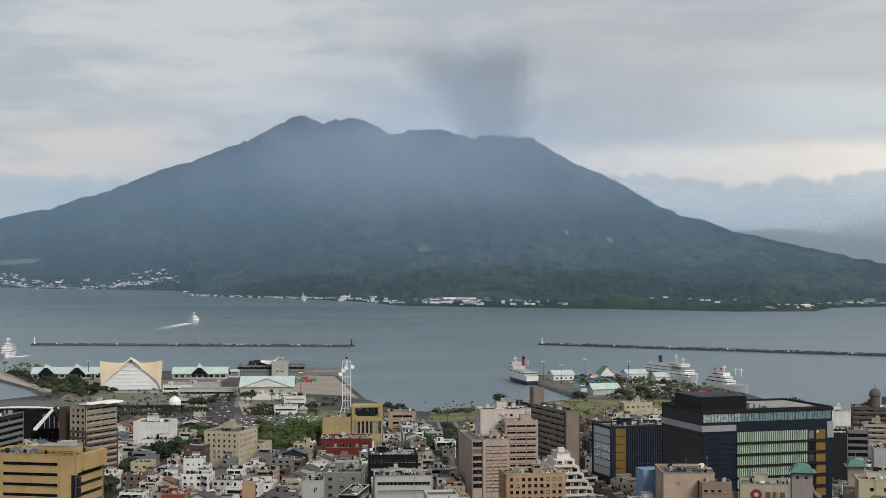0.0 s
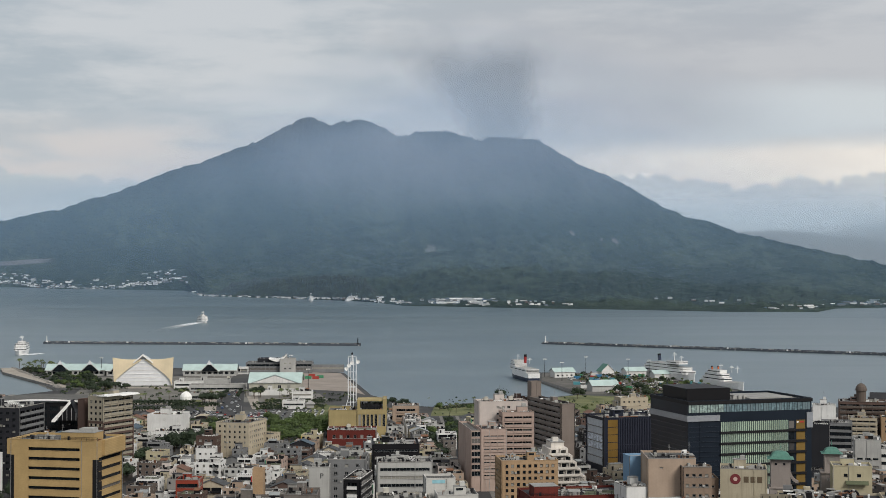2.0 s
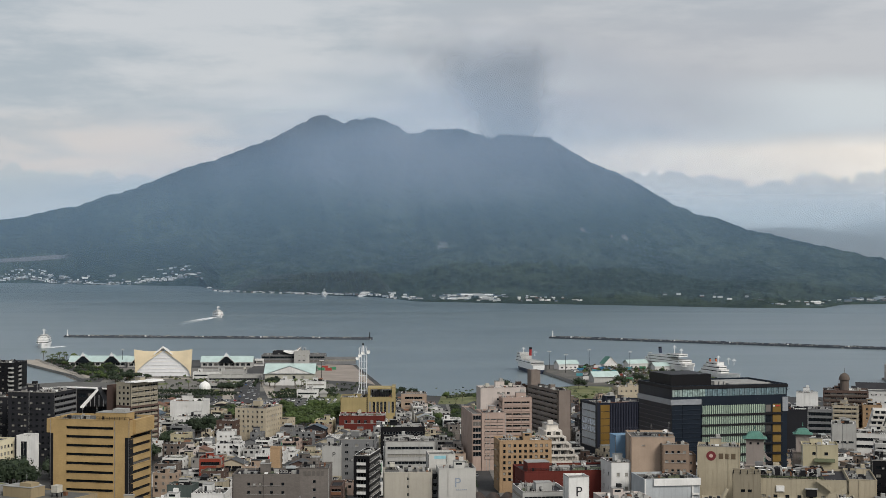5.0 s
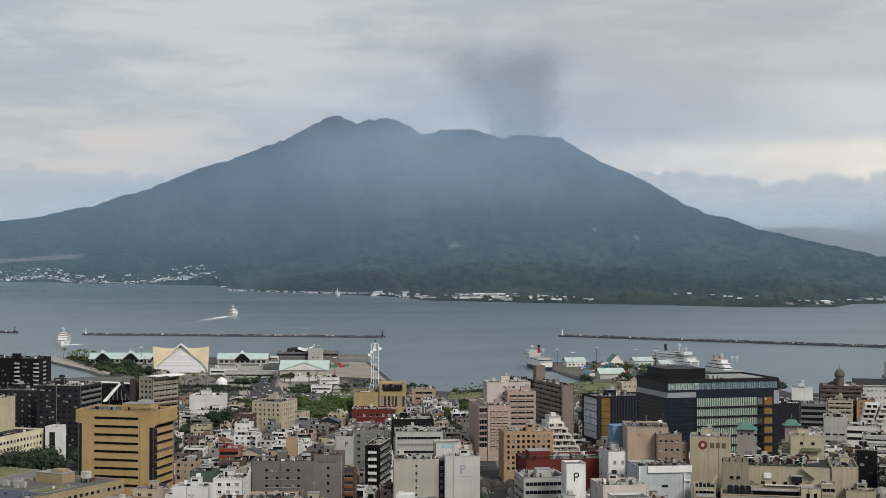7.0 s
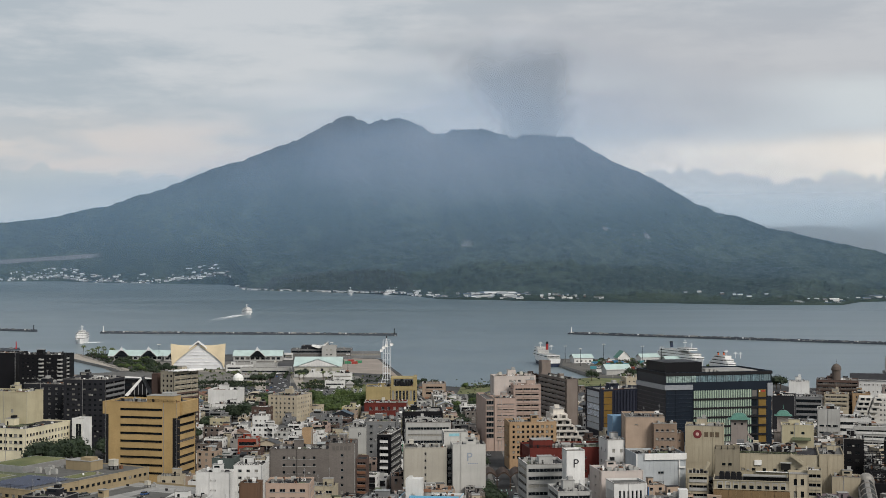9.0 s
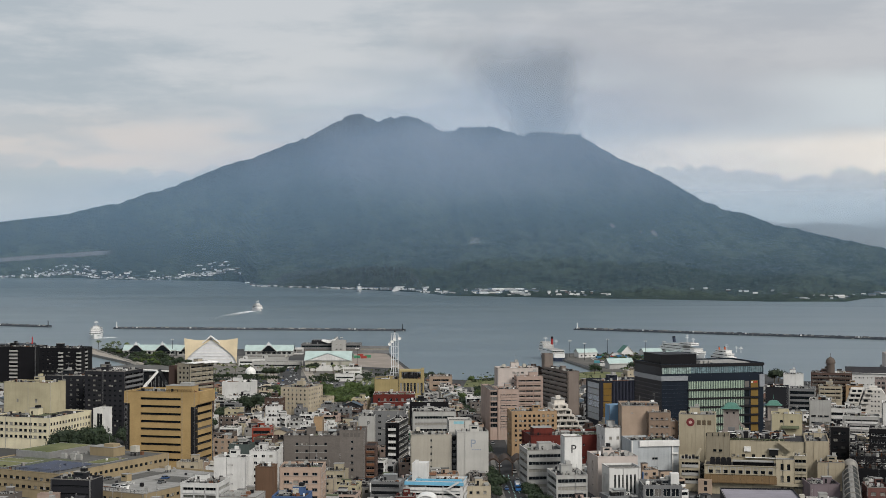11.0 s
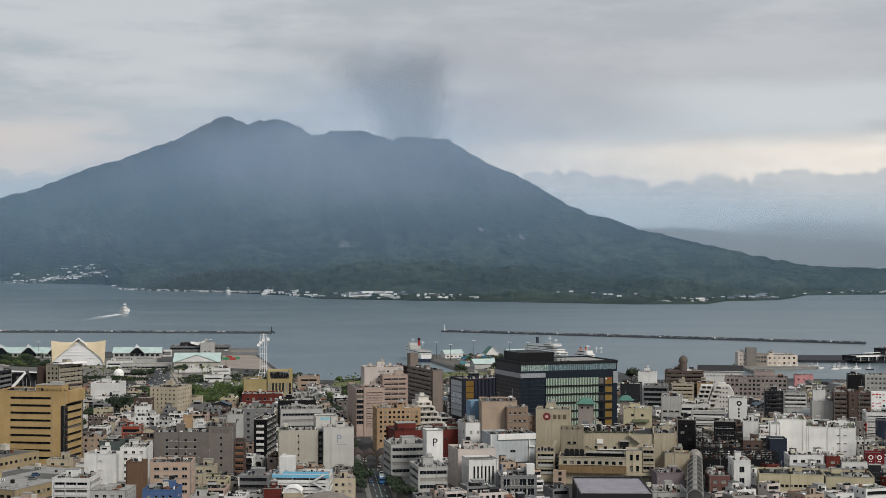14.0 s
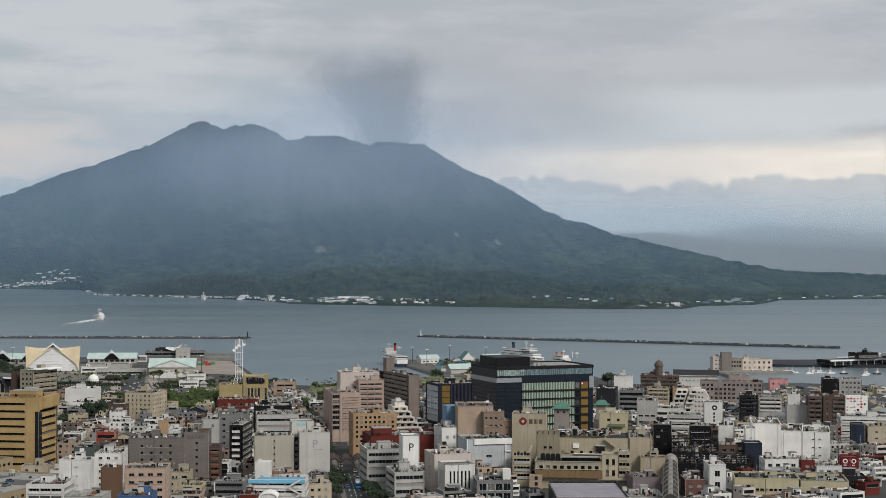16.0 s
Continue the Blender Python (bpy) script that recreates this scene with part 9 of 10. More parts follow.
grove(7, 62, 92, 690, 860, 0.8, 1.2, (0, 3), "behind the offices", 9)
grove(26, 225, 318, 1150, 1270, 0.35, 0.7, (3, 0, 1, "palm"), "among the pier sheds", 4)
grove(16, 60, 200, 960, 1040, 0.4, 0.7, ("palm", 0, 1), "on the waterfront lawn", 5)
for x, y in ((318, 985), (323, 990), (120, 1052)):
    tree(x, y, 1.3, 4, "at the water's edge")

# ---------------------------------------------------------------- waterfront sheds and hedges
block("pavilion", "long low white waterfront pavilion", -143, 1186, 2, 24, 12, 8.5, WHITE, RIB(fh=3.4, wh=1.6, edge=1.0), gear=2, roof=ROOF_PALE)
block("pavilion", "low grey shop row beside the boulevard", -119, 1089, 0, 22, 12, 7.0, PALE, RIB(fh=4, wh=2.0, edge=0.8), gear=4, roof=ROOF_PALE)
block("kiosk", "small white ticket building on the waterfront", -44.4, 1010, 2, 16, 10, 8.0, WHITE, RIB(fh=3.0, wh=1.2, edge=0.8), gear=2, roof=ROOF_PALE)
tent = thing("tent", "round white event tent on the waterfront", "tent", -121, 1078, GROUND)
me = Mesh()
me.lathe(0, 0, [(4.6, 0), (4.6, 3.4), (3.8, 5.2), (2.2, 6.6), (0.5, 7.3), (0, 7.8)], WHITEPAINT, 14)
part("canvas", me, tent)
hut = thing("pavilion", "small pavilion with a pyramid roof", "pavilion", -24.5, 1020, GROUND)
me = Mesh()
me.box(-2.8, -2.8, 0, 2.8, 2.8, 2.6, PALE)
part("wall", me, hut)
me = Mesh()
for i in range(4):
    q = [(-3.8, -3.8), (3.8, -3.8), (3.8, 3.8), (-3.8, 3.8)]
    me.poly([(*q[i], 2.6), (*q[(i + 1) % 4], 2.6), (0, 0, 5.6)], ROOF_PALE)
part("roof", me, hut)
barrel = thing("shed", "pale yellow barrel-roofed shed", "shed", -98.8, 916, GROUND, 0)
TAKEN.append((-92, 922, 8, 8, 1, 0))
me = Mesh()
for k in range(10):
    a0, a1 = math.pi * k / 10, math.pi * (k + 1) / 10
    f = lambda a3, y3: (6 + 6.4 * math.cos(a3), y3, 1.5 + 3.6 * math.sin(a3))
    me.poly([f(a0, 0), f(a0, 14), f(a1, 14), f(a1, 0)], CREAM)
    me.poly([f(a0, 0), f(a1, 0), (6, 0, 1.5)], DARKMETAL)
part("roof", me, barrel)
me = Mesh()
me.box(-0.2, 0.1, 0, 12.2, 14, 1.5, GREY)
part("wall", me, barrel)
HEDGE = Mesh()
r = random.Random(8)
for x0, y0, x1, y1 in ((-128, 1034, -91, 1032), (-126, 1046, -92, 1044), (-62, 1010, -40, 1006), (-100, 1110, -92, 1200), (-84, 1110, -86, 1200), (-66, 902, -12, 921), (-60, 1030, -16, 1040), (-140, 1170, -104, 1176), (70, 1000, 130, 1046), (-214, 1066, -112, 1062), (-214, 1070, -112, 1066), (-200, 1050, -116, 1046), (-190, 1022, -114, 1016), (-170, 1004, -114, 1003), (-58, 1064, -14, 1066), (-60, 1018, -14, 1022), (-64, 1046, -14, 1052)):
    n = int(math.hypot(x1 - x0, y1 - y0) / 1.1)
    for i in range(n):
        for _ in range(9):
            s2 = i / n
            p = Vector((x0 + (x1 - x0) * s2 + r.uniform(-1, 1), y0 + (y1 - y0) * s2 + r.uniform(-1, 1), GROUND + r.uniform(0.2, 2.0)))
            u, v = Vector((r.uniform(-1, 1), r.uniform(-1, 1), r.uniform(-1, 1))).normalized() * 0.7, Vector((r.uniform(-1, 1), r.uniform(-1, 1), r.uniform(-1, 1))).normalized() * 0.6
            HEDGE.poly([p - u, p - v, p + u, p + v], LEAF_DARK)
tagged(new("hedge", HEDGE.data("hedge")), "clipped dark green hedges along the waterfront paths", "hedge", "", "stuff")
PATHS = plain("pale_paving", (0.34, 0.31, 0.27), 0.9, 0.0, 0.3, 0.1)
for pts in ([(-128, 1050), (-92, 1049), (-90, 1060), (-128, 1066)], [(-62, 1042), (-18, 1050), (-16, 1062), (-60, 1062)], [(-186, 1196), (-104, 1192), (-104, 1204), (-186, 1208)],
            [(-214, 1052), (-116, 1048), (-116, 1060), (-214, 1064)], [(-180, 1006), (-114, 1004), (-114, 1014), (-184, 1018)], [(-60, 1024), (-14, 1028), (-14, 1040), (-60, 1038)], [(-100, 1000), (-91, 1000), (-106, 1180), (-114, 1180)], [(-66, 1010), (-60, 1010), (-74, 1180), (-84, 1180)]):
    slab("pavement", "pale paved waterfront promenade between hedges", "pavement", pts, 2.0, 2.035, PATHS, PATHS)
PIERTOP = plain("pier_asphalt", (0.125, 0.12, 0.11), 0.9, 0.0, 0.45, 0.07)
PLAZA = plain("plaza_paving", (0.17, 0.165, 0.15), 0.9, 0.0, 0.45, 0.06)
slab("pavement", "grey-brown paved waterfront plaza", "pavement", [(-215, 1120), (-104, 1066), (-104, 1330), (-235, 1330)], 2.0, 2.012, PLAZA, PLAZA)
slab("pavement", "grey concrete apron of the pier", "pavement", [(196, 1118), (322, 1100), (326, 1150), (282, 1340), (193, 1350), (180, 1264)], 2.0, 2.012, PIERTOP, PIERTOP)
slab("pavement", "pale paved forecourt before the warehouse", "pavement", [(-84, 1066), (-10, 1066), (-20, 1136), (-90, 1136)], 2.0, 2.012, PLAZA, PLAZA)
for pts in ([(-128, 1068), (-108, 1068), (-110, 1084), (-128, 1086)], [(-60, 1066), (-20, 1070), (-22, 1090), (-60, 1088)], [(-205, 1135), (-160, 1130), (-160, 1150), (-205, 1160)], [(-12, 940), (20, 952), (20, 1000), (-12, 1000)]):
    slab("lawn", "small green lawn patch on the waterfront", "lawn", pts, 2.0, 2.06, LAWN, LAWN)
JETTY = slab("jetty", "pale stone jetty edge along the waterfront park", "jetty", [(-240, 1203), (-232, 1206), (-318, 1392), (-336, 1448), (-348, 1446), (-332, 1388)], -3, 2.6, PATHS, QUAY)

rip, r = Mesh(), random.Random(19)
RIPRAP = plain("riprap_stone", (0.27, 0.26, 0.24), 0.9, 0.0, 0.4, 0.5)
for k in range(1500):
    q = r.random()
    cx2, cy2 = -240 - 96 * q, 1203 + 245 * q
    off = r.uniform(-9, 1.5)
    z0 = 2.9 - max(0.0, -off) * 0.42 + r.uniform(-0.3, 0.5)
    a2, sz = r.uniform(0, 3.14), r.uniform(0.6, 1.5)
    ca, sa = math.cos(a2) * sz, math.sin(a2) * sz
    top = [(cx2 + off + ca, cy2 + sa, z0), (cx2 + off - sa, cy2 + ca, z0 + r.uniform(-0.3, 0.3)), (cx2 + off - ca, cy2 - sa, z0 + r.uniform(-0.3, 0.3)), (cx2 + off + sa, cy2 - ca, z0)]
    low = [(p[0] * 1.0 + (p[0] - cx2 - off) * 0.25, p[1] + (p[1] - cy2) * 0.25, p[2] - 1.4) for p in top]
    rip.poly(top, RIPRAP)
    for i in range(4):
        j = (i + 1) % 4
        rip.poly([low[i], low[j], top[j], top[i]], RIPRAP)
tagged(new("riprap", rip.data("riprap")), "tumbled grey stone riprap along the jetty", "rocks", "", "stuff")

# ---------------------------------------------------------------- shrubs and the crowded car parks
shrub, r = Mesh(), random.Random(27)
RED_LEAF = leaf_mat("rusty_leaf", (0.06, 0.035, 0.015), (0.12, 0.06, 0.03))
DRY_LEAF = leaf_mat("yellow_green_leaf", (0.075, 0.09, 0.025), (0.15, 0.16, 0.05))


def shrubs(n, x0, x1, y0, y1, lo, hi, mats, test=None):
    for _ in range(n):
        x, y = r.uniform(x0, x1), r.uniform(y0, y1)
        if covered(x, y, 0.5) or (test and not test(x, y)):
            continue
        rad, mm = r.uniform(lo, hi), r.choice(mats)
        for k in range(16):
            d = Vector((r.gauss(0, 1), r.gauss(0, 1), abs(r.gauss(0.3, 0.8)))).normalized()
            p = Vector((x, y, GROUND + rad * 0.35)) + d * rad * r.uniform(0.5, 1.0)
            u, v = Vector((r.uniform(-1, 1), r.uniform(-1, 1), r.uniform(-1, 1))).normalized() * rad * 0.45, Vector((r.uniform(-1, 1), r.uniform(-1, 1), r.uniform(-1, 1))).normalized() * rad * 0.38
            shrub.poly([p - u, p - v, p + u, p + v], mm)


GREENS = (LEAF, LEAF_DARK, LEAF_DARK, DRY_LEAF)
ashore = lambda x, y: 7 < x + 238 + (y - 1180) * 0.385 < 66
shrubs(420, -330, -170, 1175, 1430, 1.2, 3.0, (LEAF_DARK, LEAF_DARK, LEAF), ashore)
shrubs(420, 215, 325, 1100, 1335, 0.8, 2.4, GREENS + (RED_LEAF,), lambda x, y: x < 322 - (y - 1160) * 0.28)
shrubs(150, 62, 300, 960, 1090, 0.5, 1.3, GREENS)
shrubs(120, -130, -12, 1000, 1064, 0.6, 1.6, GREENS, lambda x, y: abs(x + 80 + (y - 1000) * 0.07) > 12)
shrubs(110, -230, -104, 1080, 1215, 0.8, 2.0, GREENS)
shrubs(60, -60, 8, 1060, 1140, 0.8, 1.8, GREENS)
shrubs(90, -114, -8, 640, 900, 0.9, 2.2, (LEAF_DARK, LEAF, LEAF_DARK), lambda x, y: not (-62 < x < 0 and y < 770))
shrubs(60, -10, 48, 900, 1010, 0.8, 1.8, GREENS)
tagged(new("shrubs", shrub.data("shrubs")), "dark and yellow-green shrubs on the waterfront and between houses", "shrubs", "", "stuff")

more = Mesh()


def far_car(x, y, rz, paint):
    """A car seen from afar: body, glazed cabin and wheels in the joined mesh."""
    c2, s2 = math.cos(rz), math.sin(rz)
    at3 = lambda u, v, z: (x + c2 * u - s2 * v, y + s2 * u + c2 * v, GROUND + 0.03 + z)

    def hull(u, v0, v1, k, z0, z1, low, high):
        lo2 = [(-u, v0), (u, v0), (u, v1), (-u, v1)]
        hi2 = [(-u * k, v0 + (v1 - v0) * (1 - k) * 0.7), (u * k, v0 + (v1 - v0) * (1 - k) * 0.7), (u * k, v1 - (v1 - v0) * (1 - k)), (-u * k, v1 - (v1 - v0) * (1 - k))]
        for i in range(4):
            j = (i + 1) % 4
            more.poly([at3(*lo2[i], z0), at3(*lo2[j], z0), at3(*hi2[j], z1), at3(*hi2[i], z1)], low)
        more.poly([at3(*p, z1) for p in hi2], high)

    hull(0.85, -2.15, 2.15, 0.97, 0.32, 0.86, paint, paint)
    hull(0.78, -1.8, 1.0, 0.82, 0.86, 1.46, CAR_GLASS, paint)
    for u in (-0.8, 0.62):
        for v in (-1.5, 1.1):
            hull_z = [at3(u, v, 0), at3(u + 0.18, v, 0), at3(u + 0.18, v + 0.6, 0.5), at3(u, v + 0.6, 0.5)]
            more.poly(hull_z, TYRE)


PAINTS = [MATS["car_paint_" + n2] for n2 in ("white", "white", "white", "silver", "silver", "grey", "black", "blue", "red")]
spots = [(o.matrix_basis.translation.x, o.matrix_basis.translation.y) for o in scene.objects if o.name.split(".")[0] == "car"]
for row in range(10):
    y = 903 + row * 9.6
    for k in range(34):
        x = -111 + k * 2.9 + row * 0.4
        if -88 < x < -66 or x > -14 or r.random() > 0.74 or covered(x, y, 1.5) or any(abs(x - p) < 2.6 and abs(y - q) < 5.0 for p, q in spots):
            continue
        far_car(x, y + r.uniform(-0.4, 0.4), r.choice((0, math.pi)) + r.uniform(-0.05, 0.05), r.choice(PAINTS))
for k in range(150):
    x, y = r.uniform(205, 318), r.uniform(1120, 1320)
    x, y = round(x / 3.0) * 3.0, round(y / 9.0) * 9.0 + r.uniform(-0.5, 0.5)
    if covered(x, y, 2) or x > 318 - (y - 1160) * 0.28 or any(abs(x - p) < 3 and abs(y - q) < 4.5 for p, q in spots):
        continue
    spots.append((x, y))
    far_car(x, y, -0.2 + r.uniform(-0.06, 0.06), r.choice(PAINTS))
for k in range(36):
    y = 960 + k * 8.0
    x = -80 - (y - 960) * 0.062 + r.choice((-4.5, -1.5, 1.8, 4.8))
    if r.random() < 0.75 and not any(abs(x - p) < 2.2 and abs(y - q) < 5.5 for p, q in spots):
        far_car(x, y, 0.06, r.choice(PAINTS))
for k in range(60):
    x, y = r.uniform(-108, 2), r.uniform(590, 780)
    if not covered(x, y, 2.0) and not any(abs(x - p) < 3 and abs(y - q) < 5 for p, q in GREEN + spots):
        spots.append((x, y))
        far_car(x, y, radians(r.choice((-9, 81))), r.choice(PAINTS))
tagged(new("parked_cars", more.data("parked_cars")), "rows of parked cars in white, silver and dark paint", "cars", "", "stuff")

# ---------------------------------------------------------------- covered shopping street
arc = thing("arcade_roof", "glazed barrel-vault arcade roof with a domed end", "arcade", 174, 339.7, GROUND, -17.2)
ARC_L, ARC_R = 109.0, 3.0
PALEGLASS = plain("grimy_arcade_glazing", (0.028, 0.030, 0.028), 0.6, 0.0, 0.5, 0.4)
GRIME = plain("weathered_steel", (0.26, 0.25, 0.23), 0.6, 0.3, 0.3, 0.6)
bay = Mesh()
for k in range(10):
    a0, a1 = math.pi * k / 10, math.pi * (k + 1) / 10
    f = lambda a3, y3, rr: (rr * math.cos(a3), y3, 8.2 + rr * math.sin(a3))
    bay.poly([f(a0, 0, ARC_R), f(a0, 4.4, ARC_R), f(a1, 4.4, ARC_R), f(a1, 0, ARC_R)], PALEGLASS if k != 4 and k != 5 else GRIME)
BAY = bay.data("vault_bay")
rib = Mesh()
for k in range(10):
    a0, a1 = math.pi * k / 10, math.pi * (k + 1) / 10
    f = lambda a3, y3, rr: (rr * math.cos(a3), y3, 8.2 + rr * math.sin(a3))
    rib.poly([f(a0, 0, ARC_R + 0.3), f(a0, 0.5, ARC_R + 0.3), f(a1, 0.5, ARC_R + 0.3), f(a1, 0, ARC_R + 0.3)], GRIME)
    rib.poly([f(a0, 0, ARC_R), f(a0, 0, ARC_R + 0.3), f(a1, 0, ARC_R + 0.3), f(a1, 0, ARC_R)], GRIME)
RIBM = rib.data("rib")
for k in range(24):
    part("vault_bay", BAY, arc, pose(0, k * 4.5, 0))
    if k % 3 == 0:
        part("rib", RIBM, arc, pose(0, k * 4.5, 0))
for sx in (-1, 1):
    me = Mesh()
    me.box(sx * 3.1 - 0.3, 0, 7.4, sx * 3.1 + 0.3, 108, 8.6, GRIME)
    part("eaves_beam", me, arc)
    for k in range(12):
        me = Mesh()
        me.box(sx * 3.3 - 0.2, k * 9, 0, sx * 3.3 + 0.2, k * 9 + 0.4, 7.4, GRIME)
        part("post", me, arc)
me = Mesh()
me.lathe(0, 108, [(3.4, 6.5), (3.5, 9.6), (3.2, 11.2), (2.4, 12.5), (1.3, 13.2), (0.0, 13.5)], GRIME, 16)
part("dome", me, arc, label="weathered silver end dome")
TAKEN.append((190, 392, 4.4, 57, math.cos(radians(17.2)), math.sin(radians(17.2))))

# scalloped canopy over the crossing at the hotel's foot
can = thing("street_canopy", "brown scalloped street canopy with open arches", "canopy", 48, 486, GROUND, 0)
CANB = plain("canopy_brown", (0.055, 0.038, 0.03), 0.6, 0.1, 0.3, 0.6)
for k in range(3):
    me = Mesh()
    for i in range(8):
        s0, s1 = i / 8, (i + 1) / 8
        f = lambda s3: 6.2 + 2.2 * math.sin(math.pi * s3)
        x0, x1 = k * 6 + s0 * 5.9, k * 6 + s1 * 5.9
        me.poly([(x0, 0, f(s0)), (x1, 0, f(s1)), (x1, 10, f(s1) + 1), (x0, 10, f(s0) + 1)], CANB)
        me.poly([(x0, 0, f(s0) - 0.7), (x1, 0, f(s1) - 0.7), (x1, 0, f(s1)), (x0, 0, f(s0))], CANB)
    part("arch", me, can)
for k in range(4):
    me = Mesh()
    me.box(k * 5.95 - 0.25, 0, 0, k * 5.95 + 0.25, 0.6, 6.4, CANB)
    part("post", me, can)

# zigzag fire stairs on the white store
fire = thing("fire_escape", "grey steel zigzag fire stairs beside the white store", "stairs", 304, 472, GROUND, -18)
for k in range(6):
    me = Mesh()
    z0, z1 = k * 2.6, k * 2.6 + 2.6
    xa, xb = (0, 6.5) if k % 2 == 0 else (6.5, 0)
    me.poly([(xa, 0, z0), (xb, 0, z1), (xb, 1.6, z1), (xa, 1.6, z0)], GRIME)
    me.poly([(xa, 0, z0 - 0.25), (xb, 0, z1 - 0.25), (xb, 0, z1 + 0.9), (xa, 0, z0 + 0.9)], GRIME)
    part("flight", me, fire)
    me = Mesh()
    xl = 6.5 if k % 2 == 0 else -2.0
    me.box(xl, 0, z1 - 0.2, xl + 2.0, 2.6, z1, DARKMETAL, True)
    part("landing", me, fire)
for x0 in (-2, 8.3):
    me = Mesh()
    me.box(x0, 0.0, 0, x0 + 0.3, 0.3, 17.5, GRIME)
    part("post", me, fire)

# ---------------------------------------------------------------- small town houses
TILE_GREY = plain("grey_roof_tile", (0.07, 0.073, 0.077), 0.7, 0.0, 0.35, 0.6)
TILE_BLUE = plain("blue_roof_tile", (0.07, 0.10, 0.13), 0.6, 0.0, 0.3, 0.6)
TILE_BROWN = plain("brown_roof_tile", (0.16, 0.09, 0.065), 0.75, 0.0, 0.35, 0.6)
TILE_RED = plain("red_roof_tile", (0.30, 0.07, 0.04), 0.7, 0.0, 0.3, 0.6)
LOTW = (WHITE, WHITE, PALE, CREAM, CREAM, GREY, TAUPE, WHITE, PALE, BROWN, DGREY, PALEPINK, CONCRETE, TAN, WHITE, SAND, PINK, GREY, YELLOW, STONE)
LOTN = {PINK: "pink", YELLOW: "pale yellow", WHITE: "white", PALE: "pale grey", CREAM: "cream", GREY: "grey", PALEPINK: "pale pink", SAND: "sand-coloured", TAUPE: "taupe", BROWN: "brown tiled",
        DGREY: "dark grey", TAN: "tan", STONE: "stone-clad", BLACKWALL: "black", REDBRICK: "red brick", CONCRETE: "bare concrete", MAUVE: "mauve"}
rng = random.Random(11)
NEAR = [0]
rest = Mesh()


m, t, b = blank("far_window_glass")
isle = node(t, "ShaderNodeNewGeometry").outputs["Random Per Island"]
t.links.new(mixc(t, smooth(t, isle, 0.80, 0.84), (0.007, 0.009, 0.011), (0.16, 0.155, 0.14)), b.inputs["Base Color"])
b.inputs["Roughness"].default_value = 0.15
b.inputs["Specular IOR Level"].default_value = 0.35
REST_GLASS = m
SIGNS = [plain("sign_" + n2, c2, 0.5) for n2, c2 in (("white", (0.75, 0.75, 0.73)), ("red", (0.34, 0.04, 0.035)), ("blue", (0.05, 0.14, 0.32)), ("yellow", (0.50, 0.36, 0.07)), ("green", (0.05, 0.20, 0.11)))]


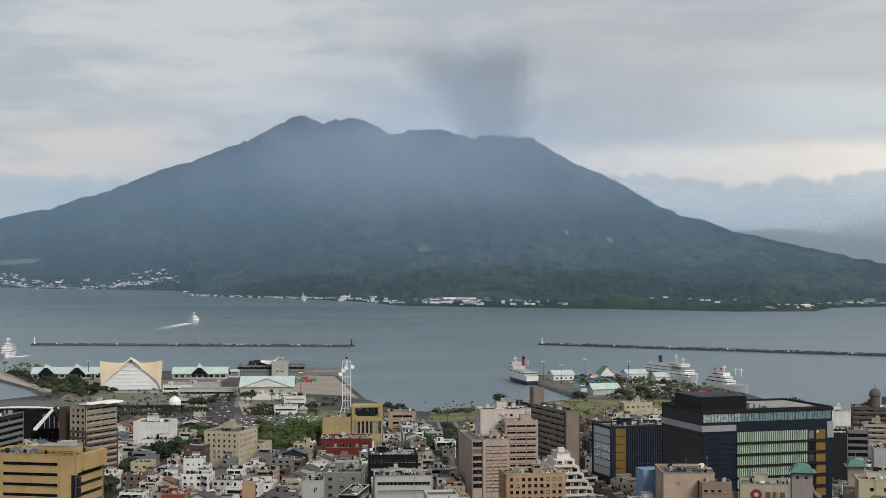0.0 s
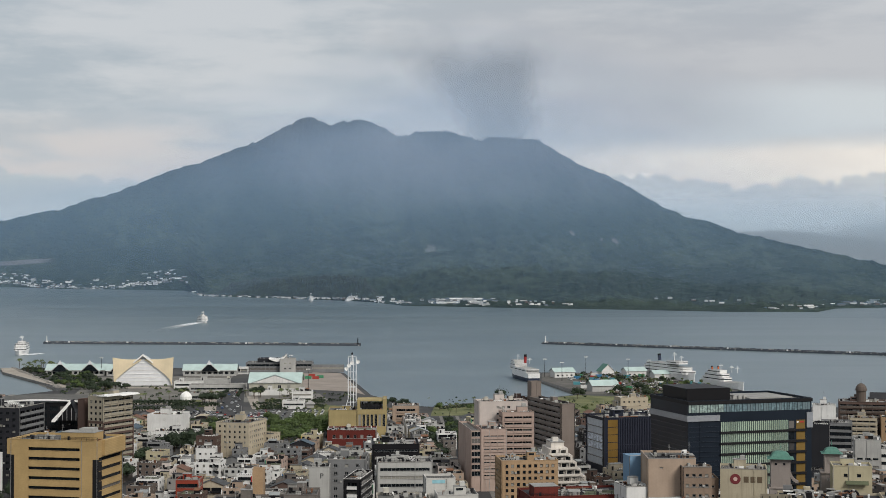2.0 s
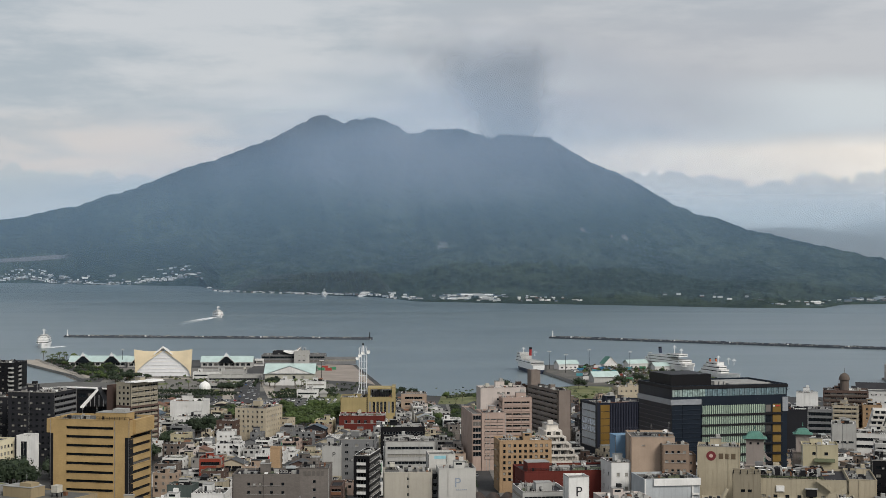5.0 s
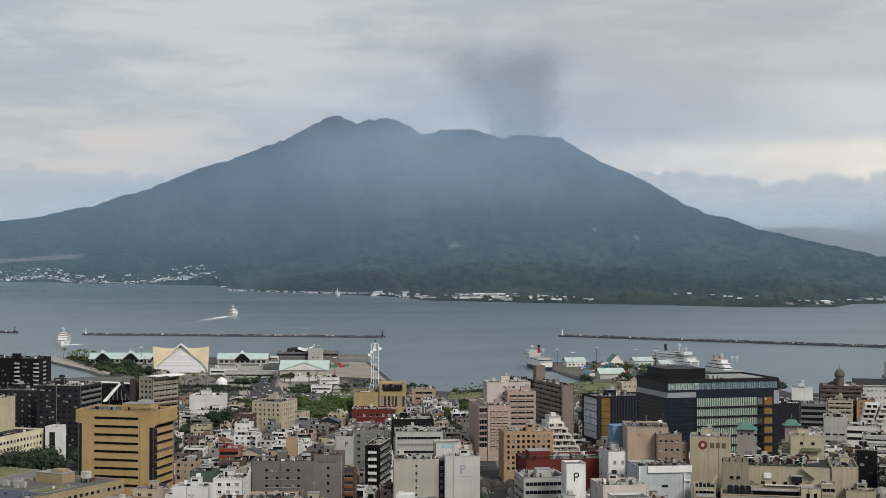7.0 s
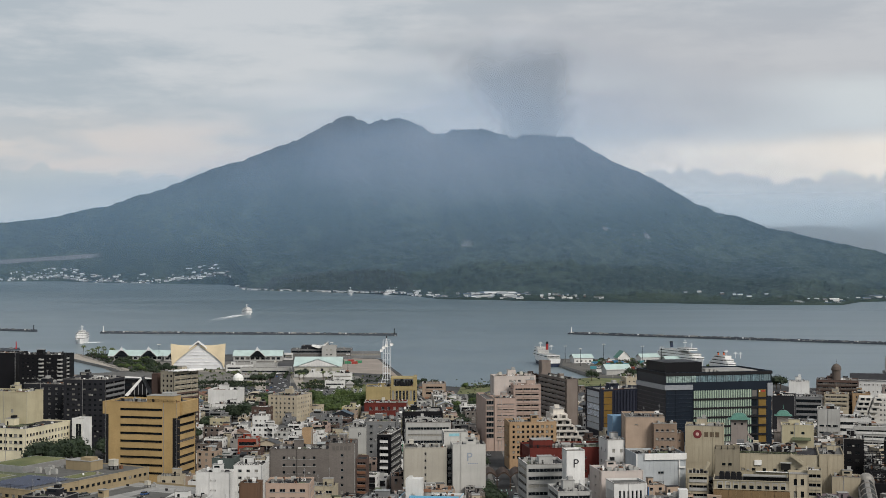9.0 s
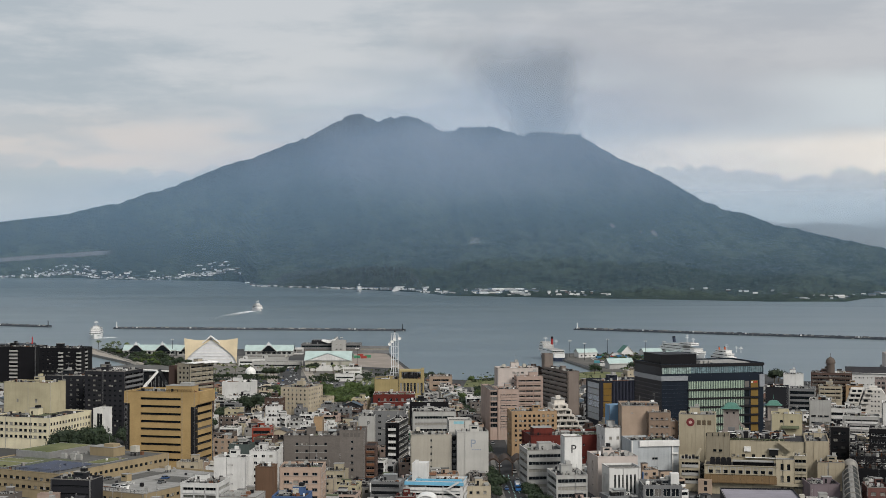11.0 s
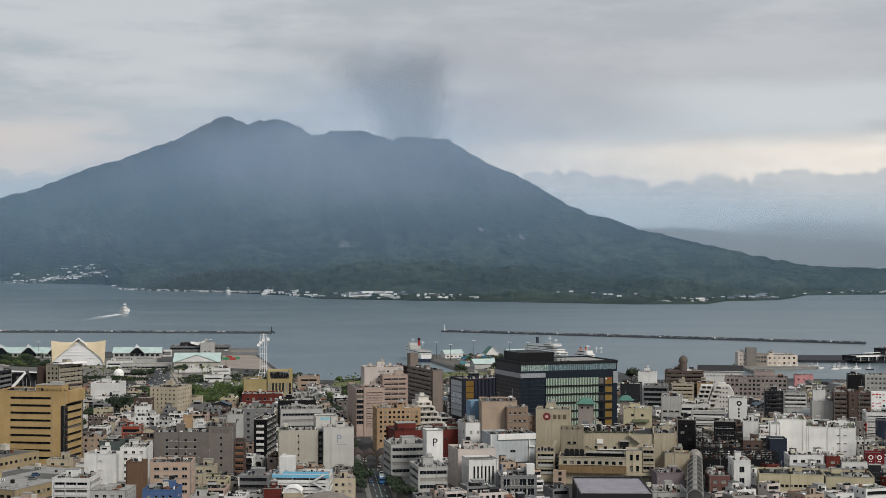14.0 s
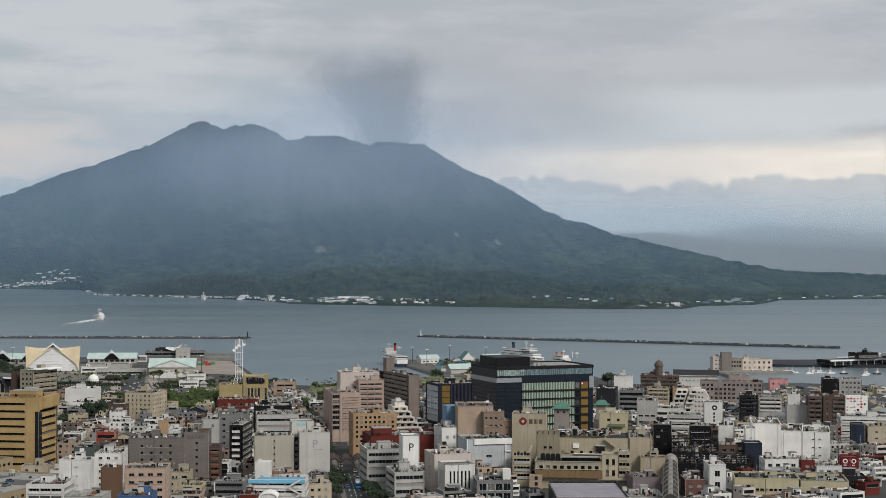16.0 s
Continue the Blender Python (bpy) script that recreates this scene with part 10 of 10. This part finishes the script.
def solid(x, y, turn, w, d, h, mat, r):
    """A house of the dense quarter, as plain geometry in one mesh."""
    a2 = radians(turn)
    ca, sa = math.cos(a2), math.sin(a2)
    at2 = lambda u, v, z: (x + ca * u + sa * v, y - sa * u + ca * v, GROUND + z)

    def bx(u0, v0, u1, v1, z0, z1, mm):
        c4 = [(u0, v0), (u1, v0), (u1, v1), (u0, v1)]
        for i in range(4):
            j = (i + 1) % 4
            rest.poly([at2(*c4[i], z0), at2(*c4[j], z0), at2(*c4[j], z1), at2(*c4[i], z1)], mm)
        rest.poly([at2(*p, z1) for p in c4], mm)

    gab = h < 8.0 and y > 600 and r.random() < 0.30
    for p, q in (((0, 0), (w, 0)), ((w, 0), (w, d)), ((w, d), (0, d)), ((0, d), (0, 0))):
        rest.poly([at2(*p, 0), at2(*q, 0), at2(*q, h), at2(*p, h)], mat)
    if gab:
        rm = r.choice((TILE_GREY, TILE_GREY, TILE_GREY, TILE_BLUE, TILE_BROWN, TIN))
        rg = h + w * 0.2
        o = 0.5
        for u0, u1 in ((-o, w / 2), (w + o, w / 2)):
            rest.poly([at2(u0, -o, h - 0.15), at2(u0, d + o, h - 0.15), at2(u1, d + o, rg), at2(u1, -o, rg)], rm)
        rest.poly([at2(0, 0, h), at2(w, 0, h), at2(w / 2, 0, rg - 0.1)], mat)
    else:
        rm = r.choice((ROOF, ROOF_DARK, ROOF_PALE, ROOF_GREEN, ROOF, ROOF_DARK, TIN))
        inn = [(0.25, 0.25), (w - 0.25, 0.25), (w - 0.25, d - 0.25), (0.25, d - 0.25)]
        out2 = [(0, 0), (w, 0), (w, d), (0, d)]
        rest.poly([at2(*p, h - 0.6) for p in inn], rm)
        for i in range(4):
            j = (i + 1) % 4
            rest.poly([at2(*out2[i], h), at2(*out2[j], h), at2(*inn[j], h), at2(*inn[i], h)], mat)
            rest.poly([at2(*inn[i], h), at2(*inn[j], h), at2(*inn[j], h - 0.6), at2(*inn[i], h - 0.6)], mat)
        clutter(rest, w, d, h - 0.6, r, at2)
        if r.random() < 0.6 and w > 5 and d > 5:
            s1, s2, hh = r.uniform(2.2, w * 0.5), r.uniform(2.0, d * 0.4), r.uniform(2.0, 3.2)
            u, v = r.uniform(0.4, w - s1 - 0.4), r.uniform(1.2, d - s2 - 0.4)
            bx(u, v, u + s1, v + s2, h - 0.6, h - 0.6 + hh, mat)
            bx(u - 0.15, v - 0.15, u + s1 + 0.15, v + s2 + 0.15, h - 0.6 + hh, h - 0.4 + hh, rm)
            rest.poly([at2(u + 0.4, v - 0.04, h - 0.5), at2(u + 1.4, v - 0.04, h - 0.5), at2(u + 1.4, v - 0.04, h + 1.4), at2(u + 0.4, v - 0.04, h + 1.4)], DARKMETAL)
    style = r.choice(("pane", "pane", "ribbon", "balcony", "bare"))
    rail = r.choice((mat, WHITEPAINT, mat, DARKMETAL))
    for fl in range(int((h - 0.6) / 2.9)):
        z0 = h - 0.9 - 2.9 * fl - 1.5
        if z0 < 0.2 or style == "bare" and fl % 2:
            continue
        if style == "balcony":
            rest.poly([at2(0.5, -0.05, z0 - 0.6), at2(w - 0.5, -0.05, z0 - 0.6), at2(w - 0.5, -0.05, z0 + 1.4), at2(0.5, -0.05, z0 + 1.4)], REST_GLASS)
            bx(0.3, -1.0, w - 0.3, -0.9, z0 - 0.8, z0 + 0.25, rail)
            bx(0.3, -0.9, w - 0.3, 0.0, z0 - 0.8, z0 - 0.62, mat)
            for u in (0.3, w / 2, w - 0.45):
                bx(u, -0.9, u + 0.15, 0, z0 - 0.8, z0 + 1.5, mat)
        elif style == "ribbon":
            rest.poly([at2(0.7, -0.06, z0), at2(w - 0.7, -0.06, z0), at2(w - 0.7, -0.06, z0 + 1.3), at2(0.7, -0.06, z0 + 1.3)], REST_GLASS)
            bx(0.6, -0.2, w - 0.6, 0, z0 - 0.15, z0, ALU)
        else:
            n = max(1, int(w / 2.6))
            for i in range(n):
                if r.random() < 0.10:
                    continue
                u0, ww = w * (i + 0.5) / n - 0.75, r.choice((1.5, 1.5, 1.1))
                for mt2, e, dep in ((ALU, 0.0, -0.05), (REST_GLASS, 0.09, -0.07)):
                    rest.poly([at2(u0 + e, dep, z0 + e), at2(u0 + ww - e, dep, z0 + e), at2(u0 + ww - e, dep, z0 + 1.35 - e), at2(u0 + e, dep, z0 + 1.35 - e)], mt2)
                if r.random() < 0.22:
                    bx(u0 + 0.2, -0.55, u0 + 1.1, -0.05, z0 - 0.9, z0 - 0.25, UNIT)
        m2_ = max(1, int(d / 3.6))
        for i in range(m2_):
            v0 = d * (i + 0.5) / m2_ - 0.6
            uu, sg = (w, 1) if x < 0 else (0, -1)
            for mt2, e, dep in ((ALU, 0.0, 0.05), (REST_GLASS, 0.1, 0.07)):
                rest.poly([at2(uu + sg * dep, v0 + e, z0 + e), at2(uu + sg * dep, v0 + 1.2 - e, z0 + e), at2(uu + sg * dep, v0 + 1.2 - e, z0 + 1.2 - e), at2(uu + sg * dep, v0 + e, z0 + 1.2 - e)], mt2)
    if r.random() < 0.22 and h > 7:
        u = r.choice((0.1, w - 1.0))
        bx(u, -1.0, u + 0.35, -0.1, h - r.uniform(4, 5.5), h - 0.6, r.choice(SIGNS))
    if r.random() < 0.2 and h > 6:
        # outside stairs climbing the camera side
        for k in range(int(h / 1.5)):
            e0 = (k % 2) * 2.4
            z0, z1 = k * 1.5, k * 1.5 + 1.5
            u0 = w - 3.4
            pa, pb = (u0, u0 + 2.6) if k % 2 == 0 else (u0 + 2.6, u0)
            rest.poly([at2(pa, -1.2, z0), at2(pb, -1.2, z1), at2(pb, -0.1, z1), at2(pa, -0.1, z0)], ALU)
            rest.poly([at2(pa, -1.2, z0 - 0.1), at2(pb, -1.2, z1 - 0.1), at2(pb, -1.2, z1 + 0.8), at2(pa, -1.2, z0 + 0.8)], r.choice((ALU, DARKMETAL)))


def open_land(x, y):
    if abs(x - street_x(y)) < (12 if y < 560 else 8) or (-62 < x < 2 and 775 < y < 945) or (-165 < x < -10 and 945 < y) or (-116 < x < -8 and 896 < y):
        return True
    if 126 < x < 196 and 392 < y < 436:
        return True
    if -245 < x < -92 and 405 < y < 645 or 45 < x < 76 and 380 < y < 560:
        return True
    if any(abs(x - gx) < 4.5 and abs(y - gy) < 4.5 for gx, gy in GREEN):
        return True
    if x > 330:
        return y > 890 - (x - 330) * 0.04
    if x > 62:
        return y > 915
    if x > -110:
        return y > 930
    return y > 1050


def quarter(turn, x0, x1, y0, y1, pitch, h_lo, h_hi):
    a2 = radians(turn)
    ca, sa = math.cos(a2), math.sin(a2)
    cx, cy = (x0 + x1) / 2, (y0 + y1) / 2
    n = int(max(x1 - x0, y1 - y0) / pitch) + 6
    for i in range(-n // 2, n // 2):
        for j in range(-n // 2, n // 2):
            u = i * pitch + (i // 5) * 4.0
            v = j * pitch + (j // 4) * 5.0
            x, y = cx + ca * u + sa * v, cy - sa * u + ca * v
            w, d = rng.uniform(0.5, 0.93) * pitch, rng.uniform(0.55, 0.93) * pitch
            h = rng.uniform(h_lo, h_hi) * (0.5 if y < 400 else 0.68 if y < 470 else 0.85 if y < 560 else 0.5 if x > 235 else 0.75) * rng.choice((0.7, 0.9, 1, 1, 1.15))
            mat = rng.choice(LOTW)
            if 185 < x < 330 and 360 < y < 500:
                h, mat = min(h, rng.uniform(4.5, 7.5)), rng.choice((WHITE, WHITE, REDBRICK, MAUVE, PALE, PALEPINK, CREAM, TAUPE, DGREY, WHITE, PALE))
            if not (x0 <= x < x1 and y0 <= y < y1):
                continue
            az = math.degrees(math.atan2(x + ca * w / 2 - 3, y + 140))
            if not -17.5 < az < 28 or open_land(x + ca * w / 2 + sa * d / 2, y - sa * w / 2 + ca * d / 2):
                continue
            spots = [(x + ca * p * w + sa * q * d, y - sa * p * w + ca * q * d) for p in (0, 0.5, 1) for q in (0, 0.5, 1)]
            if any(covered(px2, py2, 0.4) for px2, py2 in spots):
                w, d = w * 0.6, d * 0.6
                spots = [(x + ca * p * w + sa * q * d, y - sa * p * w + ca * q * d) for p in (0, 0.5, 1) for q in (0, 0.5, 1)]
                if any(covered(px2, py2, 0.4) for px2, py2 in spots):
                    continue
            if y < 545 and NEAR[0] < 86:
                NEAR[0] += 1
                fc = Facade("ribbon", fh=3.0, wh=1.2, sill=0.9, edge=0.8, top=0.9) if rng.random() < 0.35 else Facade("grid", fh=3.0, pitch=4.4, ww=1.7, wh=1.2, sill=0.9, edge=0.8, top=0.9)
                block("house" if h < 9 else "shop_building", LOTN[mat] + " flat-roofed town building with " + ("ribbon windows" if fc.kind == "ribbon" else "plain windows"), x, y, turn, w, d, GROUND + h, mat, fc, BLIND,
                      gear=rng.choice((1, 2, 2, 3)), group="town houses", roof=rng.choice((None, None, ROOF_PALE, TIN, MATS["maroon_roof"])) if x > 185 else None)
            else:
                solid(x, y, turn, w, d, h, mat, rng)


quarter(9, -340, -2, 300, 1040, 14.0, 6.0, 12.5)
quarter(-2, -2, 68, 300, 900, 13.0, 7.0, 12.5)
quarter(-11, 70, 560, 320, 905, 14.5, 6.5, 13.0)
ob = new("town_houses", rest.data("town_houses"))
tagged(ob, "dense quarter of small flat and tiled-roof houses", "houses", "", "stuff")

# ---------------------------------------------------------------- pier clutter and lamps
lamp = Mesh()
lamp.tube((0, 0, 0), (0, 0, 17), 0.28, DARKMETAL, 8, 0.16)
LPOLE = lamp.data("pole")
lamp = Mesh()
lamp.box(-1.8, -0.3, 16.8, 1.8, 0.3, 17.2, ALU, True)
for k in range(4):
    lamp.box(-1.7 + k * 0.95, -0.5, 16.4, -1.1 + k * 0.95, -0.2, 17.0, WHITEPAINT, True)
LHEAD = lamp.data("lamp_head")
for x, y in ((188, 1300), (197, 1252), (266, 1294), (283, 1280), (-230, 1345), (-52, 1372), (232, 1330), (-30, 1180)):
    lp = thing("light_mast", "tall dark light mast with a bank of lamps on the quay", "lamp", x, y, GROUND, rng.uniform(-20, 20), "light masts")
    part("pole", LPOLE, lp)
    part("lamp_head", LHEAD, lp)
BOXC = [plain("container_" + n2, c2, 0.6) for n2, c2 in (("blue", (0.05, 0.18, 0.32)), ("red", (0.30, 0.05, 0.04)), ("green", (0.06, 0.22, 0.12)), ("white", (0.6, 0.6, 0.58)), ("teal", (0.08, 0.26, 0.30)))]
CME = []
for mm in BOXC:
    me = Mesh()
    ring = [(-3 + 0.25 * k, -1.2 - (0.07 if k % 2 else 0.0)) for k in range(25)] + [(3, 1.2), (-3, 1.2)]
    for i in range(len(ring)):
        p, q = ring[i], ring[(i + 1) % len(ring)]
        me.poly([(*p, 0), (*q, 0), (*q, 2.6), (*p, 2.6)], mm)
    me.poly([(*p, 2.6) for p in ring], mm)
    CME.append(me.data("freight_container"))
for k in range(46):
    x, y = rng.uniform(200, 320), rng.uniform(1150, 1330)
    if covered(x, y, 4) or x > 322 - (y - 1160) * 0.28:
        continue
    ob = new("freight_container", CME[k % 5])
    ob.matrix_basis = pose(x, y, GROUND, 0, 0, rng.choice((0, 90)) - 12 + rng.uniform(-6, 6))
    tagged(ob, ("blue", "red", "green", "white", "teal")[k % 5] + " steel freight container on the pier", "container", "pier containers")
for k, (x, y) in enumerate(((-40, 1290), (-33, 1292), (-26, 1288), (-40, 1310), (-30, 1316), (-22, 1300))):
    ob = new("freight_container", CME[(1, 2, 1, 2, 1, 2)[k]])
    ob.matrix_basis = pose(x, y, GROUND + 0.03, 0, 0, 4)
    tagged(ob, ("red", "green")[k % 2] + " freight container on the waterfront apron", "container", "pier containers")
# small boats in the marina
for k in range(16):
    x, y = 500 + k * 9 + rng.uniform(-3, 3), 1118 - k * 5 + rng.uniform(-14, 14) + 40
    ship("small white fishing boat moored in the marina", x, y, rng.uniform(-20, 20) + 80, rng.uniform(8, 13), 3.0, 1.2, [(-0.3, 0.1, 0.7, 1.5)], (HULLW, HULLN, HULLW)[k % 3], None, [], [(0.0, 3.5)])

# ---------------------------------------------------------------- far towns on the island
town = Mesh()
rng = random.Random(23)


def far_houses(n, az0, az1, dr0, dr1, lo, hi):
    for _ in range(n):
        az = rng.uniform(az0, az1)
        r0 = lerp(SHORE, az)
        r = r0 + rng.uniform(dr0, dr1)
        z = inland(az, r)[0] * 1.03 + 2
        k2 = drawn_in(r) / r
        p = far_place(az, r, z)
        w, d, h = rng.uniform(lo, hi) * rng.choice((0.9, 1.0, 1.2, 2.0)) * k2, rng.uniform(lo, hi) * 0.6 * k2, rng.uniform(0.8, 2.4) * k2
        mm = rng.choice((PALE, WHITE, GREY, GREENGREY, TAUPE, TIN, WHITE))
        town.box(p[0] - w / 2, p[1] - d / 2, p[2] - 2.5, p[0] + w / 2, p[1] + d / 2, p[2] + h, mm)
        rm = rng.choice((TILE_GREY, TILE_BLUE, TIN, PALE, WHITE, TIN))
        for sg in (-1, 1):
            town.poly([(p[0] - w * 0.55, p[1] + sg * d * 0.6, p[2] + h - 0.2), (p[0] + w * 0.55, p[1] + sg * d * 0.6, p[2] + h - 0.2), (p[0] + w * 0.55, p[1], p[2] + h + d * 0.3), (p[0] - w * 0.55, p[1], p[2] + h + d * 0.3)], rm)


far_houses(250, -16.5, -6.2, 10, 180, 6, 15)
far_houses(150, -14.6, -6.6, 120, 560, 6, 16)
far_houses(110, -6.2, 1.5, 5, 30, 4, 11)
far_houses(60, 1.2, 5.8, 40, 260, 6, 14)
far_houses(22, 3.2, 5.2, 90, 240, 14, 26)
far_houses(30, 5.2, 9, 60, 220, 4, 10)
far_houses(60, 16, 26, 60, 420, 5, 13)
far_houses(9, 12, 16, 400, 700, 6, 12)
tagged(new("island_town", town.data("island_town")), "scattered pale houses of villages along the island shore", "houses", "", "stuff")
